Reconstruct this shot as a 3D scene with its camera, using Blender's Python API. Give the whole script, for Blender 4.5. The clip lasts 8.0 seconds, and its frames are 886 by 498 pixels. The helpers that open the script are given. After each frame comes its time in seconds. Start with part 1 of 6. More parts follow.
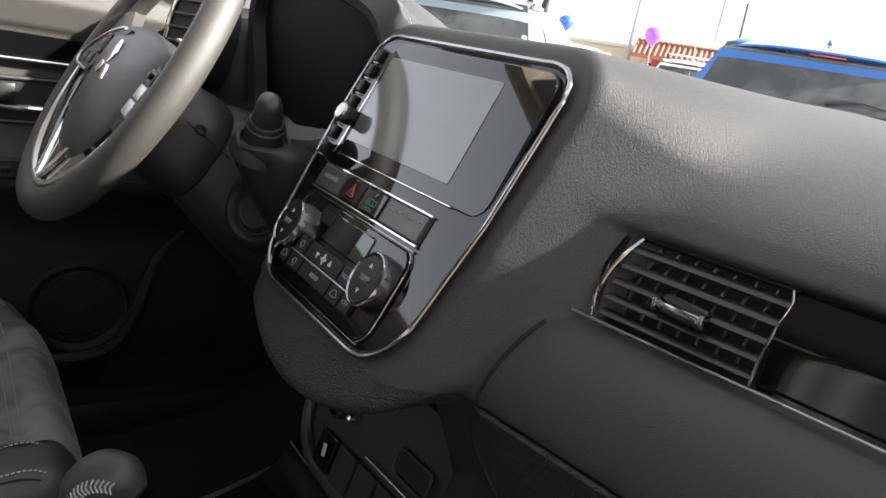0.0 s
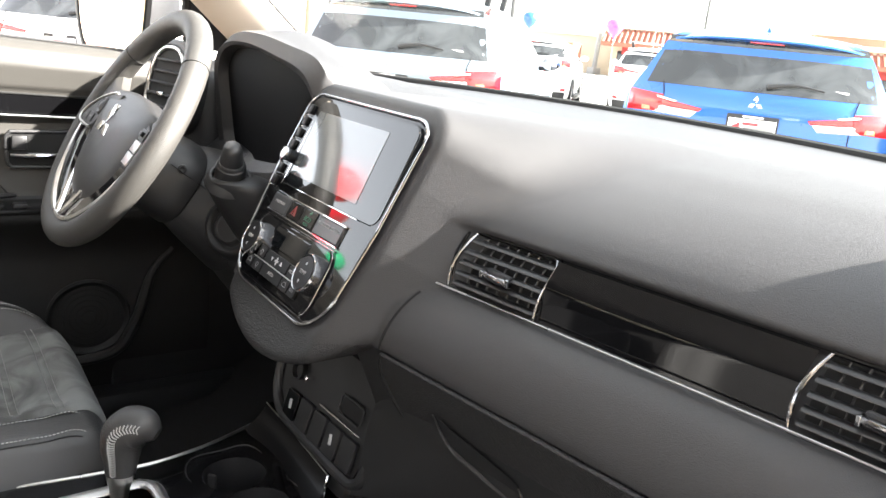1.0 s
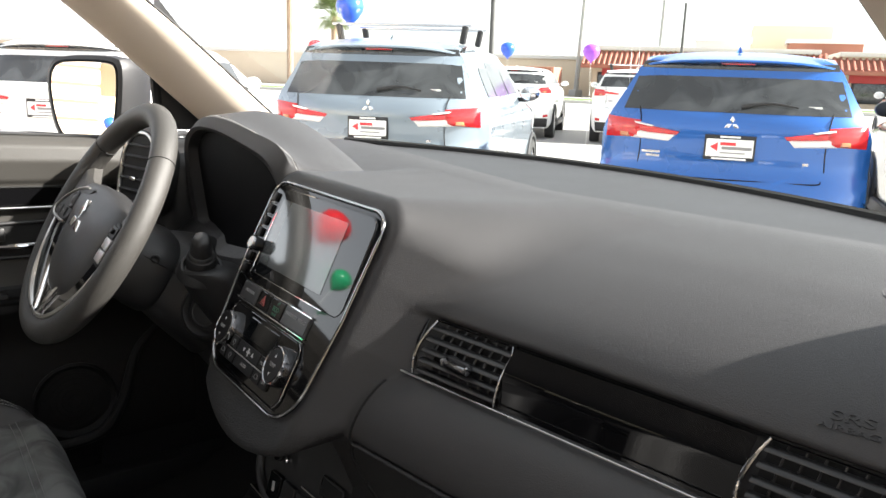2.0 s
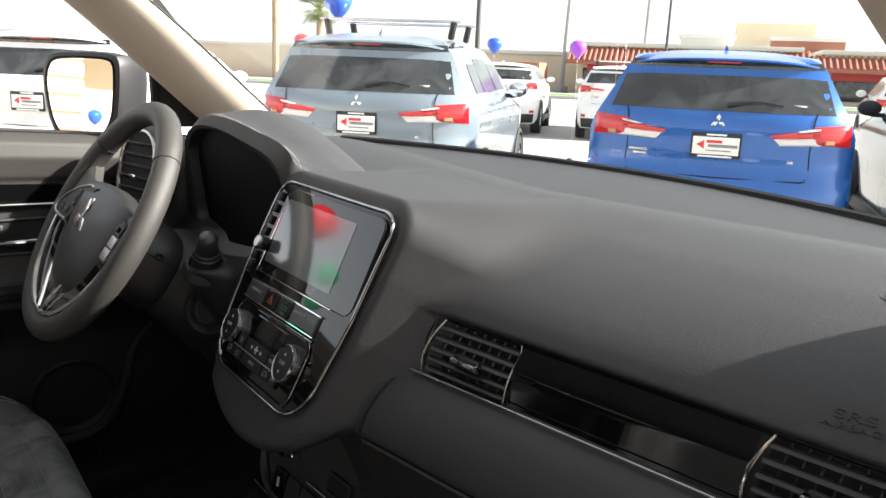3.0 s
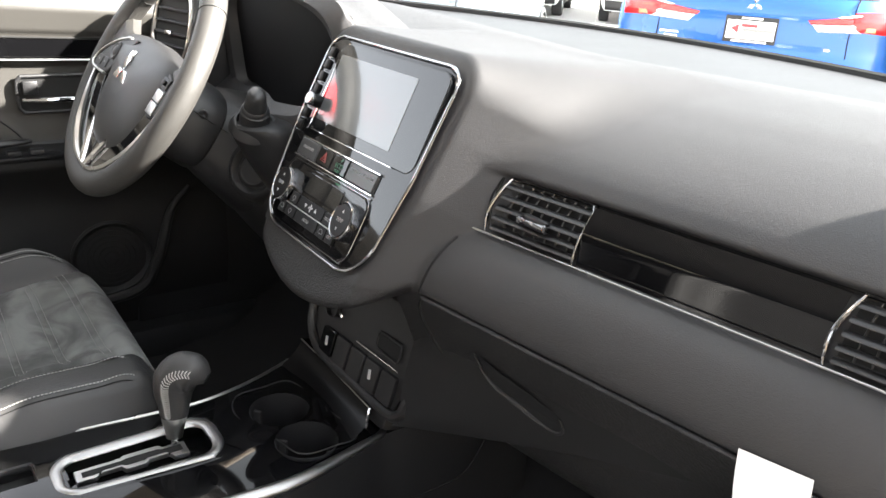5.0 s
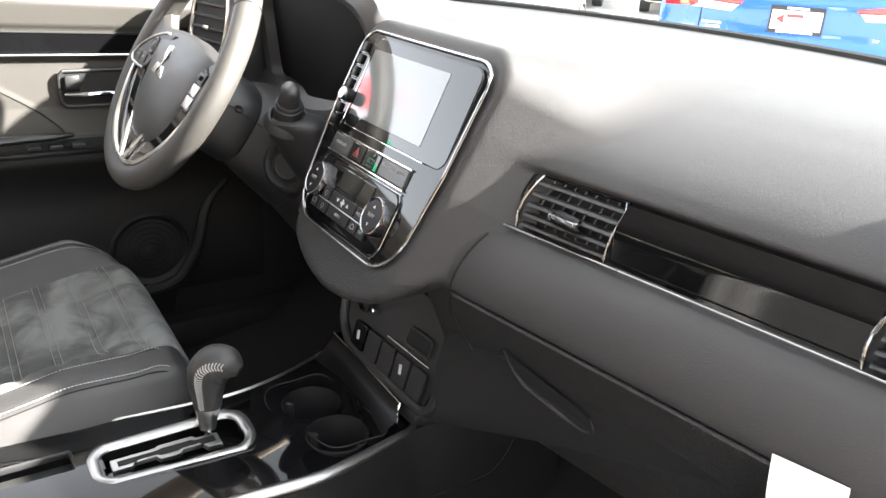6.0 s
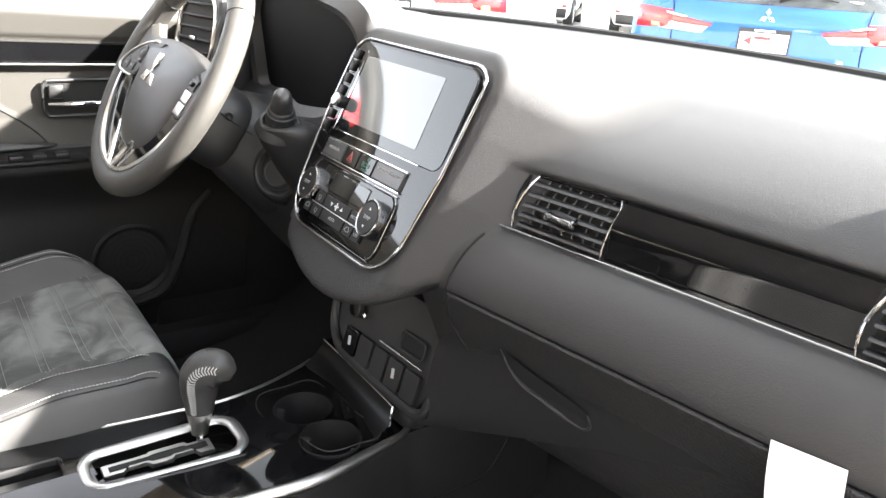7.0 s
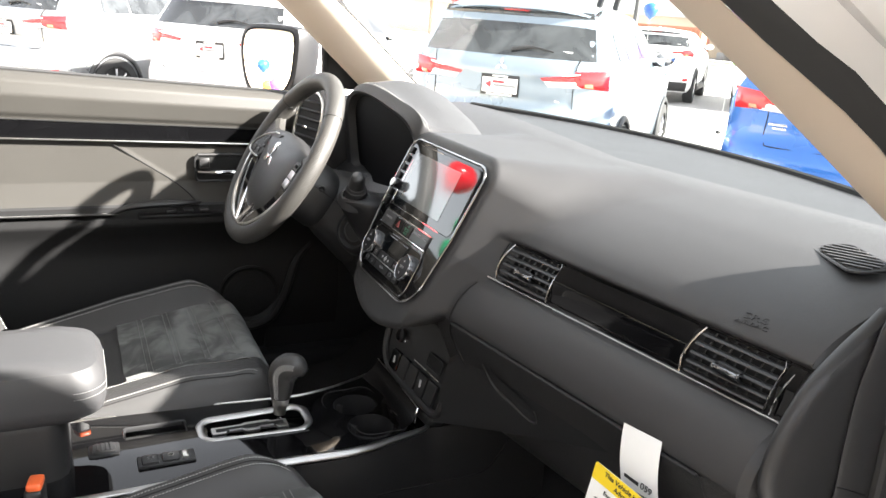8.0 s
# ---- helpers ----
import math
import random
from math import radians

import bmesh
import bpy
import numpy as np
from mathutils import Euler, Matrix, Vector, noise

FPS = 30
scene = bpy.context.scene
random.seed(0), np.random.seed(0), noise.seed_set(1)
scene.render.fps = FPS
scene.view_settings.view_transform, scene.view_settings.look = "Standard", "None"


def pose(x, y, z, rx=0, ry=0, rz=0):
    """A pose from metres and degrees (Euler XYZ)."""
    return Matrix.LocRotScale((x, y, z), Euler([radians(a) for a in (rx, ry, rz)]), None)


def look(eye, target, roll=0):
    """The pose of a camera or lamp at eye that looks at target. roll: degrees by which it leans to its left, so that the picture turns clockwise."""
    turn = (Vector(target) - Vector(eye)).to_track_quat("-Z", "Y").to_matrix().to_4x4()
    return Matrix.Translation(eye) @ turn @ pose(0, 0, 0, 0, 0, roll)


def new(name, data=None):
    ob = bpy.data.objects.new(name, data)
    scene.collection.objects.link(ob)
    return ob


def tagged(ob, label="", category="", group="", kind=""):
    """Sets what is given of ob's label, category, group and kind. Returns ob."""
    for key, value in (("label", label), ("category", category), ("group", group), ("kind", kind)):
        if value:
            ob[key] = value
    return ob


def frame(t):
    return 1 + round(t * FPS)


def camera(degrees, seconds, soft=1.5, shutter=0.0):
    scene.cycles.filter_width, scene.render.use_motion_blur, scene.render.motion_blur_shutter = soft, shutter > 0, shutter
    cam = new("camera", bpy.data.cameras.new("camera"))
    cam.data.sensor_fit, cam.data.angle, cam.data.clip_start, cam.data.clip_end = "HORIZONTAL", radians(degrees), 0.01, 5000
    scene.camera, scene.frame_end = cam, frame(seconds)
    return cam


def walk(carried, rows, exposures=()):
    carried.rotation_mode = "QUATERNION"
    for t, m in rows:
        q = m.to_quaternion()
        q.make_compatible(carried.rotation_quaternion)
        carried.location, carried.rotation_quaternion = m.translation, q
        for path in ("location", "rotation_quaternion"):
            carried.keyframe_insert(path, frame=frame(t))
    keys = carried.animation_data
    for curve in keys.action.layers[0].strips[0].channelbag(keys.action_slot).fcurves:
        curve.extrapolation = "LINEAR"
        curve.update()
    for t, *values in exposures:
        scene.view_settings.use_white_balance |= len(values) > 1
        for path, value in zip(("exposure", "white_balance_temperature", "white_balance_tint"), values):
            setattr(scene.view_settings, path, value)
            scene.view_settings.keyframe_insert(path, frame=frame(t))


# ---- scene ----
cam = camera(59.3, 8.0)
PATH = [
    (0, (0.571, -0.278, 1.187), (-1.027, 0.805, 0.665), 9.2),
    (0.2, (0.617, -0.312, 1.187), (-0.981, 0.729, 0.585), 8.4),
    (0.5, (0.711, -0.346, 1.207), (-0.887, 0.654, 0.538), 6.5),
    (1, (0.832, -0.357, 1.266), (-0.746, 0.755, 0.745), 5.7),
    (1.5, (0.855, -0.333, 1.304), (-0.734, 0.791, 0.843), 3.5),
    (1.7, (0.858, -0.331, 1.323), (-0.74, 0.782, 0.866), 2.2),
    (2.8, (0.858, -0.358, 1.34), (-0.713, 0.802, 0.908), 2.2),
    (3, (0.856, -0.364, 1.342), (-0.708, 0.795, 0.883), 2.3),
    (3.5, (0.85, -0.378, 1.33), (-0.69, 0.707, 0.656), 2.8),
    (4, (0.841, -0.389, 1.321), (-0.684, 0.683, 0.596), 3.4),
    (4.5, (0.825, -0.396, 1.312), (-0.682, 0.699, 0.585), 3.8),
    (4.7, (0.817, -0.405, 1.305), (-0.675, 0.706, 0.571), 4.0),
    (6, (0.815, -0.395, 1.308), (-0.73, 0.621, 0.547), 3.3),
    (6.5, (0.817, -0.401, 1.307), (-0.715, 0.632, 0.542), 2.9),
    (7, (0.816, -0.426, 1.29), (-0.708, 0.659, 0.583), 3.9),
    (7.5, (0.896, -0.36, 1.34), (-0.675, 0.737, 0.766), 5.9),
    (7.8, (1.051, -0.401, 1.372), (-0.614, 0.539, 0.786), 2.9),
    (8, (1.19, -0.484, 1.403), (-0.529, 0.36, 0.826), 4.4),
]
EXPOSURES = [(0.0, 2.63), (0.5, 3.84), (1.0, 3.74), (1.5, 3.0), (3.0, 2.02), (3.5, 2.15), (4.0, 3.2), (4.5, 3.48), (6.0, 3.98), (6.5, 3.95), (7.0, 4.16), (7.5, 3.79), (8.0, 3.23)]
walk(cam, [(t, look(eye, target, roll)) for t, eye, target, roll in PATH], EXPOSURES)

# ---------- world and sun ----------
SUN_DIR = Vector((0.568, 0.654, 0.500)).normalized()      # towards the sun
world = bpy.data.worlds.new("world")
scene.world = world
world.use_nodes = True
wn = world.node_tree.nodes
sky = wn.new("ShaderNodeTexSky")
sky.sky_type, sky.sun_disc = "NISHITA", False
sky.sun_elevation = math.asin(SUN_DIR.z)
sky.sun_rotation = math.atan2(SUN_DIR.x, SUN_DIR.y)
sky.air_density, sky.dust_density, sky.ozone_density = 1.0, 1.2, 1.0
wn["Background"].inputs["Strength"].default_value = 0.072
haze = wn.new("ShaderNodeHueSaturation")          # milky, hazy air
haze.inputs["Saturation"].default_value = 0.30
world.node_tree.links.new(sky.outputs["Color"], haze.inputs["Color"])
veil = wn.new("ShaderNodeMix")                     # thin even cloud over the clear sky
veil.data_type = "RGBA"
veil.inputs[0].default_value = 0.24
veil.inputs[7].default_value = (6.1, 6.05, 6.05, 1)
world.node_tree.links.new(haze.outputs["Color"], veil.inputs[6])
world.node_tree.links.new(veil.outputs[2], wn["Background"].inputs["Color"])
sun_data = bpy.data.lights.new("sun", "SUN")
sun_data.energy, sun_data.angle, sun_data.color = 5.0, radians(1.2), (1.0, 0.95, 0.88)
sun = new("sun", sun_data)
sun.rotation_mode = "QUATERNION"
sun.rotation_quaternion = SUN_DIR.to_track_quat("Z", "Y")
scene.view_settings.exposure = 0.0


# ---------- materials ----------
def material(name, color, rough=0.5, metal=0.0, bump=0.0, scale=300.0, kind="noise", vary=0.12, vscale=6.0,
             coat=0.0, spec=0.5, sheen=0.0, rvary=0.1, detail=3.0, cloud=0.0):
    """A surface with a fine relief (grain), a broad change of tone and an uneven gloss."""
    m = bpy.data.materials.new(name)
    m.use_nodes = True
    nt = m.node_tree
    b = nt.nodes["Principled BSDF"]
    b.inputs["Roughness"].default_value, b.inputs["Metallic"].default_value = rough, metal
    b.inputs["Coat Weight"].default_value, b.inputs["Specular IOR Level"].default_value = coat, spec
    b.inputs["Coat Roughness"].default_value = 0.03
    b.inputs["Sheen Weight"].default_value = sheen
    co = nt.nodes.new("ShaderNodeTexCoord")
    broad = nt.nodes.new("ShaderNodeTexNoise")
    broad.inputs["Scale"].default_value, broad.inputs["Detail"].default_value = vscale, 4.0
    nt.links.new(co.outputs["Object"], broad.inputs["Vector"])
    mix = nt.nodes.new("ShaderNodeMix")
    mix.data_type = "RGBA"
    mix.inputs[6].default_value = tuple(c * (1 - vary) for c in color[:3]) + (1,)
    mix.inputs[7].default_value = tuple(min(1, c * (1 + vary)) for c in color[:3]) + (1,)
    if cloud:                                   # brushed patches with clear edges
        cl = nt.nodes.new("ShaderNodeMapRange")
        cl.interpolation_type = "SMOOTHSTEP"
        cl.inputs["From Min"].default_value, cl.inputs["From Max"].default_value = 0.5 - cloud, 0.5 + cloud
        nt.links.new(broad.outputs["Fac"], cl.inputs["Value"])
        nt.links.new(cl.outputs["Result"], mix.inputs[0])
        broad.inputs["Distortion"].default_value = 1.2
    else:
        nt.links.new(broad.outputs["Fac"], mix.inputs[0])
    nt.links.new(mix.outputs[2], b.inputs["Base Color"])
    if rvary:
        mr = nt.nodes.new("ShaderNodeMapRange")
        mr.inputs["To Min"].default_value, mr.inputs["To Max"].default_value = max(0.01, rough - rvary * rough), min(1, rough + rvary * rough)
        nt.links.new(broad.outputs["Fac"], mr.inputs["Value"])
        nt.links.new(mr.outputs["Result"], b.inputs["Roughness"])
    if bump:
        bp = nt.nodes.new("ShaderNodeBump")
        bp.inputs["Strength"].default_value, bp.inputs["Distance"].default_value = bump, 0.0009 if kind == "leather" else 0.0006
        if kind == "leather":
            v = nt.nodes.new("ShaderNodeTexVoronoi")
            v.feature = "SMOOTH_F1"
            v.inputs["Scale"].default_value, v.inputs["Smoothness"].default_value = scale, 0.4
            wob = nt.nodes.new("ShaderNodeTexNoise")
            wob.inputs["Scale"].default_value = scale * 0.45
            nt.links.new(co.outputs["Object"], wob.inputs["Vector"])
            add = nt.nodes.new("ShaderNodeMix")
            add.data_type = "VECTOR"
            add.inputs[0].default_value = 0.012
            nt.links.new(co.outputs["Object"], add.inputs[4])
            nt.links.new(wob.outputs["Color"], add.inputs[5])
            nt.links.new(add.outputs[1], v.inputs["Vector"])
            nt.links.new(v.outputs["Distance"], bp.inputs["Height"])
        else:
            v = nt.nodes.new("ShaderNodeTexNoise")
            v.inputs["Scale"].default_value, v.inputs["Detail"].default_value = scale, detail
            nt.links.new(co.outputs["Object"], v.inputs["Vector"])
            nt.links.new(v.outputs["Fac"], bp.inputs["Height"])
        nt.links.new(bp.outputs["Normal"], b.inputs["Normal"])
    return m


def glass(name, tint=(1, 1, 1), rough=0.0, dark=0.0):
    """Thin pane: clear film with a mirror sheen that grows at glancing angles."""
    m = bpy.data.materials.new(name)
    m.use_nodes = True
    nt = m.node_tree
    nt.nodes.remove(nt.nodes["Principled BSDF"])
    tr, gl, mx, lw, pw, mr = (nt.nodes.new(k) for k in ("ShaderNodeBsdfTransparent", "ShaderNodeBsdfGlossy", "ShaderNodeMixShader", "ShaderNodeLayerWeight", "ShaderNodeMath", "ShaderNodeMapRange"))
    tr.inputs["Color"].default_value = tuple(c * (1 - dark) for c in tint) + (1,)
    gl.inputs["Roughness"].default_value = rough
    lw.inputs["Blend"].default_value = 0.5
    pw.operation = "POWER"
    pw.inputs[1].default_value = 5.0
    mr.inputs["To Min"].default_value, mr.inputs["To Max"].default_value = 0.03, 0.16
    nt.links.new(lw.outputs["Facing"], pw.inputs[0])
    nt.links.new(pw.outputs[0], mr.inputs["Value"])
    nt.links.new(mr.outputs["Result"], mx.inputs[0])
    nt.links.new(tr.outputs[0], mx.inputs[1])
    nt.links.new(gl.outputs[0], mx.inputs[2])
    nt.links.new(mx.outputs[0], nt.nodes["Material Output"].inputs["Surface"])
    return m


DASH = material("dash_plastic", (0.0268, 0.0261, 0.0270), 0.52, bump=0.32, scale=640, kind="leather", vary=0.10, spec=0.50)
SOFT = material("soft_plastic", (0.016, 0.016, 0.0168), 0.46, bump=0.3, scale=900, vary=0.08)
GRAIN = material("grained_plastic", (0.0185, 0.0182, 0.0190), 0.44, bump=1.0, scale=420, kind="leather", vary=0.10)
DARK = material("dark_plastic", (0.014, 0.014, 0.015), 0.5, bump=0.3, scale=1100, vary=0.1)
# near-black that paints the shade inside ducts and recesses; also black joints and edges
VOID = material("shade_and_joint_black", (0.004, 0.004, 0.004), 0.8, vary=0.1)
PIANO = material("gloss_black", (0.004, 0.004, 0.0045), 0.05, coat=0.55, spec=0.12, vary=0.1, rvary=0.3, vscale=30)
SATIN = material("satin_metal", (0.55, 0.54, 0.52), 0.28, metal=1.0, bump=0.05, scale=1500, vary=0.05)
CHROME = material("chrome", (0.85, 0.85, 0.86), 0.07, metal=1.0, vary=0.03, rvary=0.4, vscale=40)
DIM_CHROME = material("dark_chrome", (0.30, 0.30, 0.31), 0.16, metal=1.0, vary=0.05, rvary=0.4, vscale=40)
LEATHER = material("black_leather", (0.037, 0.0364, 0.0364), 0.42, bump=0.22, scale=900, kind="leather", vary=0.12, vscale=14)
WHEEL_SKIN = material("wheel_leather", (0.040, 0.038, 0.035), 0.52, bump=0.35, scale=700, kind="leather", vary=0.1)
SUEDE = material("suede", (0.088, 0.091, 0.088), 0.95, bump=0.25, scale=1600, vary=0.55, vscale=9, sheen=0.06, cloud=0.12)
KEY_BLACK = material("key_black", (0.006, 0.006, 0.0065), 0.38, vary=0.1, spec=0.22)
GATE_METAL = material("gate_metal", (0.46, 0.455, 0.45), 0.36, metal=1.0, bump=0.05, scale=1500, vary=0.06)
RISER_BLACK = material("riser_black", (0.005, 0.005, 0.0055), 0.22, vary=0.1, spec=0.12)
CUP_BLACK = material("cup_black", (0.010, 0.010, 0.0108), 0.6, vary=0.1, spec=0.25)
RIM_METAL = material("rim_metal", (0.34, 0.34, 0.345), 0.20, metal=1.0, vary=0.05, rvary=0.3, vscale=40)
CARPET = material("carpet", (0.010, 0.010, 0.0108), 0.95, bump=1.0, scale=700, vary=0.25, vscale=30)
DIM_THREAD = material("dim_thread", (0.20, 0.20, 0.195), 0.8, vary=0.05)
THREAD = material("grey_thread", (0.35, 0.35, 0.34), 0.7, vary=0.05)
BEIGE = material("beige_trim", (0.52, 0.44, 0.36), 0.75, bump=0.25, scale=900, vary=0.06)
PAPER = material("paper", (0.85, 0.85, 0.83), 0.7, vary=0.03)
YELLOW = material("yellow_print", (0.85, 0.62, 0.02), 0.6, vary=0.04)
INK = material("printed_ink", (0.03, 0.03, 0.03), 0.7, vary=0.05)
MARK = material("marking_grey", (0.24, 0.24, 0.24), 0.5, vary=0.03)
WHITE_MARK = material("marking_white", (0.5, 0.5, 0.5), 0.5, vary=0.03)
RED = material("red_plastic", (0.28, 0.05, 0.045), 0.35, vary=0.06)
GREEN = material("green_plastic", (0.02, 0.11, 0.06), 0.35, vary=0.06)
ORANGE = material("orange_plastic", (0.8, 0.14, 0.04), 0.35, vary=0.06)
GLASS = glass("clear_glass", (0.97, 1.0, 0.98))
RUBBER = material("rubber", (0.015, 0.015, 0.015), 0.75, bump=0.2, scale=200)


# ---------- mesh helpers ----------
def thing(name, label, category, group="", kind="", at=(0, 0, 0), rz=0.0):
    ob = new(name)
    ob.empty_display_size = 0.05
    ob.matrix_basis = pose(*at, 0, 0, rz)
    return tagged(ob, label, category, group, kind)


def part(name, bm, mat, parent=None, label="", smooth=True, angle=35):
    """Links a bmesh as one mesh object under a thing or a part."""
    me = bpy.data.meshes.new(name)
    if smooth:
        bmesh.ops.recalc_face_normals(bm, faces=bm.faces)
        lim = radians(angle)
        for e in bm.edges:
            if len(e.link_faces) == 2 and e.calc_face_angle(0) > lim:
                e.smooth = False
        for f in bm.faces:
            f.smooth = len(f.verts) <= 4
    bm.to_mesh(me)
    bm.free()
    me.materials.append(mat)
    ob = new(name, me)
    if parent:
        ob.parent = parent
    if label:
        tagged(ob, label)
    return ob


def spline(pts, n, closed=False):
    """n points along a smooth curve through pts (Catmull-Rom, even in arc length)."""
    p = np.array(pts, float)
    k = len(p)
    if closed:
        q = np.vstack([p[-1], p, p[0], p[1]])
        segs = k
    else:
        q = np.vstack([2 * p[0] - p[1], p, 2 * p[-1] - p[-2]])
        segs = k - 1
    t = np.linspace(0, 1, 24, endpoint=False)[:, None]
    out = []
    for i in range(segs):
        a, b, c, d = q[i], q[i + 1], q[i + 2], q[i + 3]
        out.append(0.5 * ((2 * b) + (c - a) * t + (2 * a - 5 * b + 4 * c - d) * t ** 2 + (3 * b - a - 3 * c + d) * t ** 3))
    out = np.vstack(out + [q[segs + 1][None]])
    s = np.concatenate([[0], np.cumsum(np.linalg.norm(np.diff(out, axis=0), axis=1))])
    want = np.linspace(0, s[-1], n + 1)[:-1] if closed else np.linspace(0, s[-1], n)
    return np.stack([np.interp(want, s, out[:, i]) for i in range(out.shape[1])], 1)


def grid(P, close_u=False, close_v=False, bm=None):
    """Faces over a grid of points P[u][v]."""
    bm = bm or bmesh.new()
    P = np.asarray(P, float)
    nu, nv = P.shape[:2]
    vs = [[bm.verts.new(P[i, j]) for j in range(nv)] for i in range(nu)]
    for i in range(nu if close_u else nu - 1):
        for j in range(nv if close_v else nv - 1):
            a, b = (i + 1) % nu, (j + 1) % nv
            bm.faces.new((vs[i][j], vs[a][j], vs[a][b], vs[i][b]))
    return bm


def caps(bm):
    for f in bmesh.ops.holes_fill(bm, edges=[e for e in bm.edges if e.is_boundary], sides=0)["faces"]:
        pass
    return bm


def tube(pts, r, closed=False, sides=10, n=None, bm=None, flat=1.0, up=(0, 0, 1)):
    """A round bar along a smooth curve; r may be a list along it, flat squeezes its section."""
    C = spline(pts, n or max(8, len(pts) * 6), closed)
    k = len(C)
    R = np.interp(np.linspace(0, 1, k), np.linspace(0, 1, len(r)), r) if np.ndim(r) else np.full(k, r)
    T = np.roll(C, -1, 0) - np.roll(C, 1, 0)
    if not closed:
        T[0], T[-1] = C[1] - C[0], C[-1] - C[-2]
    T /= np.linalg.norm(T, axis=1)[:, None] + 1e-12
    P = np.zeros((k, sides, 3))
    for i in range(k):
        a = np.cross(T[i], up)
        if np.linalg.norm(a) < 1e-3:
            a = np.cross(T[i], (0.3, 1, 0.2))
        a /= np.linalg.norm(a)
        b = np.cross(a, T[i])
        for j in range(sides):
            w = 2 * math.pi * j / sides
            P[i, j] = C[i] + R[i] * (math.cos(w) * a + flat * math.sin(w) * b)
    bm = grid(P, closed, True, bm)
    return bm if closed else caps(bm)


def box(size, at=(0, 0, 0), bevel=0.004, seg=2, m=None, bm=None):
    """A block with rounded edges."""
    b = bmesh.new()
    bmesh.ops.create_cube(b, size=1)
    bmesh.ops.scale(b, vec=size, verts=b.verts)
    if bevel:
        bmesh.ops.bevel(b, geom=b.edges[:], offset=min(bevel, min(size) * 0.45), segments=seg, profile=0.5, affect="EDGES")
    bmesh.ops.transform(b, matrix=Matrix.Translation(at) if m is None else m, verts=b.verts)
    return b if bm is None else join(bm, b)


def join(bm, other):
    me = bpy.data.meshes.new("tmp")
    other.to_mesh(me)
    other.free()
    bm.from_mesh(me)
    bpy.data.meshes.remove(me)
    return bm


def lathe(profile, at=(0, 0, 0), m=None, n=32, closed=True):
    """A turned shape: profile of (radius, height)."""
    P = [[(r * math.cos(2 * math.pi * i / n), r * math.sin(2 * math.pi * i / n), h) for i in range(n)] for r, h in profile]
    bm = grid(P, False, True)
    if closed:
        caps(bm)
    bmesh.ops.transform(bm, matrix=m if m is not None else Matrix.Translation(at), verts=bm.verts)
    return bm


def slab(outline, depth, m, bevel=0.0015, seg=2):
    """A flat plate from a 2D outline (u, v), its face at w = 0 and its back at -depth, put in place by m."""
    bm = bmesh.new()
    f = bm.faces.new([bm.verts.new((u, v, 0)) for u, v in outline])
    f.normal_update()
    if f.normal.z < 0:
        f.normal_flip()
    r = bmesh.ops.extrude_face_region(bm, geom=[f])
    bmesh.ops.translate(bm, vec=(0, 0, -depth), verts=[v for v in r["geom"] if isinstance(v, bmesh.types.BMVert)])
    bmesh.ops.recalc_face_normals(bm, faces=bm.faces)
    if bevel:
        top = [e for e in bm.edges if all(abs(v.co.z) < 1e-7 for v in e.verts)]
        bmesh.ops.bevel(bm, geom=top, offset=bevel, segments=seg, profile=0.5, affect="EDGES")
    bmesh.ops.transform(bm, matrix=m, verts=bm.verts)
    return bm


def round_rect(w, h, r, n=6, cx=0.0, cy=0.0):
    out = []
    for sx, sy, a0 in ((1, 1, 0), (-1, 1, 90), (-1, -1, 180), (1, -1, 270)):
        for i in range(n + 1):
            a = radians(a0 + 90 * i / n)
            out.append((cx + sx * (w / 2 - r) + r * math.cos(a), cy + sy * (h / 2 - r) + r * math.sin(a)))
    return out


def plane_frame(origin, u, v):
    """A pose whose local x runs along u, y along v, z out of the face."""
    u, v = Vector(u).normalized(), Vector(v)
    w = u.cross(v).normalized()
    v = w.cross(u)
    return Matrix(((u.x, v.x, w.x, origin[0]), (u.y, v.y, w.y, origin[1]), (u.z, v.z, w.z, origin[2]), (0, 0, 0, 1)))


def words(text, size, m, mat, parent, name="lettering", depth=0.0004):
    cu = bpy.data.curves.new(name, "FONT")
    cu.body, cu.size, cu.extrude, cu.align_x, cu.align_y = text, size, depth, "CENTER", "CENTER"
    tmp = bpy.data.objects.new(name, cu)
    me = bpy.data.meshes.new_from_object(tmp)
    bpy.data.objects.remove(tmp)
    me.transform(m)
    me.materials.clear()
    me.materials.append(mat)
    ob = new(name, me)
    ob.parent = parent
    return ob


# ---------- dashboard ----------
AXIS_Y, AXIS_Z = 0.42, 0.98
TOP = spline([(0.56, 1.158), (0.44, 1.170), (0.32, 1.162), (0.25, 1.149), (0.20, 1.134), (0.162, 1.117), (0.139, 1.101), (0.128, 1.089)], 80)
ROLL = spline([(0.101, 1.023), (0.080, 1.010), (0.064, 0.988), (0.057, 0.965), (0.0585, 0.945), (0.079, 0.898), (0.094, 0.862), (0.112, 0.815), (0.130, 0.770), (0.165, 0.735)], 70)
PROFILE = [tuple(p) for p in TOP] + [(0.125, 1.083), (0.142, 1.079), (0.116, 1.026)] + [tuple(p) for p in ROLL] + [(0.42, 0.715)]


def dash_shift(x):
    """How far the dash sweeps forward towards its ends."""
    return 0.165 * (np.abs(x) - 0.35)


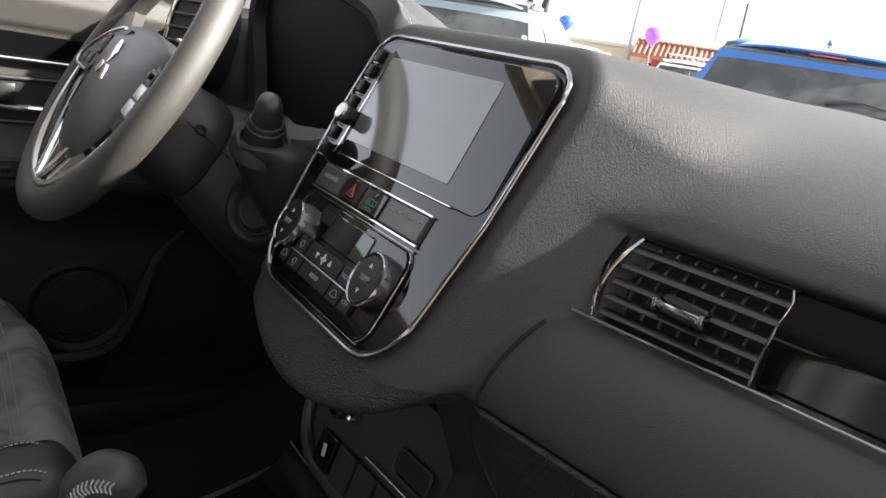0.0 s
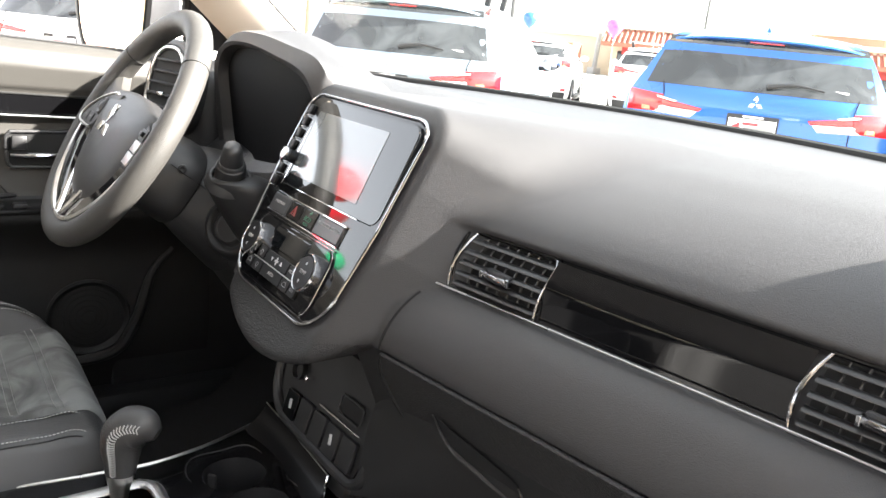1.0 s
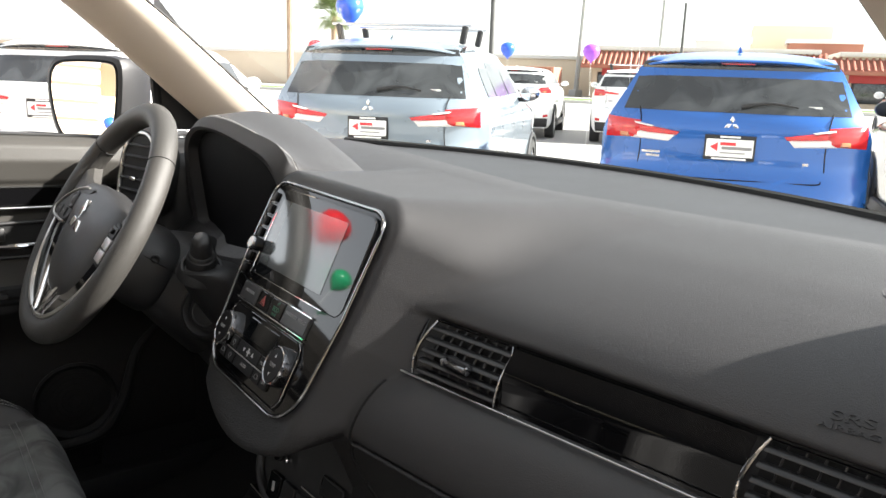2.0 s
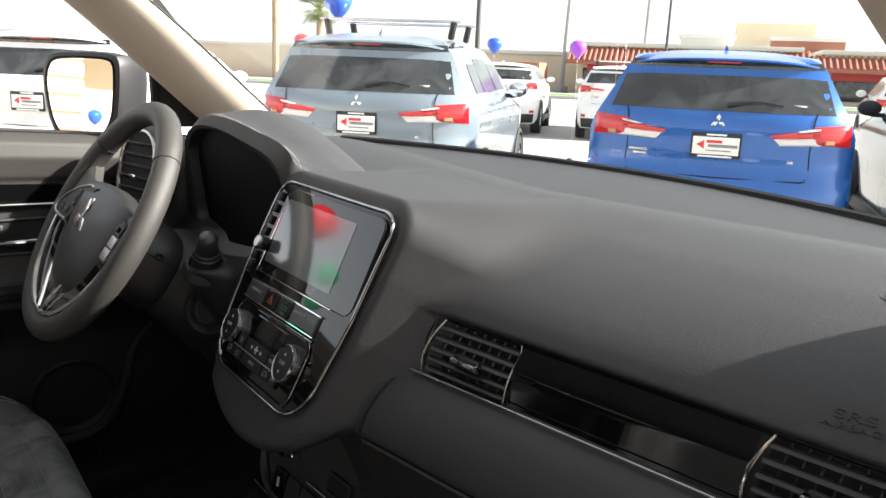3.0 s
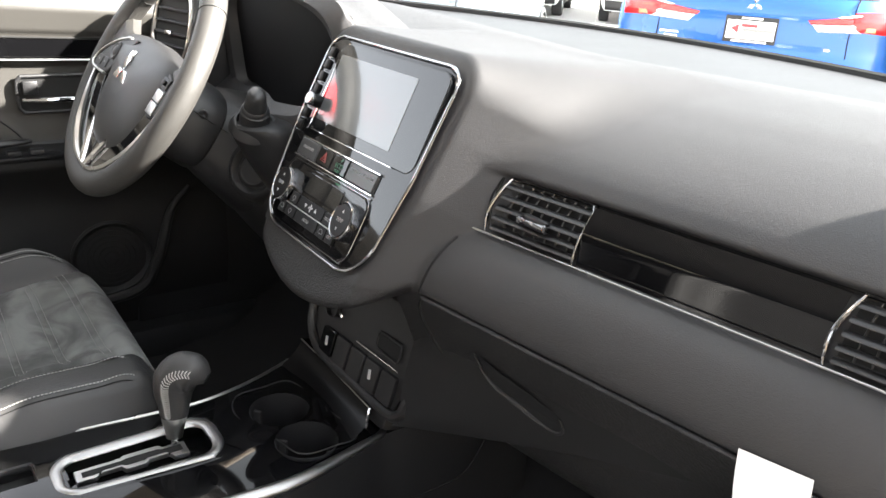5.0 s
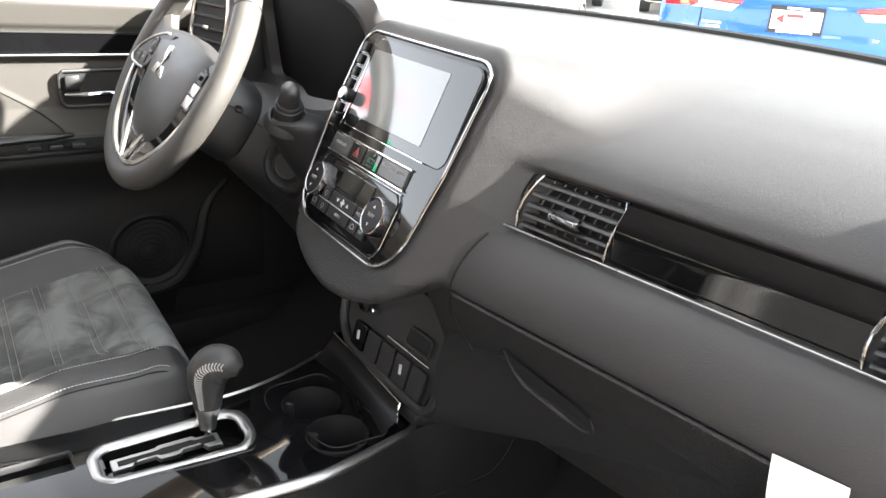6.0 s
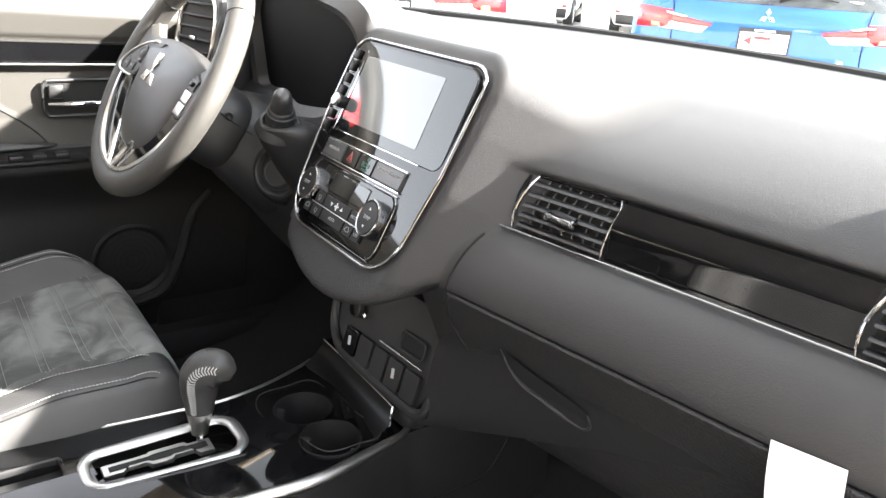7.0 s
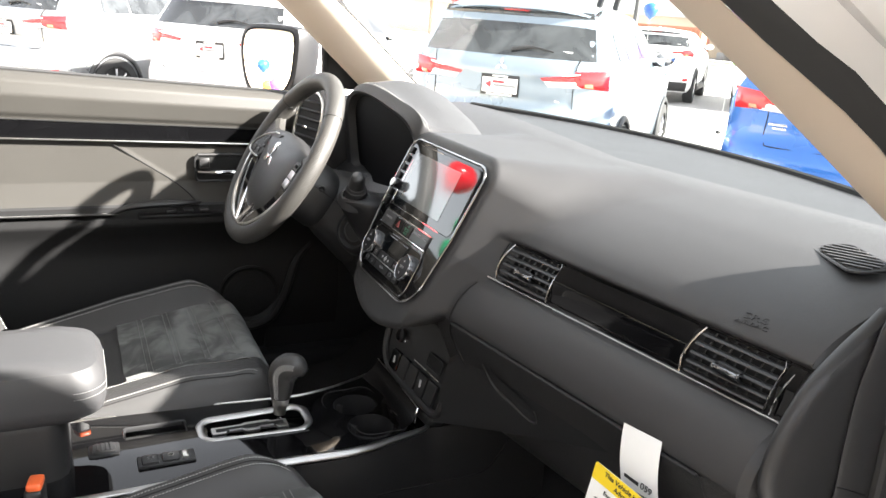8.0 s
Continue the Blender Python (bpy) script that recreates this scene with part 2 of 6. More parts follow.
def body_radius(theta, profile):
    p = np.array(profile) - (AXIS_Y, AXIS_Z)
    out = np.zeros_like(theta)
    for i, th in enumerate(theta):
        d = np.array((math.cos(th), math.sin(th)))
        best = 0
        for a, b in zip(p[:-1], p[1:]):
            e = b - a
            den = d[0] * e[1] - d[1] * e[0]
            if abs(den) < 1e-12:
                continue
            r = (a[0] * e[1] - a[1] * e[0]) / den
            s = (a[0] * d[1] - a[1] * d[0]) / den
            if r > 0 and -1e-9 <= s <= 1 + 1e-9:
                best = max(best, r)
        out[i] = best
    return out


STACK_V = Vector((0, 0.455, 0.890)).normalized()     # up along the sloping centre face
STACK_O = Vector((0, 0.0385, 1.0625))                  # its middle
STACK_N = Vector((0, -STACK_V.z, STACK_V.y))          # out of the face, to the rear


STACK_U = 0.0105


def stack_edge(u, v):
    """Signed distance from the outline of the centre face."""
    w = np.interp(v, (-0.14, -0.06, 0.0, 0.13), (0.126, 0.137, 0.145, 0.147))
    return rounded_edge(u - STACK_U, v, w, 0.131, -0.128, np.where(v > 0, 0.028, 0.050))


def pad_edge(u, v):
    """The padded surround keeps its width further down than the face that it holds."""
    w = np.interp(v, (-0.20, -0.104, -0.013, 0.06, 0.13), (0.096, 0.119, 0.139, 0.145, 0.147))
    return rounded_edge(u - STACK_U, v, w, 0.131, -0.20, np.where(v > 0, 0.028, 0.030))


def rounded_edge(u, v, w, top, low, r):
    mid, half = (top + low) / 2, (top - low) / 2
    qx, qy = np.abs(u) - (w - r), np.abs(v - mid) - (half - r)
    ex, ey = np.maximum(qx, 0), np.maximum(qy, 0)
    upward = np.where(v > 0, ey / (ex + ey + 1e-6), 0.0)        # 1 above the face, 0 beside it
    return np.hypot(ex, ey) + np.minimum(np.maximum(qx, qy), 0) - r, upward


def stack_radius(x, theta, shift):
    """Radius at which each ray from inside leaves the raised centre stack."""
    c, s = np.cos(theta), np.sin(theta)
    steps = np.linspace(0.60, 0.02, 150)
    out = np.full(x.shape, 0.02)
    found = np.zeros(x.shape, bool)
    last = None
    for r in steps:
        y, z = AXIS_Y + shift + r * c, AXIS_Z + r * s
        dv = (y - STACK_O.y) * STACK_V.y + (z - STACK_O.z) * STACK_V.z
        dn = (y - STACK_O.y) * STACK_N.y + (z - STACK_O.z) * STACK_N.z
        d, up = pad_edge(x, dv)
        d = np.maximum(d - 0.006, 0)
        lip = 0.020
        fall = 1.0 + 1.4 * up * up * (3 - 2 * up)
        e = np.minimum(d, lip * 0.7071)
        f = dn + lip - np.sqrt(lip ** 2 - e ** 2) + np.maximum(d - lip * 0.7071, 0) * fall
        under = CHIN_Z + 1.9 * np.clip(x - STACK_U, -0.19, 0.19) ** 2 + 0.25 * np.maximum(y, -0.02) - z       # the chin's underside
        k = 0.018
        h = np.clip(0.5 + 0.5 * (under - f) / k, 0, 1)
        f = f * (1 - h) + under * h + k * h * (1 - h)
        if last is not None:
            hit = (~found) & (f < 0)
            q = last / np.maximum(last - f, 1e-9)
            out = np.where(hit, r + (steps[0] - steps[1]) * (1 - q), out)
            found |= hit
        last = f
    return np.where(theta > radians(97), out, 0.02)


CHIN_Z = 0.894


def dash_point_radius(X, TH):
    """Blended radius of the dash skin over a grid of x and angle."""
    shift = dash_shift(X)
    open_k = np.clip((X - 0.198) / 0.022, 0, 1)             # the trim's channel ends in a rounded wall beside the stack
    open_k = open_k * open_k * (3 - 2 * open_k)
    rb = np.interp(TH, DASH_T, DASH_F) * (1 - open_k) + np.interp(TH, DASH_T, DASH_R) * open_k
    rb = rb - 0.06 * np.clip((0.150 - np.abs(X + 0.020)) / 0.02, 0, 1) * np.clip((TH - SEAM_T) / 0.06, 0, 1)
    rs = stack_radius(X, TH, shift)
    w = np.clip((radians(172) - TH) / radians(14), 0, 1)
    k = 0.004 + 0.018 * w * w * (3 - 2 * w)
    h = np.clip(0.5 + 0.5 * (rs - rb) / k, 0, 1)
    return np.where(np.abs(X) < 0.40, rb * (1 - h) + rs * h + k * h * (1 - h), rb)


_pp = np.array(PROFILE) - (AXIS_Y, AXIS_Z)
_ang = np.unwrap(np.arctan2(_pp[:, 1], _pp[:, 0]))
DASH_T = np.linspace(_ang[0], _ang[-1], 1500)
DASH_R = body_radius(DASH_T, PROFILE)
DASH_F = body_radius(DASH_T, [tuple(p) for p in TOP] + [tuple(p) for p in ROLL] + [(0.42, 0.715)])      # with the channel filled
# soften the corners a little
_k = np.exp(-0.5 * (np.arange(-9, 10) / 3.5) ** 2)
DASH_R, DASH_F = (np.convolve(np.pad(r, 9, mode="edge"), _k / _k.sum(), "valid") for r in (DASH_R, DASH_F))


def angle_of(y, z):
    """Angle of a profile point (given at the reference section)."""
    a = math.atan2(z - AXIS_Z, y - AXIS_Y)
    return a if a > 0 else a + 2 * math.pi


def dash_skin(x0, x1, t0, t1, nx, nt, lift=0.0):
    xs, ts = np.linspace(x0, x1, nx), np.linspace(t0, t1, nt)
    X, TH = np.meshgrid(xs, ts, indexing="ij")
    R = dash_point_radius(X, TH) + lift
    return np.stack([X, AXIS_Y + dash_shift(X) + R * np.cos(TH), AXIS_Z + R * np.sin(TH)], -1)


def shell(P, depth):
    """A thick skin: the grid P with its border folded inwards towards the dash's axis."""
    P = np.asarray(P)
    c = P.copy()
    axis = np.stack([P[..., 0], AXIS_Y + dash_shift(P[..., 0]), np.full(P.shape[:2], AXIS_Z)], -1)
    d = axis - P
    d /= np.linalg.norm(d, axis=-1)[..., None]
    back = P + d * depth
    full = np.concatenate([back[:, :1], P, back[:, -1:]], 1)
    full = np.concatenate([np.concatenate([back[:1, :1], back[:1], back[:1, -1:]], 1), full, np.concatenate([back[-1:, :1], back[-1:], back[-1:, -1:]], 1)], 0)
    return grid(full)


dashboard = thing("dashboard", "dark grey grained dashboard with gloss black centre stack and trim", "dashboard")
SEAM_T = angle_of(0.0575, 0.950)
pad_mesh = grid(dash_skin(-0.79, 0.70, _ang[0], SEAM_T, 520, 420))
opening = [f for f in pad_mesh.faces if ((f.calc_center_median().x + 0.345) / 0.195) ** 4 + ((f.calc_center_median().z - 1.115) / 0.080) ** 4 < 1 and f.calc_center_median().y < 0.24]
bmesh.ops.delete(pad_mesh, geom=opening, context="FACES")       # the instruments sit in this opening
part("upper_pad", pad_mesh, DASH, dashboard)
part("lower_panel", grid(dash_skin(-0.79, 0.70, SEAM_T, _ang[-1], 520, 150, -0.003)), GRAIN, dashboard)


def trim_bow(v):
    """The trim's section: a full lower face that rolls back towards the top."""
    lean = 0.0055 * v + 0.0115 * math.log(1 + math.exp(22 * (v - 0.60))) / (22 * 0.40)
    return 0.026 * v - 0.002 - lean


def trim_grid(x0, x1, nx=40, nv=26, out=0.0):
    """Gloss trim that lies in the channel: a face leaning forward, bowed a little."""
    P = np.zeros((nx, nv, 3))
    for i, x in enumerate(np.linspace(x0, x1, nx)):
        sh = float(dash_shift(np.array(x)))
        for j, v in enumerate(np.linspace(0, 1, nv)):
            P[i, j] = (x, 0.106 + sh + 0.026 * v - trim_bow(v) - out, 1.0245 + 0.056 * v)
    return P




def trim_pt(x, v, out=0.0):
    sh = float(dash_shift(np.array(x)))
    return Vector((x, 0.106 + sh + 0.026 * v - 0.0012 - 0.006 * math.sin(math.pi * min(max(v, 0.0), 1.0)) - out, 1.0245 + 0.056 * v))


for x0, x1 in ((0.200, 0.224), (0.336, 0.566), (0.681, 0.699)):
    P = trim_grid(x0, x1)
    if x0 < 0.3:                                  # rounds off into the flank beside the first vent
        P[:, :, 1] += 0.022 * (np.linspace(1, 0, len(P)) ** 2.2)[:, None]
    part("gloss_trim", grid(P), PIANO, dashboard, "gloss black dash trim")
part("chrome_line", tube([tuple(trim_pt(x, 0.03, 0.0065)) for x in np.linspace(0.200, 0.699, 14)], 0.0011, sides=8), SATIN, dashboard, "thin satin chrome line")
part("trim_shadow_gap", tube([tuple(trim_pt(x, 1.03, -0.003)) for x in np.linspace(0.185, 0.699, 14)], 0.003, sides=6), VOID, dashboard)


VENT = material("vent_plastic", (0.016, 0.016, 0.017), 0.35, vary=0.08)


def passenger_vent(x0, x1):
    """Air outlet in the trim: a black sheet for the duct's shade, level blades, upright vanes behind, a tab and chrome
    ends.
    """
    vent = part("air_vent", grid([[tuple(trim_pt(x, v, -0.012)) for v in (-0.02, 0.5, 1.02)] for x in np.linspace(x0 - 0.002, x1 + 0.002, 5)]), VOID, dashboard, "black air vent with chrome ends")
    for k in range(5):
        v = 0.13 + 0.185 * k
        bm = tube([tuple(trim_pt(x, v, -0.0005)) for x in np.linspace(x0, x1, 5)], 0.0044, sides=8, flat=0.34, up=(0, -0.3, 1))
        part("blade", bm, VENT, vent)
    n = int((x1 - x0) / 0.013)
    for k in range(1, n):
        x = x0 + (x1 - x0) * k / n
        part("vane", tube([tuple(trim_pt(x, v, -0.0035)) for v in (0.05, 0.5, 0.95)], 0.0011, sides=6), VENT, vent)
    xm = (x0 + x1) / 2 + 0.002
    part("tab", box((0.032, 0.008, 0.0065), tuple(trim_pt(xm, 0.47, 0.006)), 0.0025), DIM_CHROME, vent, "chrome sliding tab")
    part("tab_edge", box((0.034, 0.007, 0.013), tuple(trim_pt(xm, 0.47, 0.002)), 0.003), DARK, vent)
    for sx in (-1, 1):
        part("tab_end", box((0.004, 0.009, 0.0085), tuple(trim_pt(xm + sx * 0.016, 0.47, 0.0065)), 0.0015), DIM_CHROME, vent)
    part("chrome_blade", tube([tuple(trim_pt(x0 - 0.001 + 0.008 * (1 - (2 * v - 0.75) ** 2) * -0.6, v, 0.003)) for v in np.linspace(-0.02, 1.0, 7)], [0.0008, 0.0018, 0.0021, 0.0018, 0.0012], sides=8), DIM_CHROME, vent, "curved chrome end")
    part("end_line", tube([tuple(trim_pt(x1 + 0.001 - 0.010 * max(0.0, v - 0.85) ** 1.5 * 8, v, 0.002)) for v in np.linspace(0.0, 1.0, 9)], 0.0009, sides=6), DIM_CHROME, vent)
    part("upper_edge", tube([tuple(trim_pt(x, 1.0, 0.0)) for x in np.linspace(x0, x1, 5)], 0.002, sides=6), PIANO, vent)
    return vent


passenger_vent(0.229, 0.334)
passenger_vent(0.572, 0.676)
part("chrome_blade", tube([tuple(trim_pt(0.684 + 0.006 * v, v, 0.003)) for v in np.linspace(0.0, 1.0, 6)], [0.0008, 0.0018, 0.0018, 0.0010], sides=8), DIM_CHROME, dashboard)


def stack_frame(u, v, w=0.0):
    """Pose on the centre face, u across, v up it, w out of it."""
    o = STACK_O + Vector((u, 0, 0)) + STACK_V * v + STACK_N * w
    return plane_frame(o, (1, 0, 0), STACK_V)


def stack_outline(grow=0.0, n=72):
    """Outline of the centre face, found along rays from its middle."""
    out = []
    for i in range(n):
        a = 2 * math.pi * i / n
        lo, hi = 0.0, 0.3
        for _ in range(30):
            m = (lo + hi) / 2
            if stack_edge(np.array(m * math.cos(a)), np.array(m * math.sin(a)))[0] > grow:
                hi = m
            else:
                lo = m
        out.append((lo * math.cos(a), lo * math.sin(a)))
    return out


def on_stack(pts, w):
    return [tuple(stack_frame(u, v, w).translation) for u, v in pts]


SCREEN_TILT = 2.1        # the screen stands a little steeper than the panel
LCD = material("display_film", (0.075, 0.083, 0.085), 0.06, coat=0.7, spec=0.5, vary=0.03, rvary=0)
LCD.node_tree.nodes["Principled BSDF"].inputs["Coat IOR"].default_value = 1.6
LCD.node_tree.nodes["Principled BSDF"].inputs["Coat Roughness"].default_value = 0.12
SCREEN = material("dark_screen", (0.005, 0.006, 0.007), 0.03, coat=0.5, spec=0.25, vary=0.05, rvary=0)
bezel = part("bezel", slab(stack_outline(-0.003), 0.012, stack_frame(0, 0, 0.004)), PIANO, dashboard, "gloss black screen and climate panel")
part("bezel_rim", tube(on_stack(stack_outline(-0.001, 96), 0.0040), 0.0021, closed=True, sides=10, n=190), RIM_METAL, dashboard, "satin silver rim")
# touch screen with its thin bright surround
screen = part("screen", slab(round_rect(0.244, 0.119, 0.016, 6), 0.004, stack_frame(0.0260, 0.0627, 0.0066) @ pose(0, 0, 0, SCREEN_TILT)), SCREEN, dashboard, "switched-off touch screen with a glossy face")
part("display", slab(round_rect(0.180, 0.088, 0.002, 2), 0.003, stack_frame(0.001, 0.0620, 0.0071) @ pose(0, 0, 0, SCREEN_TILT), bevel=0.0003), LCD, screen, "dull grey display")
part("screen_edge", tube(on_stack([(-0.0965, 0.1115), (-0.0955, 0.06), (-0.0950, 0.006), (-0.092, 0.0036), (0.0, 0.0034), (0.1105, 0.0036)], 0.0064), 0.0007, sides=6, n=60), CHROME, screen)
part("screen_edge", tube(on_stack([(-0.0965, 0.1105), (-0.094, 0.1128), (-0.04, 0.1128), (0.110, 0.1124)], 0.0064), 0.0008, sides=6, n=40), CHROME, screen)
# volume knob and the row of keys down the screen's side
m = stack_frame(-0.0985, 0.0385, 0.004)
volume = part("volume_knob", lathe([(0.0088, 0), (0.0088, 0.015), (0.0080, 0.0175), (0.0005, 0.0175)], m=m, n=28), PIANO, dashboard)
part("knob_ring", lathe([(0.0089, 0.0140), (0.0094, 0.0165), (0.0086, 0.0185), (0.0078, 0.0178)], m=m, n=28), DIM_CHROME, volume)
part("knob_face", lathe([(0.0078, 0.0176), (0.0070, 0.0184), (0.0005, 0.0186)], m=m, n=24), SATIN, volume)
for k in range(7):
    v = 0.106 - k * 0.0172
    part("side_key", box((0.011, 0.0130, 0.006), m=stack_frame(-0.1200, v, 0.0050), bevel=0.0015), KEY_BLACK, dashboard)
    part("key_ridge", box((0.010, 0.0014, 0.0014), m=stack_frame(-0.1195, v - 0.0082, 0.0060), bevel=0.0005), DIM_CHROME, dashboard)
part("side_strip", tube(on_stack([(-0.1325, 0.108), (-0.1325, 0.05), (-0.130, -0.004)], 0.0062), 0.0010, sides=6), DIM_CHROME, dashboard)
# strip with the hazard switch, economy switch and airbag lamps
part("key_strip", slab(round_rect(0.197, 0.0250, 0.002, 2), 0.003, stack_frame(0.001, -0.0215, 0.0058)), DARK, dashboard)
for v in (-0.0088, -0.0342):
    part("strip_edge", tube(on_stack([(-0.098, v), (0.0, v), (0.0995, v)], 0.0064), 0.0012, sides=6), CHROME, dashboard)
key_grey = material("key_grey", (0.040, 0.041, 0.043), 0.3, vary=0.05)
for u, w, nm in ((-0.0705, 0.052, "blank_key"), (-0.0250, 0.038, "hazard_switch"), (0.0140, 0.038, "economy_switch"), (0.0660, 0.064, "airbag_lamp")):
    k = part(nm, slab(round_rect(w - 0.0015, 0.0225, 0.0015, 2), 0.002, stack_frame(u, -0.0215, 0.0072)), key_grey if nm in ("blank_key", "airbag_lamp") else PIANO, dashboard)
    if nm == "hazard_switch":
        t3 = [(0.0060, -0.005), (0.0, 0.0066), (-0.0060, -0.005)]
        for g in (1.0, 0.5):
            part("warning_triangle", tube([tuple((stack_frame(u, -0.0215, 0.0076) @ Vector((a * g, b * g - 0.0003, 0)))) for a, b in t3 + t3[:1]], 0.0008, sides=6, n=4), RED, k, "red warning triangle")
    elif nm == "economy_switch":
        words("ECO", 0.0085, stack_frame(u, -0.0225, 0.0075), GREEN, k)
        words("MODE", 0.0045, stack_frame(u, -0.0290, 0.0075), GREEN, k)
        part("leaf_mark", box((0.005, 0.003, 0.0006), m=stack_frame(u + 0.002, -0.0145, 0.0075) @ pose(0, 0, 0, 0, 0, 35), bevel=0.0002), GREEN, k)
    elif nm == "airbag_lamp":
        words("PASSENGER  AIRBAG", 0.0056, stack_frame(u, -0.0180, 0.0075), MARK, k)
    else:
        words("PASSENGER", 0.0054, stack_frame(u, -0.0205, 0.0075), MARK, k)
# climate panel
part("climate_panel", slab(round_rect(0.200, 0.078, 0.016, 5), 0.003, stack_frame(0.004, -0.079, 0.0066)), PIANO, dashboard, "gloss black climate panel")
part("panel_edge", tube(on_stack(round_rect(0.203, 0.081, 0.017, 5, 0.004, -0.079), 0.0058), 0.0008, closed=True, sides=6, n=90), DIM_CHROME, dashboard)
part("climate_display", slab(round_rect(0.100, 0.027, 0.002, 2), 0.002, stack_frame(0.0, -0.0585, 0.0076)), SCREEN, dashboard, "dark climate display")
part("row_line", tube(on_stack([(-0.060, -0.0925), (0.0, -0.0925), (0.062, -0.0925)], 0.0100), 0.0008, sides=6), SATIN, dashboard)
CLIMATE_KEYS = [(-0.047, -0.0838, 0.022, "rays"), (-0.0015, -0.0838, 0.066, "fan"), (0.0445, -0.0838, 0.024, "MODE"),
        (-0.068, -0.1005, 0.017, "car"), (-0.044, -0.1005, 0.027, "rays"), (-0.0005, -0.1005, 0.058, "AUTO"), (0.0405, -0.1005, 0.022, "car"), (0.0620, -0.1005, 0.019, "OFF")]
for u, v, w, mk in CLIMATE_KEYS:
    k = part("climate_key", slab(round_rect(w - 0.0012, 0.0150, 0.0015, 2), 0.003, stack_frame(u, v, 0.0095), 0.0008), KEY_BLACK, dashboard)
    if mk in ("MODE", "AUTO", "OFF"):
        words(mk, 0.0056, stack_frame(u, v, 0.0097), MARK, k)
    elif mk == "fan":
        for du, sz in ((-0.013, 0.0030), (0.013, 0.0030)):
            part("arrow_mark", slab([(-sz, 0.002 * (1 if du < 0 else -1)), (sz, 0.002 * (1 if du < 0 else -1)), (0, -0.003 * (1 if du < 0 else -1))], 0.0004, stack_frame(u + du, v, 0.0099), 0), WHITE_MARK, k)
        for a in range(4):
            part("fan_mark", box((0.0022, 0.0044, 0.0005), m=stack_frame(u, v, 0.0097) @ pose(0, 0, 0, 0, 0, 90 * a + 25) @ pose(0.0012, 0.0025, 0), bevel=0.0001), WHITE_MARK, k)
    elif mk == "rays":
        part("lamp_mark", tube([tuple(stack_frame(u, v, 0.0098) @ Vector((a, b, 0))) for a, b in round_rect(0.006, 0.005, 0.002, 2)], 0.0004, closed=True, sides=5, n=16), MARK, k)
        part("ray_mark", box((0.0030, 0.0008, 0.0004), m=stack_frame(u, v - 0.0042, 0.0097), bevel=0.0001), MARK, k)
    else:
        part("car_mark", tube([tuple(stack_frame(u, v, 0.0098) @ Vector((a, b, 0))) for a, b in ((-0.0045, -0.002), (-0.004, 0.001), (-0.0015, 0.003), (0.002, 0.003), (0.0045, 0.0), (0.0045, -0.002))], 0.0004, closed=True, sides=5, n=18), MARK, k)
for u in (-0.0800, 0.0795):
    m = stack_frame(u, -0.0745, 0.005) @ Matrix.Diagonal((0.86, 0.92, 1.3, 1))
    k = part("climate_knob", lathe([(0.0222, 0), (0.0222, 0.0082), (0.0205, 0.0095), (0.0005, 0.0098)], m=m), KEY_BLACK, dashboard, "black temperature knob")
    part("knob_ring", lathe([(0.0222, 0.001), (0.0256, 0.001), (0.0254, 0.0060), (0.0244, 0.0092), (0.0232, 0.0098), (0.0218, 0.0084)], m=m), DIM_CHROME, k, "dark chrome ring")
    words("TEMP", 0.0070, m @ pose(0, 0, 0.0100), MARK, k)
    for dv in (0.0115, -0.0115):
        g = 1 if dv > 0 else -1
        part("arrow_mark", slab([(-0.0022, -0.0016 * g), (0.0022, -0.0016 * g), (0, 0.0022 * g)], 0.0004, m @ pose(0, dv, 0.0102), 0), WHITE_MARK, k)

# shelf under the windscreen
def screen_base(x):
    return 0.735 - 0.36 * x * x


P = [[(x, y, 1.1615 + 0.006 * math.sin(3 * (y - 0.4))) for y in np.linspace(0.40 + float(dash_shift(np.array(x))), screen_base(x) - 0.004, 8)] for x in np.linspace(-0.76, 0.70, 40)]
part("windscreen_shelf", grid(P), SOFT, dashboard)
part("black_edge", tube([(x, screen_base(x), 1.166) for x in np.linspace(-0.76, 0.72, 24)], 0.009, sides=8, n=60), VOID, dashboard, "black windscreen edge")

# speaker grille near the screen's corner
gx, gy = 0.603, 0.343
gs = gy - float(dash_shift(np.array(gx)))
top_y, top_z = TOP[::-1, 0], TOP[::-1, 1]
gz = float(np.interp(gs, top_y, top_z))
tilt = math.degrees(math.atan((float(np.interp(gs + 0.02, top_y, top_z)) - float(np.interp(gs - 0.02, top_y, top_z))) / 0.04))
gm = pose(gx, gy, gz + 0.0006, tilt, 0, -24)
# black plate under the slats paints the shade of the opening
grille = part("speaker_grille", slab(round_rect(0.098, 0.046, 0.017, 6), 0.004, gm @ pose(0, 0, 0.0030)), VOID, dashboard, "slatted defroster outlet")
part("grille_rim", tube([tuple(gm @ Vector((u, v, 0.0016))) for u, v in round_rect(0.103, 0.050, 0.018, 6)], 0.0022, closed=True, sides=8, n=80), DASH, grille)
sa = radians(36)                                     # the slats lie across the car, askew to the outlet
for k in range(7):
    o = -0.0300 + 0.0100 * k
    inside = [t for t in np.linspace(-0.06, 0.06, 121) if abs((t * math.cos(sa) - o * math.sin(sa)) / 0.0485) ** 3 + abs((t * math.sin(sa) + o * math.cos(sa)) / 0.0225) ** 3 < 1]
    if len(inside) > 8:
        c, h = (inside[0] + inside[-1]) / 2, inside[-1] - inside[0]
        part("slat", box((h, 0.0042, 0.002), m=gm @ pose(c * math.cos(sa) - o * math.sin(sa), c * math.sin(sa) + o * math.cos(sa), 0.0042, 0, 0, 36), bevel=0.0006), DASH, grille)

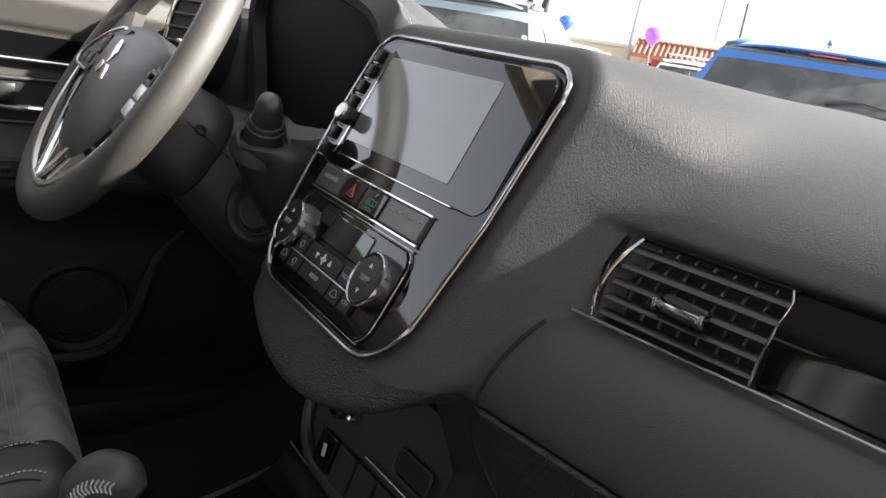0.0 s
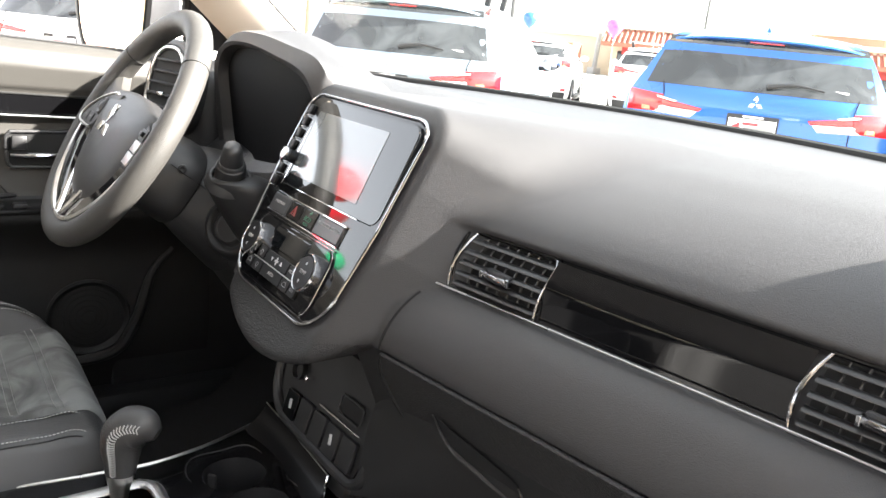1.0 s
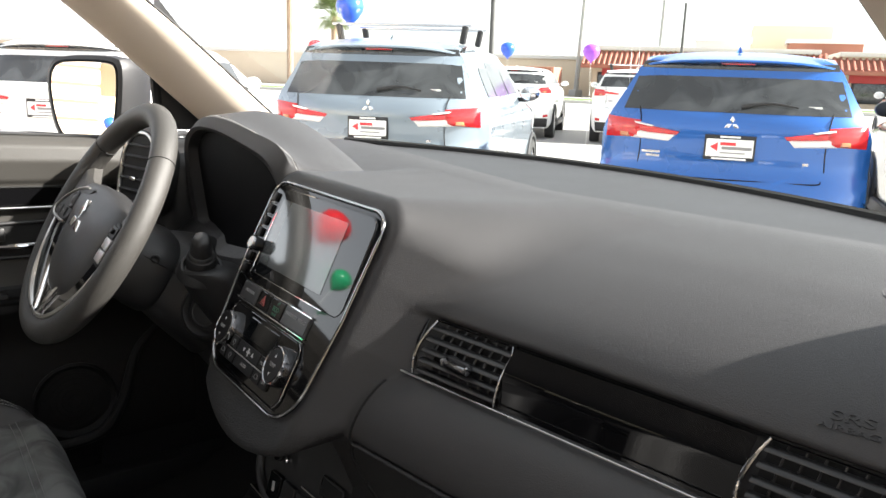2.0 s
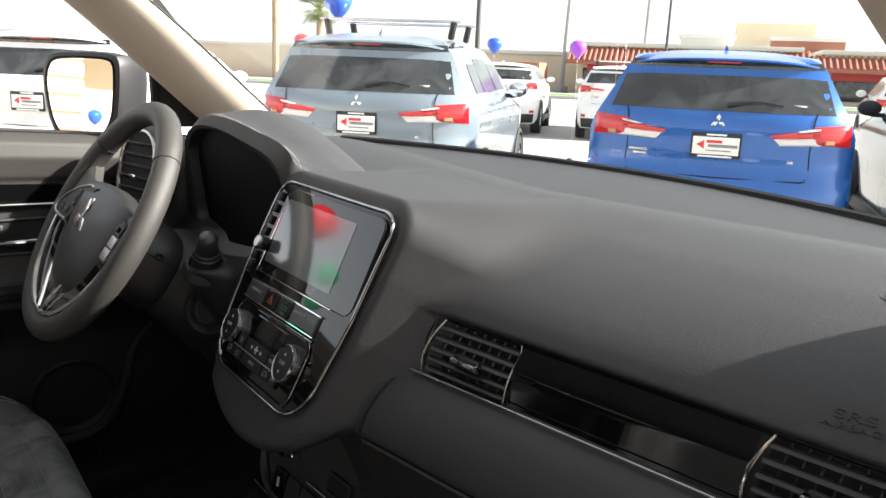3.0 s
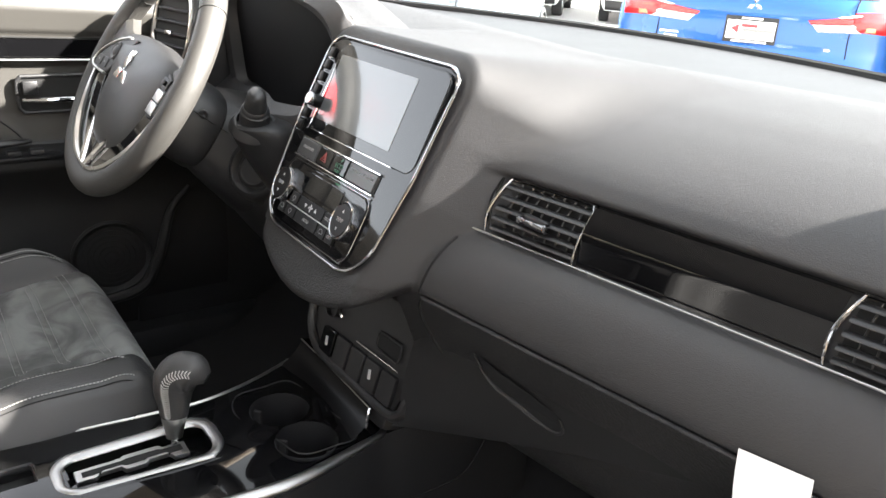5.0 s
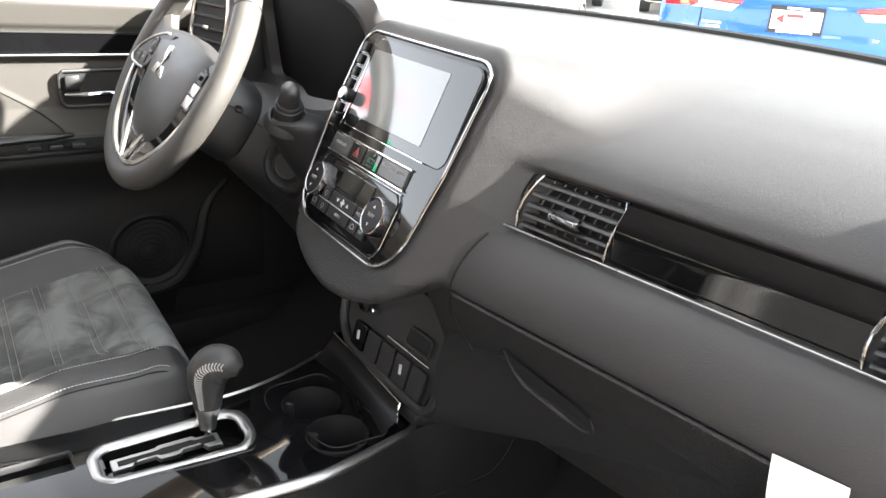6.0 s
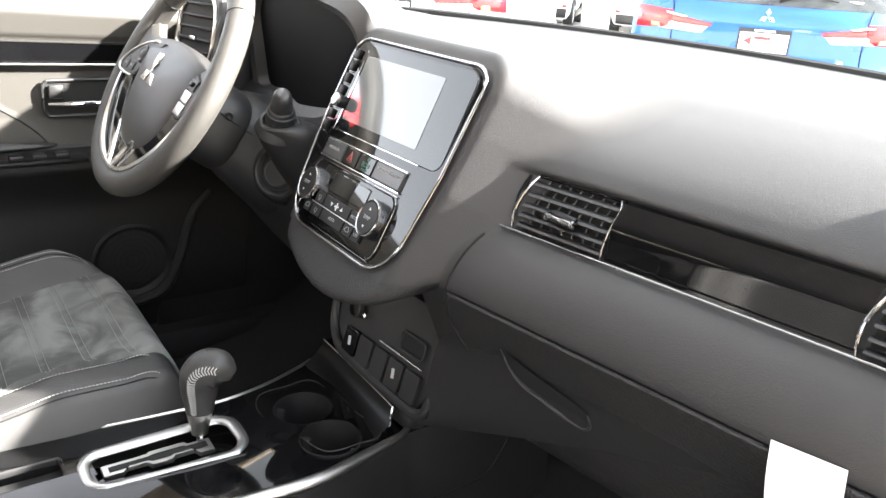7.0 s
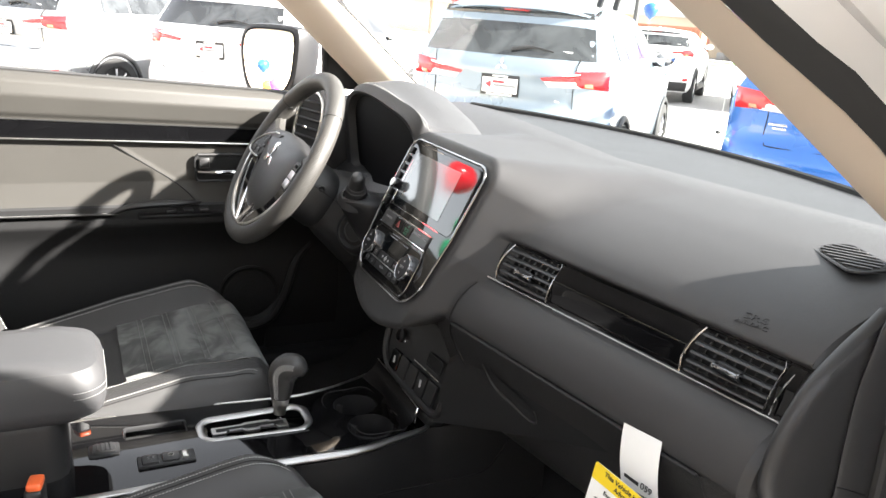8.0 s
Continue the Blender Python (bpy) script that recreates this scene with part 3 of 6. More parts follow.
# raised words on the airbag cover
em = plane_frame((0.617, 0.189, 1.1062), (1, 0.216, 0.03), (0.0, 0.79, 0.61))
wide = Matrix.Diagonal((1.7, 1, 1, 1))
words("SRS", 0.0118, em @ pose(0, 0.0, 0.0003) @ wide, DASH, dashboard, "raised_lettering", 0.0004)
words("AIRBAG", 0.0070, em @ pose(0, -0.0093, 0.0003) @ wide, DASH, dashboard, "raised_lettering", 0.0004)

# shadow gap where the stack's flank overlaps the padded roll
gap = []
for f in np.linspace(0, 0.88, 16):
    x, th = 0.1865 + 0.020 * f, SEAM_T + (angle_of(0.099, 1.0225) - SEAM_T) * f
    r = float(dash_point_radius(np.array([x]), np.array([th]))[0])
    gap.append((x, AXIS_Y + float(dash_shift(np.array(x))) + r * math.cos(th), AXIS_Z + r * math.sin(th)))
part("flank_gap", tube(gap, 0.0017, sides=6, n=50), VOID, dashboard)

# lower padded roll, glove box and its handle
F, W = np.meshgrid(np.linspace(0, 1, 40), np.linspace(0, 1, 90))
left = np.interp(F, (0, 0.04, 0.2, 0.38, 0.5, 0.7, 0.86, 1.0), (0.190, 0.182, 0.176, 0.180, 0.191, 0.213, 0.236, 0.252))      # the edge leans to the right on its way down
LX = left + W * (0.655 - left)
LT = SEAM_T + 0.014 + F * (angle_of(0.112, 0.788) - SEAM_T - 0.014)
LR = dash_point_radius(LX, LT) + 0.0006
P = np.stack([LX, AXIS_Y + dash_shift(LX) + LR * np.cos(LT), AXIS_Z + LR * np.sin(LT)], -1)
part("lid_gap", tube([tuple(p) for p in P[0, ::4]] , 0.0022, sides=6, n=60), VOID, dashboard)
part("lid_gap", tube([tuple(p) for p in P[::6, 0]] , 0.0016, sides=6, n=60), VOID, dashboard)
part("lid_edge", tube([tuple(p + np.array((0.002, -0.0005, 0))) for p in P[::4, 0]], 0.0024, sides=8, n=60), GRAIN, dashboard)
LID_LEFT = P[:, 0].copy()
glove = part("glove_box_lid", shell(P, 0.007), GRAIN, dashboard, "matt dark grey glove box lid")
def on_lid(x, z, out=0.0):
    """A point of the lid's face at x and height z."""
    ts = np.linspace(SEAM_T, angle_of(0.112, 0.788), 80)
    Q = dash_skin(x, x + 1e-4, ts[0], ts[-1], 2, 80, 0.002)[0]
    k = int(np.argmin(np.abs(Q[:, 2] - z)))
    return (x, Q[k, 1] - out, z)


pocket = spline([(0.257, 0.903), (0.262, 0.884), (0.272, 0.870), (0.300, 0.862), (0.345, 0.852), (0.362, 0.858), (0.360, 0.874), (0.330, 0.884), (0.290, 0.893)], 36, True)
c0 = pocket.mean(0)
P = []
for s, o in ((1.0, 0.0012), (0.90, -0.001), (0.70, -0.0015), (0.3, -0.0015)):
    P.append([on_lid(c0[0] + (x - c0[0]) * s, c0[1] + (z - c0[1]) * s, 0.0026 + o * 0.3) for x, z in pocket])
# dark patch laid on the lid paints the shade of the finger pocket
part("handle_pocket", caps(grid(np.array(P), False, True)), DARK, glove, "finger pocket, its shade a dark patch")
part("handle", tube([on_lid(x, z, 0.004) for x, z in ((0.257, 0.903), (0.262, 0.882), (0.274, 0.866), (0.300, 0.859), (0.345, 0.849), (0.362, 0.856), (0.362, 0.873))], [0.001, 0.002, 0.0032, 0.0036, 0.0036, 0.0025, 0.001], sides=10, n=44), SOFT, glove, "moulded pull lip")

# end of the dash by the door opening
cap = []
for z, y in ((1.158, 0.30), (1.154, 0.245), (1.139, 0.224), (1.122, 0.199), (1.096, 0.167), (1.077, 0.149), (1.046, 0.131), (1.016, 0.120), (0.985, 0.116), (0.962, 0.120), (0.948, 0.140), (0.945, 0.19)):
    cap.append((y, z))
C = spline(cap, 26)
P = [[(x, y + dy, z - 0.3 * max(0.0, 0.008 - dy) * (1 if z > 1.0 else 0)) for y, z in C] for x, dy in ((0.714, 0.020), (0.715, 0.008), (0.718, 0.002), (0.7225, 0.0), (0.7275, 0.0015), (0.7315, 0.006), (0.734, 0.014), (0.735, 0.030), (0.736, 0.070), (0.737, 0.140), (0.738, 0.30))]
side_panel = tagged(part("side_panel", grid(P), SOFT), "dark grey plastic end panel beside the dash", "trim panel")
part("lower_cover", grid([[(x, y, z) for y, z in spline([(0.150, 0.948), (0.165, 0.90), (0.205, 0.76), (0.24, 0.58), (0.25, 0.42)], 12)] for x in (0.700, 0.716, 0.738)]), DARK, side_panel)
# sill trim and door seal running down behind the end panel
ea = spline([(0.300, 1.215), (0.242, 1.175), (0.224, 1.153), (0.215, 1.124), (0.206, 1.076), (0.206, 1.013), (0.209, 0.96), (0.210, 0.88), (0.21, 0.70)], 24)
jamb = thing("door_jamb", "dark plastic door jamb with rubber seal beside the dash", "door frame", kind="structure")
part("jamb_trim", grid([[(x, y + dy, z) for y, z in ea] for x, dy in ((0.7375, 0.003), (0.7405, 0.0), (0.7435, 0.004), (0.747, 0.020), (0.750, 0.034), (0.750, 0.042))]), SOFT, jamb, "grey plastic jamb trim")
part("jamb_joint", tube([(0.7420, 0.2095, 0.966), (0.7460, 0.222, 0.962), (0.7512, 0.243, 0.955)], 0.0010, sides=5), VOID, jamb)
part("jamb_seal", tube([(0.755, y + 0.047, z) for y, z in ea[::3]], 0.008, sides=10, n=40), RUBBER, jamb, "black rubber door seal")
part("jamb_face", grid([[(x, y + dy, z) for y, z in ea] for x, dy in ((0.760, 0.052), (0.82, 0.09), (0.90, 0.15))]), DARK, jamb)
# closing face of the dash's end
E = dash_skin(0.70, 0.701, _ang[0], _ang[-1], 2, 160, 0.0)[0]
E2 = np.array([(0.70, AXIS_Y + float(dash_shift(np.array(0.7))), AXIS_Z)] * len(E))
mid = 0.35 * E + 0.65 * E2
tip = E + np.array((0.013, 0, 0)) + 0.02 * (E2 - E) / (np.linalg.norm(E2 - E, axis=1)[:, None] + 1e-9) * 0.6
part("end_cap", grid([E, (E + tip) / 2 + np.array((0.004, 0, 0)), tip, 0.5 * E + 0.5 * E2 + np.array((0.015, 0, 0)), E2 + np.array((0.015, 0, 0))]), SOFT, dashboard)

# hood over the instruments
RIM = [(-0.545, 1.055), (-0.549, 1.115), (-0.542, 1.180), (-0.486, 1.214), (-0.390, 1.220), (-0.290, 1.208), (-0.190, 1.184), (-0.150, 1.128), (-0.170, 1.082), (-0.25, 1.066), (-0.38, 1.056), (-0.49, 1.050)]
OUT = [(-0.585, 1.035), (-0.588, 1.125), (-0.562, 1.198), (-0.490, 1.230), (-0.385, 1.235), (-0.270, 1.226), (-0.155, 1.208), (-0.126, 1.15), (-0.135, 1.05), (-0.25, 1.005), (-0.38, 1.00), (-0.51, 1.005)]
ri, ro = spline(RIM, 96, True), spline(OUT, 96, True)
HOOD_K, HOOD_D = np.linspace(0, 1, 41), spline([(0.0, 0.070), (0.3, 0.016), (0.6, -0.008), (0.8, -0.007), (1.0, 0.0)], 41)[:, 1]
rings = []
for k in np.linspace(0, 1, 13):                      # from the far end of the hood back to its lip
    y = 0.355 - 0.230 * k
    zz = ro[:, 1].copy()
    up = np.clip((zz - 1.05) / 0.18, 0, 1)
    zz = zz + 0.010 * up
    drop = float(np.interp(k, HOOD_K, HOOD_D)) * up
    flow = np.clip((ro[:, 0] + 0.44) / 0.26, 0, 1) * (1 - k) ** 0.55 * np.clip((zz - 1.08) / 0.08, 0, 1)       # the right flank runs out into the dash top
    rings.append(np.stack([ro[:, 0] + 0.06 * flow, np.full(96, y) - 0.020 * up * k, zz - drop - 0.095 * flow], 1))
for k, ring in zip(np.linspace(0, 1, 13), rings):      # the sill of the instruments reaches further back than the hood
    ring[:, 1] -= 0.058 * k ** 3 * np.clip((1.11 - ring[:, 2]) / 0.06, 0, 1) * np.clip((ring[:, 0] + 0.50) / 0.22, 0, 1)
lip = rings[-1]
for s, dy in ((0.12, -0.010), (0.4, -0.016), (0.75, -0.012), (1.0, 0.004)):
    q = ro + (ri - ro) * s
    rings.append(np.stack([q[:, 0], lip[:, 1] + dy, q[:, 1]], 1))
hood = part("instrument_hood", grid(np.array(rings), False, True), DASH, dashboard, "grained hood with a stitched seam")
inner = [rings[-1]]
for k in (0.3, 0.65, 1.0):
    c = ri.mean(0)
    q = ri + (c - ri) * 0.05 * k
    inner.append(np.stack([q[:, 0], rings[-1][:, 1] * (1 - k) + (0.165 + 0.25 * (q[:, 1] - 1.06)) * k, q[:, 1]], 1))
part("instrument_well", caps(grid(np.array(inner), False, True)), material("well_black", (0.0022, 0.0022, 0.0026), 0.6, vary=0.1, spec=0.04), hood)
for cx in (-0.455, -0.290):
    gm = plane_frame((cx, 0.174, 1.116), (1, 0, 0), (0, 0.25, 1))
    dial = part("gauge", lathe([(0.058, 0.0), (0.060, 0.004), (0.056, 0.006), (0.054, 0.002), (0.0005, 0.0015)], m=gm), DARK, hood, "unlit round gauge")
    part("needle", tube([tuple(gm @ Vector((-0.006 * k, 0.0, 0.006)) + Vector((0.045 * math.cos(a) * k, 0, 0.045 * math.sin(a) * k))) for k, a in ((0, 0), (0.5, 3.9), (1, 3.9))], 0.0009, sides=6), WHITE_MARK, dial)
    part("gauge_arc", tube([tuple(gm @ Vector((0.050 * math.cos(a), 0.050 * math.sin(a), 0.004))) for a in np.linspace(2.6, 4.2, 8)], 0.0006, sides=6), MARK, dial)

part("reset_button", tube([(-0.272, 0.16, 1.077), (-0.268, 0.120, 1.077), (-0.267, 0.108, 1.077)], 0.0024, sides=10), WHITE_MARK, hood, "small pale reset button")


def stitches(curve, n, r=0.0007, length=0.62):
    """A row of short threads along a smooth curve."""
    C = spline(curve, n * 2 + 1)
    bm = bmesh.new()
    for i in range(n):
        a, b = C[2 * i], C[2 * i + 1]
        b = a + (b - a) * 2 * length
        tube([tuple(a), tuple((a + b) / 2), tuple(b)], r, sides=5, n=3, bm=bm)
    return bm


for back in (0.42, 0.52):                            # twin seam just behind the lip
    seam = [tuple(rings[11][i] * back + rings[12][i] * (1 - back) + np.array((0, 0, 0.0006))) for i in range(14, 52, 3)]
    part("seam", stitches(seam, 110, 0.0006), THREAD if back < 0.5 else SOFT, hood)

# round driver-side vent
def ellipse(a, b, n=48, p=2.6):
    out = []
    for i in range(n):
        t = 2 * math.pi * i / n
        out.append((a * math.copysign(abs(math.cos(t)) ** (2 / p), math.cos(t)), b * math.copysign(abs(math.sin(t)) ** (2 / p), math.sin(t))))
    return out


vm = plane_frame((-0.640, 0.030, 1.128), (1, 0.22, 0), (0.10, 0.25, 1.0))
# black plate behind the blades paints the duct's shade
side_vent = part("driver_vent", slab(ellipse(0.058, 0.074), 0.05, vm), VOID, dashboard, "tall air vent with a chrome ring")
part("vent_ring", tube([tuple(vm @ Vector((u, v, 0.002))) for u, v in ellipse(0.060, 0.076)], 0.0036, closed=True, sides=10, n=120), SATIN, side_vent)
part("vent_collar", tube([tuple(vm @ Vector((u, v, -0.006))) for u, v in ellipse(0.068, 0.084)], 0.009, closed=True, sides=8, n=90), SOFT, side_vent)
for k in range(6):
    v = -0.052 + 0.021 * k
    w = 0.055 * (1 - (v / 0.078) ** 2) ** 0.4
    part("blade", box((2 * w, 0.004, 0.010), m=vm @ pose(0, v, 0.001, 25), bevel=0.0015), DARK, side_vent)
part("tab", box((0.020, 0.008, 0.008), m=vm @ pose(0, -0.01, 0.006), bevel=0.002), CHROME, side_vent)
part("drivers_end", box((0.20, 0.20, 0.22), (-0.70, 0.16, 1.07), 0.05, 4), SOFT, dashboard)
# driver's knee panel with a round blanking plate
P = [[(x, y + 0.03 * ((x + 0.40) / 0.25) ** 2, z) for y, z in spline([(0.10, 1.05), (0.045, 1.00), (0.028, 0.95), (0.04, 0.88), (0.09, 0.80), (0.16, 0.72)], 14)] for x in np.linspace(-0.76, -0.155, 24)]
part("knee_panel", grid(P), DARK, dashboard, "dark plastic knee panel")
rm = plane_frame((-0.270, 0.026, 0.9625), (0.80, 0.60, 0), (-0.15, 0.13, 1))
part("round_cover", lathe([(0.060, -0.06), (0.052, -0.022), (0.044, -0.004), (0.038, 0.003), (0.0345, 0.004), (0.031, 0.001), (0.0285, -0.004), (0.0265, -0.004), (0.0235, 0.0), (0.021, 0.001), (0.019, -0.0005), (0.0005, -0.0005)], m=rm, n=48), DARK, dashboard, "round plastic cover")


# ---------- steering wheel ----------
WC, WT = Vector((-0.388, -0.095, 1.097)), radians(31)
WM = plane_frame(WC, (math.cos(0.035), math.sin(0.035), 0), (0, math.sin(WT), math.cos(WT))) @ pose(0, 0, 0, 0, 0, -5)


def on_wheel(u, v, w=0.0):
    return tuple(WM @ Vector((u, v, w)))


wheel = thing("steering_wheel", "black leather steering wheel with gloss black and chrome spokes", "steering wheel", at=tuple(WC))
R0 = 0.180
part("rim", tube([tuple(Vector(on_wheel(R0 * math.cos(a), R0 * math.sin(a))) - WC) for a in np.linspace(0, 2 * math.pi, 28, endpoint=False)], 0.0185, closed=True, sides=18, n=128, up=tuple(WM.to_3x3() @ Vector((0, 0, 1)))), WHEEL_SKIN, wheel)


def wpart(name, bm, mat, parent=None, label=""):
    bmesh.ops.translate(bm, vec=-WC, verts=bm.verts)
    return part(name, bm, mat, parent or wheel, label)


def wslab(outline, depth, w, mat, name, label="", bevel=0.003, parent=None):
    return wpart(name, slab(outline, depth, WM @ pose(0, 0, w), bevel, 3), mat, parent, label)


# hub pad: a domed shield, nearly flush with the rim's face
shield = spline([(-0.112, 0.034), (-0.060, 0.052), (0.0, 0.057), (0.060, 0.052), (0.112, 0.034), (0.100, -0.026), (0.078, -0.084), (0.044, -0.114), (0.0, -0.122), (-0.044, -0.114), (-0.078, -0.084), (-0.096, -0.026)], 72, True)
P = []
for s, w in ((1.0, -0.022), (1.0, -0.003), (0.985, 0.003), (0.94, 0.0075), (0.84, 0.0125), (0.66, 0.0182), (0.42, 0.0218), (0.2, 0.0232)):
    P.append([on_wheel(u * s * 1.14 + 0.010, (v + 0.02) * s - 0.026, w) for u, v in shield])
pad = wpart("hub_pad", caps(grid(np.array(P), False, True)), SOFT, None, "domed airbag cover")
for a in (90, 210, 330):                            # three-lozenge emblem in plain shapes
    c, s = math.cos(radians(a)), math.sin(radians(a))
    loz = [(0.001 * c, 0.001 * s), (0.0160 * c - 0.0095 * s, 0.0160 * s + 0.0095 * c), (0.032 * c, 0.032 * s), (0.0160 * c + 0.0095 * s, 0.0160 * s - 0.0095 * c)]
    wslab([(u + 0.002, v - 0.010) for u, v in loz], 0.008, 0.0250, CHROME, "emblem_piece", bevel=0.0008, parent=pad)
words("SRS", 0.010, Matrix.Translation(-WC) @ WM @ pose(-0.012, -0.060, 0.0205), DARK, pad, "raised_lettering", 0.0006)
words("AIRBAG", 0.0060, Matrix.Translation(-WC) @ WM @ pose(-0.012, -0.070, 0.0195), DARK, pad, "raised_lettering", 0.0006)
for sx in (-1, 1):
    if sx < 0:
        podo = spline([(-0.020, 0.036), (-0.060, 0.030), (-0.098, 0.016), (-0.136, -0.004), (-0.158, -0.024), (-0.158, -0.034), (-0.140, -0.037), (-0.086, -0.034), (-0.060, 0.0)], 48, True)
        pod = wslab(podo, 0.026, 0.0170, DARK, "switch_pod", "switch pod with grey keys")
        edge = ((-0.046, 0.0335), (-0.062, 0.0305), (-0.099, 0.0180), (-0.138, -0.003), (-0.1605, -0.024), (-0.1605, -0.035), (-0.140, -0.0395), (-0.086, -0.0365))
        wpart("pod_trim", tube([on_wheel(u, v, 0.0178) for u, v in edge], 0.0021, sides=8), SATIN, pod, "bright trim line")
        wpart("ring_key", lathe([(0.0150, 0), (0.0150, 0.0025), (0.0125, 0.004), (0.0085, 0.0025), (0.006, 0.0045), (0.0005, 0.005)], m=WM @ pose(-0.084, 0.003, 0.0168), n=28), SOFT, pod)
        for k, (ku, kv) in enumerate(((-0.106, -0.022), (-0.134, -0.024))):
            wslab(round_rect(0.023, 0.0155, 0.002, 2, ku, kv), 0.004, 0.0190, SOFT, "key", bevel=0.001, parent=pod)
            wpart("key_mark", box((0.006, 0.0025, 0.0005), m=WM @ pose(ku, kv, 0.0193), bevel=0.0001), MARK, pod)
    else:
        podo = spline([(0.104, 0.030), (0.132, 0.026), (0.154, 0.014), (0.156, -0.010), (0.150, -0.034), (0.134, -0.042), (0.116, -0.038), (0.106, -0.008)], 48, True)
        pod = wslab(podo, 0.022, 0.0090, KEY_BLACK, "switch_pod", "switch pod with silver-grey keys")
        for kv0, kv1, mat_ in ((-0.036, -0.018, GATE_METAL), (-0.016, 0.001, GATE_METAL), (0.003, 0.020, DARK)):
            lean = lambda v: 0.131 + 0.10 * (v + 0.01)
            wslab([(lean(kv0) - 0.0125, kv0), (lean(kv0) + 0.0125, kv0), (lean(kv1) + 0.0135, kv1), (lean(kv1) - 0.0135, kv1)], 0.004, 0.0112, mat_, "key", bevel=0.0012, parent=pod)
        wpart("rocker", box((0.010, 0.007, 0.006), m=WM @ pose(0.134, 0.012, 0.0125), bevel=0.0015), KEY_BLACK, pod)
    # leather-covered bridge to the rim
    P = [[on_wheel(sx * u, v, w) for v, w in ((h, -0.016), (h, -0.002), (h - 0.010, 0.006), (0.0, 0.008), (l + 0.008, 0.006), (l, -0.004), (l, -0.016))] for u, h, l in ((0.080, 0.034, -0.024), (0.125, 0.040, -0.026), (0.168, 0.066, -0.024))]
    wpart("spoke", caps(grid(np.array(P), False, True)), WHEEL_SKIN)
    # gloss lower arm that follows the rim, widening to a plate under the pad
    outer = [(0.161 * math.cos(radians(a)), 0.161 * math.sin(radians(a))) for a in np.linspace(-13, -90, 22)]
    inner = [(0.0, -0.112), (0.040, -0.104), (0.058, -0.098)] + [(0.112 * math.cos(radians(a)), 0.112 * math.sin(radians(a))) for a in np.linspace(-58, -14, 12)]
    arm = wslab([(sx * u, v) for u, v in outer + inner], 0.014, 0.0075, PIANO, "lower_arm", "gloss black lower spoke")
    P = [[on_wheel(sx * u + du * sx, v, w) for du, w in ((-wd, 0.004), (-wd, 0.0095), (-0.7 * wd, 0.0125), (0.7 * wd, 0.0125), (wd, 0.0095), (wd, 0.004))] for u, v, wd in ((0.050, -0.098, 0.0050), (0.036, -0.122, 0.0072), (0.020, -0.146, 0.0080), (0.008, -0.164, 0.0075))]
    wpart("chrome_leg", caps(grid(np.array(P), False, True)), CHROME, None, "chrome spoke edge")
    wpart("arm_edge", tube([on_wheel(sx * 0.1620 * math.cos(radians(a)), 0.1620 * math.sin(radians(a)), 0.0105) for a in np.linspace(-12, -90, 16)], [0.0024, 0.0040, 0.0062, 0.0050, 0.0030], sides=6), SATIN, arm)
    ca, sa = math.cos(radians(43 if sx > 0 else 147)), math.sin(radians(43 if sx > 0 else 147))
    wpart("rim_seam", tube([tuple(WM @ (Vector((R0 * ca, R0 * sa, 0)) + 0.0186 * (Vector((ca, sa, 0)) * math.cos(b) + Vector((0, 0, 1)) * math.sin(b)))) for b in np.linspace(0, 2 * math.pi, 14, endpoint=False)], 0.0008, closed=True, sides=5, n=40), VOID)
st = [on_wheel((R0 - 0.0178) * math.cos(a), (R0 - 0.0178) * math.sin(a), 0.005) for a in np.linspace(radians(147), radians(183), 8)]
wpart("lacing", stitches(st, 26, 0.0012), SOFT)
wpart("hub", lathe([(0.048, -0.06), (0.052, -0.03), (0.045, -0.016)], m=WM @ pose(0, -0.03, 0)), DARK)

column = thing("steering_column", "dark plastic steering column cover with a starter switch", "steering column")
for name, mat_, secs in (("shroud", SOFT, ((-0.035, 0.068, 0.050), (-0.05, 0.077, 0.057), (-0.085, 0.085, 0.064), (-0.108, 0.087, 0.066), (-0.1125, 0.085, 0.064), (-0.113, 0.070, 0.050))), ("rear_cover", DARK, ((-0.108, 0.074, 0.054), (-0.115, 0.083, 0.062), (-0.15, 0.092, 0.075), (-0.22, 0.11, 0.095)))):
    P = [[tuple(WM @ Vector((u, v - 0.034, d))) for u, v in ellipse(rx, rz, 40, 3.0)] for d, rx, rz in secs]
    part(name, grid(np.array(P), False, True), mat_, column)
part("shroud_seam", tube([tuple(WM @ Vector((0.0845, -0.012 - 0.002 * k, -0.10 - 0.02 * k))) for k in range(-2, 5)], 0.0009, sides=5), VOID, column)
ax = Vector((0.50, -0.12, 0.86)).normalized()
sm = Matrix.Translation((-0.193, 0.0, 1.057)) @ ax.to_track_quat("Z", "Y").to_matrix().to_4x4()
part("switch_surround", lathe([(0.0225, -0.010), (0.0228, -0.001), (0.0245, 0.0015), (0.0275, 0.0008), (0.031, -0.004), (0.034, -0.012)], m=sm, closed=False, n=40), DARK, column, "moulded surround of the starter switch")
P = [[(cx + r * math.cos(q), cy + r * math.sin(q), z) for q in np.linspace(0, 2 * math.pi, 40, endpoint=False)] for cx, cy, z, r in spline([(-0.199, 0.006, 1.057, 0.020), (-0.203, 0.012, 1.051, 0.042), (-0.212, 0.034, 1.032, 0.056), (-0.216, 0.056, 1.000, 0.060), (-0.217, 0.078, 0.964, 0.059), (-0.217, 0.10, 0.925, 0.054), (-0.217, 0.125, 0.875, 0.046)], 28)]
part("switch_cover", caps(grid(np.array(P), False, True)), DARK, column, "smooth moulding between column and centre stack")
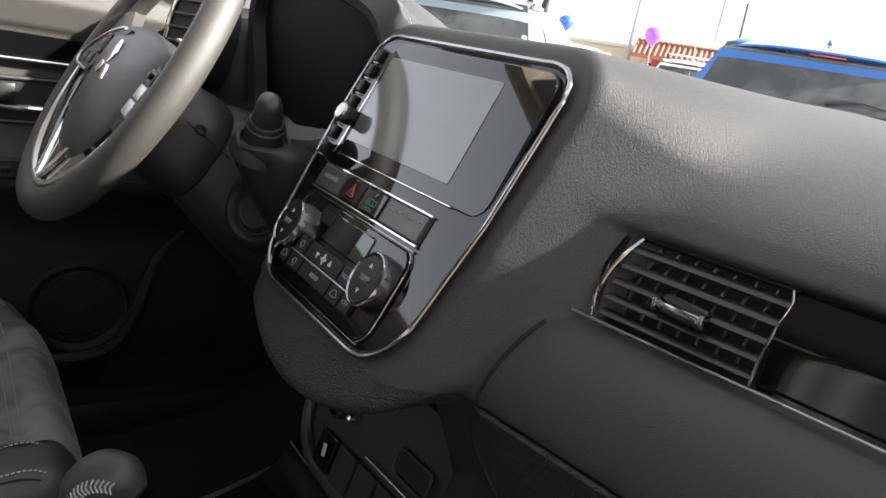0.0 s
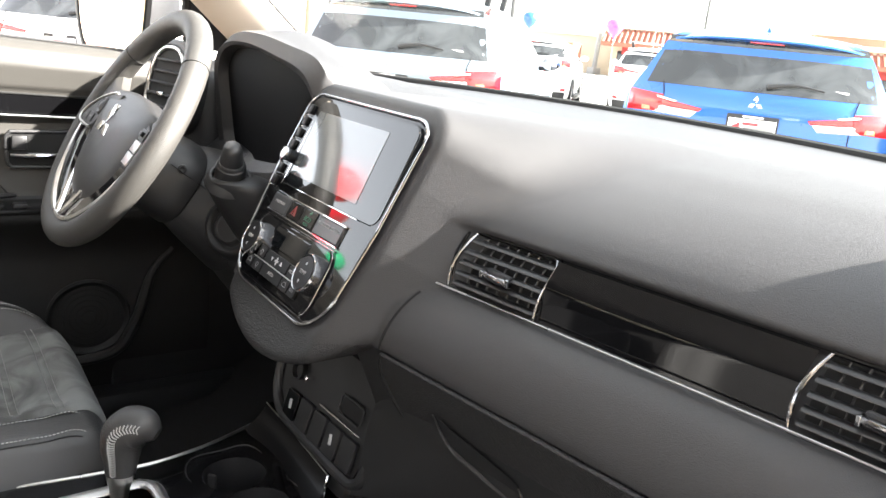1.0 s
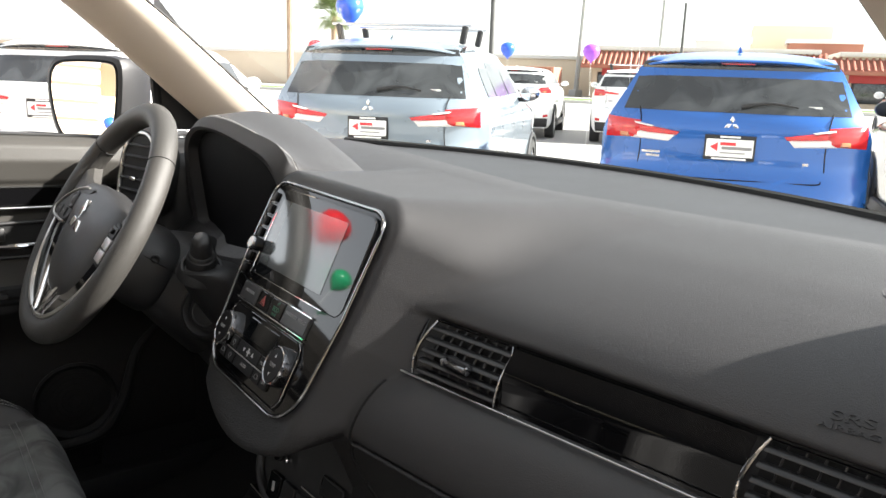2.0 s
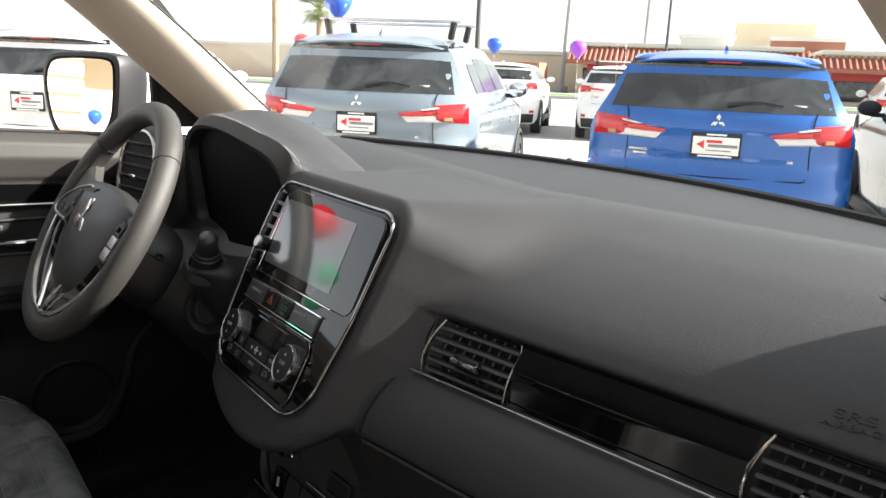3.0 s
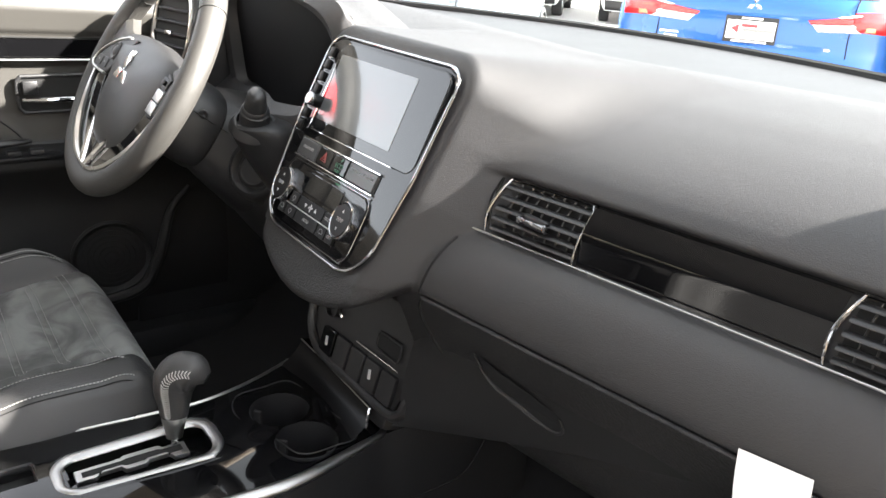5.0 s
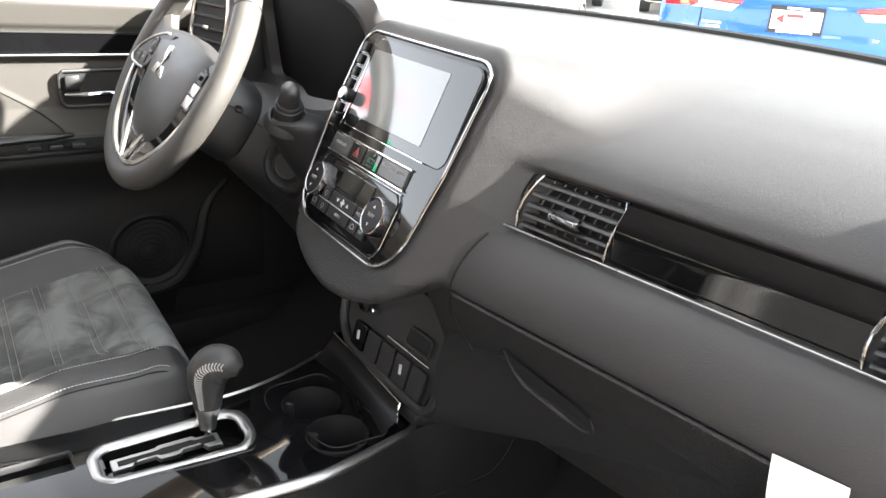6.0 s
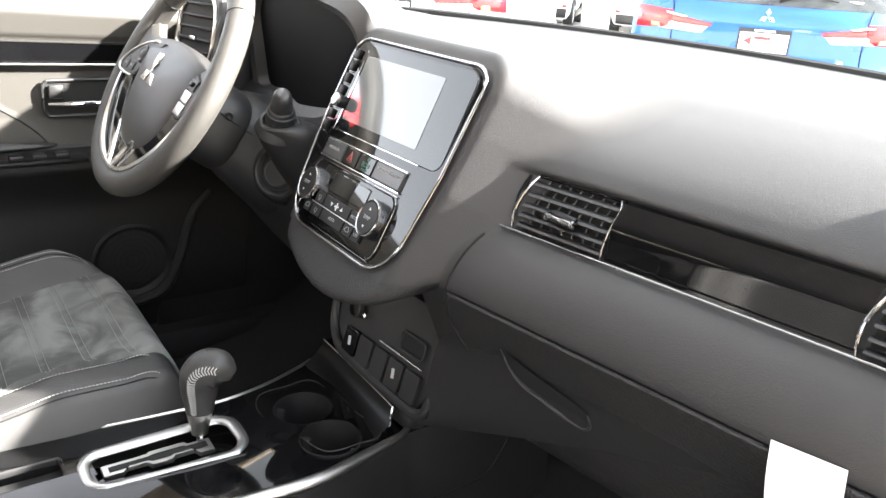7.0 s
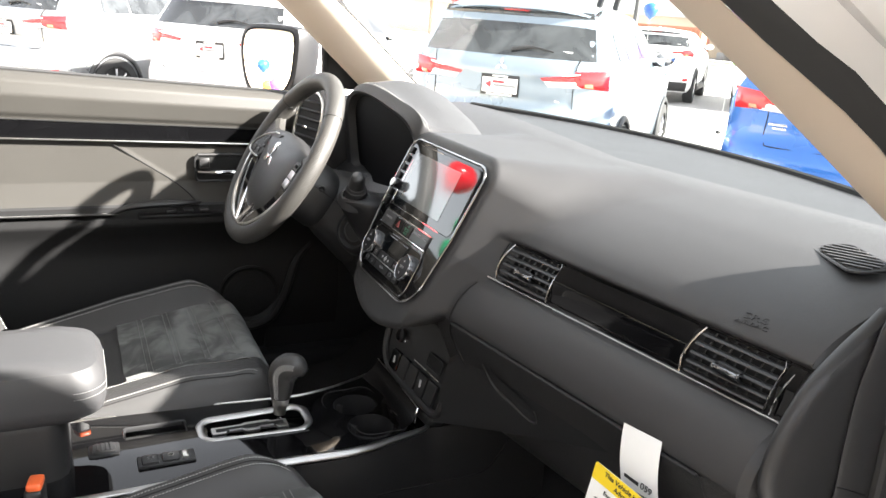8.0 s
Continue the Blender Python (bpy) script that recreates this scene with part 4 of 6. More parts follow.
knob = part("starter_switch", lathe([(0.0205, -0.012), (0.0208, 0.010), (0.0200, 0.019), (0.0185, 0.0205), (0.0180, 0.0240), (0.0172, 0.026), (0.0165, 0.0265)], m=sm, n=36), DARK, column, "round starter switch with a raised grip")
grip = []
for h, r, f in ((0.020, 0.0166, 1.0), (0.030, 0.0160, 0.96), (0.038, 0.0155, 0.90), (0.046, 0.0148, 0.86), (0.0515, 0.0128, 0.84), (0.0545, 0.0085, 0.82), (0.0555, 0.0020, 0.8)):
    grip.append([tuple(sm @ Vector((r * math.cos(q) * f, r * math.sin(q), h))) for q in np.linspace(0, 2 * math.pi, 28, endpoint=False)])
part("switch_grip", caps(grid(np.array(grip), False, True)), SOFT, knob, "grey domed grip")
part("key_dot", lathe([(0.007, 0), (0.007, 0.002), (0.005, 0.003), (0.0005, 0.001)], m=plane_frame((-0.309, -0.031, 1.045), (0.3, 0.9, 0), (0, 0, 1)), n=20), DARK, column)

# ---------- centre console ----------
console = thing("centre_console", "gloss black centre console with satin silver edge strips", "console")


def console_z(y):
    return 0.700 + 0.03 * (y + 0.20) * (1 if y > -0.2 else 0.3)


RIGHT = [(0.112, -0.62), (0.116, -0.43), (0.114, -0.30), (0.1155, -0.19), (0.1225, -0.11), (0.1205, -0.07), (0.111, -0.022), (0.102, 0.020), (0.096, 0.043), (0.084, 0.0565), (0.062, 0.063)]
LEFT = [(-0.118, -0.62), (-0.120, -0.45), (-0.114, -0.32), (-0.100, -0.19), (-0.094, -0.13), (-0.104, -0.063), (-0.124, -0.004), (-0.150, 0.058)]
SHIFT_C = Vector((-0.010, -0.229))
CUPS = ((-0.016, -0.046), (0.062, -0.044))
P = [[(l[0] + (r[0] - l[0]) * k, l[1] + (r[1] - l[1]) * k, console_z(l[1] + (r[1] - l[1]) * k) + 0.006 * math.sin(math.pi * k)) for k in np.linspace(0, 1, 96)] for l, r in zip(spline(LEFT, 260), spline(RIGHT, 260))]
bm = grid(P)


def in_well(c):
    x, y = c.x, c.y
    if any((x - a) ** 2 + (y - b) ** 2 < 0.0395 ** 2 for a, b in CUPS):
        return True
    if -0.040 < x < 0.020 + 0.08 * (y + 0.228) and abs(y + 0.229) < 0.080:
        return True
    return abs(x + 0.042) < 0.020 and abs(y + 0.387) < 0.048


bmesh.ops.delete(bm, geom=[f for f in bm.faces if in_well(f.calc_center_median())], context="FACES")
part("top_panel", bm, PIANO, console, "gloss black top panel")
part("edge_strip", tube([(x, y, console_z(y) - 0.001) for x, y in RIGHT], [0.006, 0.006, 0.0064, 0.0072, 0.0084, 0.0094, 0.0098, 0.0094, 0.0084, 0.0064, 0.003], sides=14, n=110, flat=0.8), GATE_METAL, console, "satin silver edge strip")
part("edge_strip", tube([(x, y, console_z(y) - 0.001) for x, y in LEFT], 0.0035, sides=10, n=90), SATIN, console, "satin silver edge strip")
side = [(0.0, 0.0), (0.004, -0.02), (0.006, -0.08), (0.008, -0.18), (0.012, -0.31)]
part("side_wall", grid([[(x + dx, y, console_z(y) - 0.004 + dz) for dx, dz in side] for x, y in spline(RIGHT[:9] + [(0.0945, 0.065), (0.096, 0.10), (0.10, 0.3)], 80)]), SOFT, console, "dark grey console side")
part("side_wall", grid([[(x - dx, y, console_z(y) - 0.004 + dz) for dx, dz in side] for x, y in spline(LEFT + [(-0.15, 0.2)], 60)]), SOFT, console)
part("side_seam", tube([(0.1345, 0.20, 0.69), (0.1345, 0.165, 0.635), (0.131, 0.13, 0.618), (0.125, 0.0, 0.612), (0.122, -0.12, 0.605)], 0.0012, sides=5), VOID, console)
for i, (a, b) in enumerate(CUPS):
    z = console_z(b)
    cup = part("cup_holder", lathe([(0.0405, z + 0.0015), (0.0400, z + 0.0042), (0.0392, z + 0.0045), (0.0384, z + 0.002), (0.037, z - 0.02), (0.034, z - 0.075), (0.0005, z - 0.076)], at=(a, b, 0), n=40, closed=False), CUP_BLACK, console, "round black cup holder")
    for k in range(2):
        w = radians(40 + 180 * k)
        part("grip", box((0.012, 0.006, 0.03), m=pose(a + 0.033 * math.cos(w), b + 0.033 * math.sin(w), z - 0.02, 0, 0, 40 + 180 * k), bevel=0.002), RUBBER, cup)
part("cup_rim", tube([(x, y, console_z(y) + 0.0045) for x, y in ((-0.074, -0.085), (-0.078, -0.045), (-0.072, -0.005), (0.0, 0.005), (0.085, 0.015), (0.092, -0.02), (0.085, -0.062), (0.035, -0.078), (-0.03, -0.10))], 0.0009, closed=True, sides=6, n=90), DARK, console)
# sloping front shelf with a chrome edge
P = [[(x0 + (x1 - x0) * k, y, z) for k in np.linspace(0, 1, 12)] for y, z, x0, x1 in ((0.006, 0.708, -0.125, 0.090), (0.024, 0.718, -0.128, 0.088), (0.036, 0.730, -0.130, 0.082), (0.040, 0.737, -0.130, 0.079), (0.062, 0.739, -0.130, 0.072))]
part("front_shelf", grid(P), RISER_BLACK, console)
part("shelf_edge", tube([(-0.130, 0.0395, 0.7395), (-0.03, 0.0395, 0.7385), (0.078, 0.0375, 0.7375)], 0.0010, sides=6), SATIN, console)
part("shelf_end", tube([(0.0785, 0.037, 0.738), (0.0815, 0.033, 0.732), (0.0825, 0.030, 0.712)], [0.0014, 0.0018, 0.0014], sides=8), CHROME, console)
# tray, window-like switches behind the lever
tray = part("tray", box((0.042, 0.098, 0.002), (-0.042, -0.387, 0.684), 0.0008), RUBBER, console, "small rubber-lined tray")
part("tray_wall", tube([(x - 0.042, y - 0.387, 0.699) for x, y in round_rect(0.042, 0.100, 0.008, 4)], 0.003, closed=True, sides=8, n=60, flat=1.6), DARK, console)
k = part("power_socket", box((0.036, 0.046, 0.008), (0.000, -0.468, 0.7035), 0.005), DARK, console, "square socket plate")
part("socket_lid", box((0.026, 0.034, 0.008), (0.000, -0.468, 0.7075), 0.004), SOFT, k)
for j in range(4):
    part("lid_rib", box((0.022, 0.0025, 0.002), (0.000, -0.478 + 0.0065 * j, 0.7118), 0.0006), DARK, k)
k = part("switch_plate", box((0.034, 0.086, 0.006), (0.054, -0.380, 0.7035), 0.004), DARK, console, "recessed plate with two rocker keys")
for j in range(2):
    r = part("rocker", box((0.026, 0.026, 0.010), (0.054, -0.404 + 0.030 * j, 0.7055), 0.004), SOFT, k)
    part("rocker_mark", lathe([(0.0045, 0), (0.0045, 0.0006), (0.0036, 0.0006), (0.0036, 0.0)], m=pose(0.054, -0.404 + 0.030 * j, 0.7107), n=16), MARK, r)
part("key_tip", box((0.022, 0.010, 0.009), (0.054, -0.352, 0.7065), 0.003), SATIN, k)

# ---------- gear lever ----------
lever = thing("gear_lever", "leather gear lever with grey stitching in a silver gate", "gear lever", at=(SHIFT_C.x, SHIFT_C.y, 0.70))
gate = []
for u, v in round_rect(0.068, 0.180, 0.024, 12):
    gate.append((u * (1.08 + (2.0 * v if u > 0 else 0.0)), v, 0.0055 + 0.02 * v))
part("gate_frame", tube(gate, [0.0055, 0.0078, 0.0086, 0.0088, 0.0086, 0.0082, 0.0060, 0.0040, 0.0040, 0.0055], closed=True, sides=12, n=160, flat=0.5), GATE_METAL, lever, "satin silver gate frame")
part("gate_outer", tube([(u * 1.24, v * 1.09, z - 0.004) for u, v, z in gate], 0.0045, closed=True, sides=8, n=120), PIANO, lever)
part("gate_floor", box((0.062, 0.180, 0.004), (0, 0, -0.012), 0.001), PIANO, lever)
steps = [(-0.012, -0.072), (0.010, -0.072), (0.010, -0.050), (0.004, -0.046), (0.004, -0.022), (0.012, -0.018), (0.012, 0.006), (0.006, 0.010), (0.006, 0.034), (0.016, 0.038), (0.016, 0.056), (-0.010, 0.056), (-0.010, 0.030), (-0.016, 0.026), (-0.016, -0.016), (-0.012, -0.020)]
part("gate_plate", slab([(u - 0.002, v) for u, v in steps], 0.006, pose(0, 0, 0.001), 0.001), GATE_METAL, lever, "stepped metal gate")
# slot drawn as a black plate in place of its shade
part("gate_slot", slab([(u * 0.45 - 0.002, v * 0.9) for u, v in steps], 0.004, pose(0, 0, 0.0016), 0.0), VOID, lever)
for k, ch in enumerate("PRNDL"):
    words(ch, 0.009, pose(-0.025, 0.052 - 0.024 * k, -0.0095, 0, 0, 90), WHITE_MARK, lever)
base, top = Vector((-0.011, 0.045, 0.002)), Vector((-0.019, 0.050, 0.062))
part("rod", tube([tuple(base), tuple(base.lerp(top, 0.2)), tuple(base.lerp(top, 0.4))], 0.0045, sides=10), CHROME, lever)
part("collar", tube([tuple(base.lerp(top, k)) for k in (0.14, 0.3, 0.5, 0.64)], [0.0100, 0.0115, 0.0145, 0.0160], sides=20, n=14), SATIN, lever, "satin metal collar")
KNOB = [base.lerp(top, 0.62), base.lerp(top, 0.90), base.lerp(top, 1.20), base.lerp(top, 1.44) + Vector((0.003, 0.003, 0)), base.lerp(top, 1.58) + Vector((0.010, 0.011, 0)), base.lerp(top, 1.62) + Vector((0.020, 0.022, -0.001)), base.lerp(top, 1.58) + Vector((0.029, 0.032, -0.004))]
KNOB_R = [0.0168, 0.0196, 0.0232, 0.0262, 0.0262, 0.0222, 0.0085]
knob = part("knob", tube([tuple(p) for p in KNOB], KNOB_R, sides=24, n=40), LEATHER, lever, "black leather knob")
ks, kr = spline([tuple(p) for p in KNOB], 61), np.interp(np.linspace(0, 1, 61), np.linspace(0, 1, 7), KNOB_R)
zig = bmesh.new()
for k in range(2, 52, 2):
    t3 = Vector(ks[k + 1]) - Vector(ks[k - 1])
    t3.normalize()
    out = Vector((0.70, -0.62, 0.35))
    out = (out - t3 * out.dot(t3)).normalized()
    sd = t3.cross(out)
    p0 = Vector(ks[k])
    tube([tuple(p0 + (out * math.cos(a) + sd * math.sin(a)) * (kr[k] + 0.0004) + t3 * d) for a, d in ((-0.20, 0.0015), (0.0, -0.0010), (0.20, 0.0015))], 0.0008, sides=5, n=5, bm=zig)
part("stitching", zig, THREAD, knob, "pale grey lacing")

# ---------- switch bank under the centre stack ----------
bank = thing("switch_bank", "black switch bank with sockets below the centre stack", "switch panel")
fm = plane_frame((0.0, 0.058, 0.79), (1, 0.06, 0), (0, 0.30, 1))
face = [(-0.122, 0.085), (-0.112, -0.010), (-0.075, -0.040), (0.118, -0.044), (0.134, -0.005), (0.134, 0.085)]
part("face", slab([(u * 0.93, v) for u, v in face], 0.03, fm), DARK, bank)
part("frame", tube([tuple(fm @ Vector((u, v, 0.002))) for u, v in ((-0.118, 0.085), (-0.116, 0.03), (-0.106, -0.014), (-0.080, -0.038), (-0.035, -0.045), (0.09, -0.050), (0.120, -0.046), (0.131, -0.022), (0.134, 0.085))], 0.0075, sides=10, n=70), SOFT, bank)
inner_edge = spline([(0.133, 0.066, 0.862), (0.131, 0.057, 0.830), (0.128, 0.052, 0.785), (0.122, 0.050, 0.750), (0.112, 0.050, 0.728)], 16)
outer_edge = spline([tuple(p + np.array((0.001, 0.003, 0))) for p in LID_LEFT[::8]], 16)
P = []
for k in np.linspace(0, 1, 14):
    row = inner_edge * (1 - k) + outer_edge * k
    row[:, 1] += 0.020 * math.sin(math.pi * k) * np.linspace(0.2, 1.0, 16)
    P.append(row)
part("side_cheek", grid(P), SOFT, bank)
for k in range(5):
    s = part("switch", slab(round_rect(0.031, 0.040, 0.003, 3), 0.006, fm @ pose(-0.0545 + 0.0362 * k, -0.022, 0.007), 0.0012), DARK if k else PIANO, bank)
    if k in (0, 3):
        part("switch_mark", box((0.006, 0.013, 0.0006), m=fm @ pose(-0.0545 + 0.0362 * k, -0.020, 0.0073, 0, 0, 12), bevel=0.0002), WHITE_MARK, s)
part("bright_line", tube([tuple(fm @ Vector((u, 0.006, 0.004))) for u in (0.006, 0.05, 0.103)], 0.0009, sides=6), SATIN, bank)
# no hollow here: a black plate paints the pocket's shade
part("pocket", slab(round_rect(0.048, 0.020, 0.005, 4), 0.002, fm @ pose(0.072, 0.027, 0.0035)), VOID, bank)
part("pocket_rim", tube([tuple(fm @ Vector((0.072 + u, 0.027 + v, 0.004))) for u, v in round_rect(0.052, 0.024, 0.006, 4)], 0.0016, closed=True, sides=6, n=50), DARK, bank)
sock = part("socket", lathe([(0.014, 0), (0.014, 0.006), (0.0115, 0.007), (0.011, -0.004), (0.0005, -0.004)], m=fm @ pose(-0.060, 0.027, 0.004), n=24), DARK, bank, "round power socket")
part("socket_contact", lathe([(0.004, 0), (0.004, 0.007), (0.0005, 0.0075)], m=fm @ pose(-0.034, 0.0255, 0.004), n=14), CHROME, sock)
part("lip", box((0.20, 0.03, 0.04), m=fm @ pose(0.0, -0.068, -0.022), bevel=0.012), SOFT, bank)


# ---------- seats ----------
def seat_cushion(name, label, cx, yf, flip=1, outer=0.060, inner=0.040):
    """Cushion with side bolsters, a suede middle with cross seams and rows of pale stitching."""
    s = thing(name, label, "seat", group="front seats", at=(cx, yf - 0.30, 0.42))
    off = Vector((cx, yf - 0.30, 0.42))

    def place(a, b, lift=0.0):
        """A point at a (across, -1..1) and b (along, 0 rear..1 front): a dished cushion that rises to the front."""
        d = 0.56 * (1 - b)
        rise = min(1.0, max(0.0, (d - 0.015) / 0.10))
        rise = rise * rise * (3 - 2 * rise) * (1 - 0.45 * max(0.0, (d - 0.26) / 0.30))
        crest = outer if a * flip < 0 else inner
        if a * flip > 0:
            rise = min(1.0, d / 0.17)
        c = max(0.0, (abs(a) - (0.66 if a * flip < 0 else 0.42)) / 0.24)
        z = 0.744 - 0.20 * d + crest * rise * (1 - math.exp(-1.8 * c * c))
        soft = 1.0 if a * flip < 0 else 0.30
        z -= (0.030 + 0.030 * soft) * min(1.0, max(0.0, abs(a) - 0.90) / 0.10) ** 2
        z -= 0.075 * max(0.0, (0.050 - d) / 0.050) ** 2.4
        w = 0.250 * (1 - 0.12 * soft * max(0.0, (b - 0.70) / 0.30) ** 2.2)
        y = yf - d - 0.050 * soft * max(0.0, abs(a) - 0.35) ** 2 * max(0.0, 1 - d / 0.2)
        return (cx + a * w - off.x, y - off.y, z + lift - off.z)

    A = list(np.linspace(-1, 1, 64))
    B = list(np.linspace(0, 0.8, 30)) + list(np.linspace(0.81, 1, 24))
    P = []
    for b in B + [1.0, 1.0, 1.0]:
        P.append([place(a, b) for a in A])
    P = np.array(P)
    for k, (dz, dy) in enumerate(((0.02, 0.003), (0.07, -0.004), (0.20, -0.03))):
        P[len(B) + k, :, 2] -= dz
        P[len(B) + k, :, 1] += dy
    left, right = P[:, :1].copy(), P[:, -1:].copy()
    cols = [P]
    for sgn, edge in ((-1, left), (1, right)):
        add = []
        for dz, dx in ((0.012, 0.006), (0.05, 0.010), (0.12, 0.004), (0.24, -0.02)):
            q = edge.copy()
            q[..., 2] -= dz
            q[..., 0] += sgn * dx
            add.append(q)
        cols = add[::-1] + cols if sgn < 0 else cols + add
    part("cushion", grid(np.concatenate(cols, 1)), LEATHER, s, "black leather cushion")
    # suede panel with padded bars between the seams
    SEAMS = [1 - k / 0.56 for k in (0.070, 0.122, 0.175, 0.228)]
    P = []
    for b in np.linspace(1 - 0.275 / 0.56, 0.988, 120):
        puff = min(abs(b - k) for k in SEAMS)
        lift = 0.004 + 0.0040 * (1 - math.exp(-(puff / 0.016) ** 2))
        P.append([place(a, b, lift * min(1.0, (0.70 - abs(a)) / 0.05 + 0.2)) for a in np.linspace(-0.70, 0.70, 48)])
    part("suede_panel", grid(P), SUEDE, s, "grey suede seat middle")
    for k in SEAMS:
        for d in (-0.0085, 0.0085):
            part("seam_thread", stitches([place(a, k + d, 0.0074) for a in np.linspace(-0.67, 0.67, 9)], 110, 0.0005), DIM_THREAD, s)
    for a in (-0.885, -0.850, 0.72, 0.92):
        part("edge_thread", stitches([place(a * flip, b, 0.0012) for b in np.linspace(0.02, 0.980, 14)], 120, 0.0007), THREAD, s)
    for a in (-0.868, 0.705, 0.938):
        part("edge_crease", tube([place(a * flip, b, 0.0004) for b in np.linspace(0.02, 0.97, 14)], 0.0011, sides=5), VOID, s)
    # backrest
    Q = []
    for h in np.linspace(0, 1, 16):
        row = []
        for a in np.linspace(-1, 1, 30):
            bol = 0.055 * math.exp(-((abs(a) - 0.82) / 0.22) ** 2)
            e = 0.10 * max(0.0, abs(a) - 0.88) / 0.12
            row.append((a * (0.25 - 0.05 * h ** 2), yf - 0.545 - 0.20 * h + bol - e - off.y, 0.70 + 0.62 * h - 0.03 * abs(a) ** 4 * h - off.z))
        Q.append(row)
    part("backrest", grid(Q), LEATHER, s, "black leather backrest")
    part("backrest_shell", grid(np.array(Q) + np.array((0, -0.11, 0.0))), DARK, s)
    part("backrest_thread", stitches([tuple(np.array(Q[i][26]) + (0, 0.003, 0)) for i in range(0, 16, 3)], 60, 0.0009), THREAD, s)
    part("backrest_thread", stitches([tuple(np.array(Q[i][3]) + (0, 0.003, 0)) for i in range(0, 16, 3)], 60, 0.0009), THREAD, s)
    return s


seat_cushion("driver_seat", "black leather driver seat with grey suede middle and pale stitching", -0.362, -0.147)
seat_cushion("passenger_seat", "black leather passenger seat with grey suede middle and pale stitching", 0.405, -0.165, 1, 0.055, 0.055)

# ---------- armrest box and belt buckles ----------
arm = thing("armrest_box", "grey leather armrest lid on a black box", "armrest", at=(-0.02, -0.705, 0.42))
P = []
for s, z in ((0.90, 0.375), (0.98, 0.384), (1.0, 0.400), (1.0, 0.425), (0.985, 0.442), (0.95, 0.455), (0.86, 0.462), (0.6, 0.4655), (0.3, 0.467)):
    P.append([(u * s, v * s + 0.014, z) for u, v in round_rect(0.185, 0.462, 0.045, 8)])
lid = part("lid", caps(grid(np.array(P), False, True)), material("armrest_leather", (0.040, 0.040, 0.042), 0.55, bump=0.2, scale=520, kind="leather", vary=0.1), arm, "padded leather lid")
for z, k in ((0.414, 1.002), (0.424, 1.002)):
    part("lid_thread", stitches([(u * k, v * k + 0.014, z) for u, v in round_rect(0.185, 0.462, 0.045, 8)], 240, 0.0006), DIM_THREAD, lid)
part("box", box((0.165, 0.40, 0.39), (0, -0.01, 0.20), 0.03, 3), SOFT, arm, "dark plastic box")


def buckle(at, tilt):
    b = thing("belt_buckle", "seat belt buckle with an orange-red press button", "belt buckle", group="front belt buckles", at=at, rz=tilt)
    part("body", box((0.034, 0.024, 0.10), (0, 0, -0.05), 0.006, 3), SOFT, b)
    part("button", box((0.030, 0.020, 0.012), (0, 0.001, 0.004), 0.004, 3), ORANGE, b, "orange-red press button")
    return b


buckle((-0.140, -0.500, 0.722), 20)
buckle((0.118, -0.560, 0.735), -10)

# ---------- tag hanging on the glove box ----------
tag = thing("paper_tag", "white and yellow paper tag hanging from the glove box", "tag")
sh = float(dash_shift(np.array(0.575)))
P = [[(0.548 + 0.056 * k + 0.012 * j, 0.0575 + sh - 0.003 + 0.17 * 0.056 * (k - 0.5) - 0.004 * math.sin(3 * j), 0.957 - 0.075 * j + 0.004 * k) for k in np.linspace(0, 1, 5)] for j in np.linspace(0, 1, 10)]
strip = part("strip", grid(P), PAPER, tag, "white paper strip")
nm = plane_frame((0.5985, 0.0895, 0.897), (1, 0.17, -0.06), (0.06, 0, 1))
words("059", 0.0115, nm, INK, strip)
part("number_bar", box((0.022, 0.0004, 0.0045), m=nm @ pose(-0.0225, -0.0008, 0, 90), bevel=0.0001), INK, strip)
cm = plane_frame((0.606, 0.064, 0.852), (1, 0.17, -0.10), (0.10, 0.12, 0.99))
card = part("card", slab(round_rect(0.135, 0.10, 0.004, 3), 0.0006, cm, 0), PAPER, tag, "white card")
part("yellow_band", slab(round_rect(0.135, 0.022, 0.002, 2, 0, 0.039), 0.0004, cm @ pose(0, 0, 0.0006), 0), YELLOW, card, "yellow heading band")
words("This Vehicle is Equipped with", 0.0085, cm @ pose(0, 0.0435, 0.0012), INK, card)
words("Advanced Air Bags", 0.0085, cm @ pose(0, 0.0345, 0.0012), INK, card)
words("Even with Advanced Air Bags", 0.0075, cm @ pose(0, 0.021, 0.0012), INK, card)
for k in range(3):
    part("text_bar", slab(round_rect(0.09 - 0.01 * k, 0.003, 0.001, 1, -0.01, 0.008 - 0.012 * k), 0.0002, cm @ pose(0, 0, 0.0008), 0), MARK, card)

# ---------- driver door ----------
door = thing("door_1", "driver door with black gloss strip, armrest and pull handle", "door", kind="structure")


def door_x(y, z):
    """Inner face of the door: upper sill, waist, armrest ledge and pocket."""
    pts = [(0.45, -0.80), (0.62, -0.765), (0.80, -0.775), (0.845, -0.745), (0.868, -0.728), (0.885, -0.728), (0.90, -0.785), (0.96, -0.792), (1.05, -0.790), (1.06, -0.783), (1.11, -0.783), (1.12, -0.776), (1.16, -0.768), (1.19, -0.775), (1.205, -0.79), (1.212, -0.815)]
    zz, xx = zip(*pts)
    return float(np.interp(z, zz, xx))


def belt(y):
    return 1.176 - 0.055 * (y + 0.1)


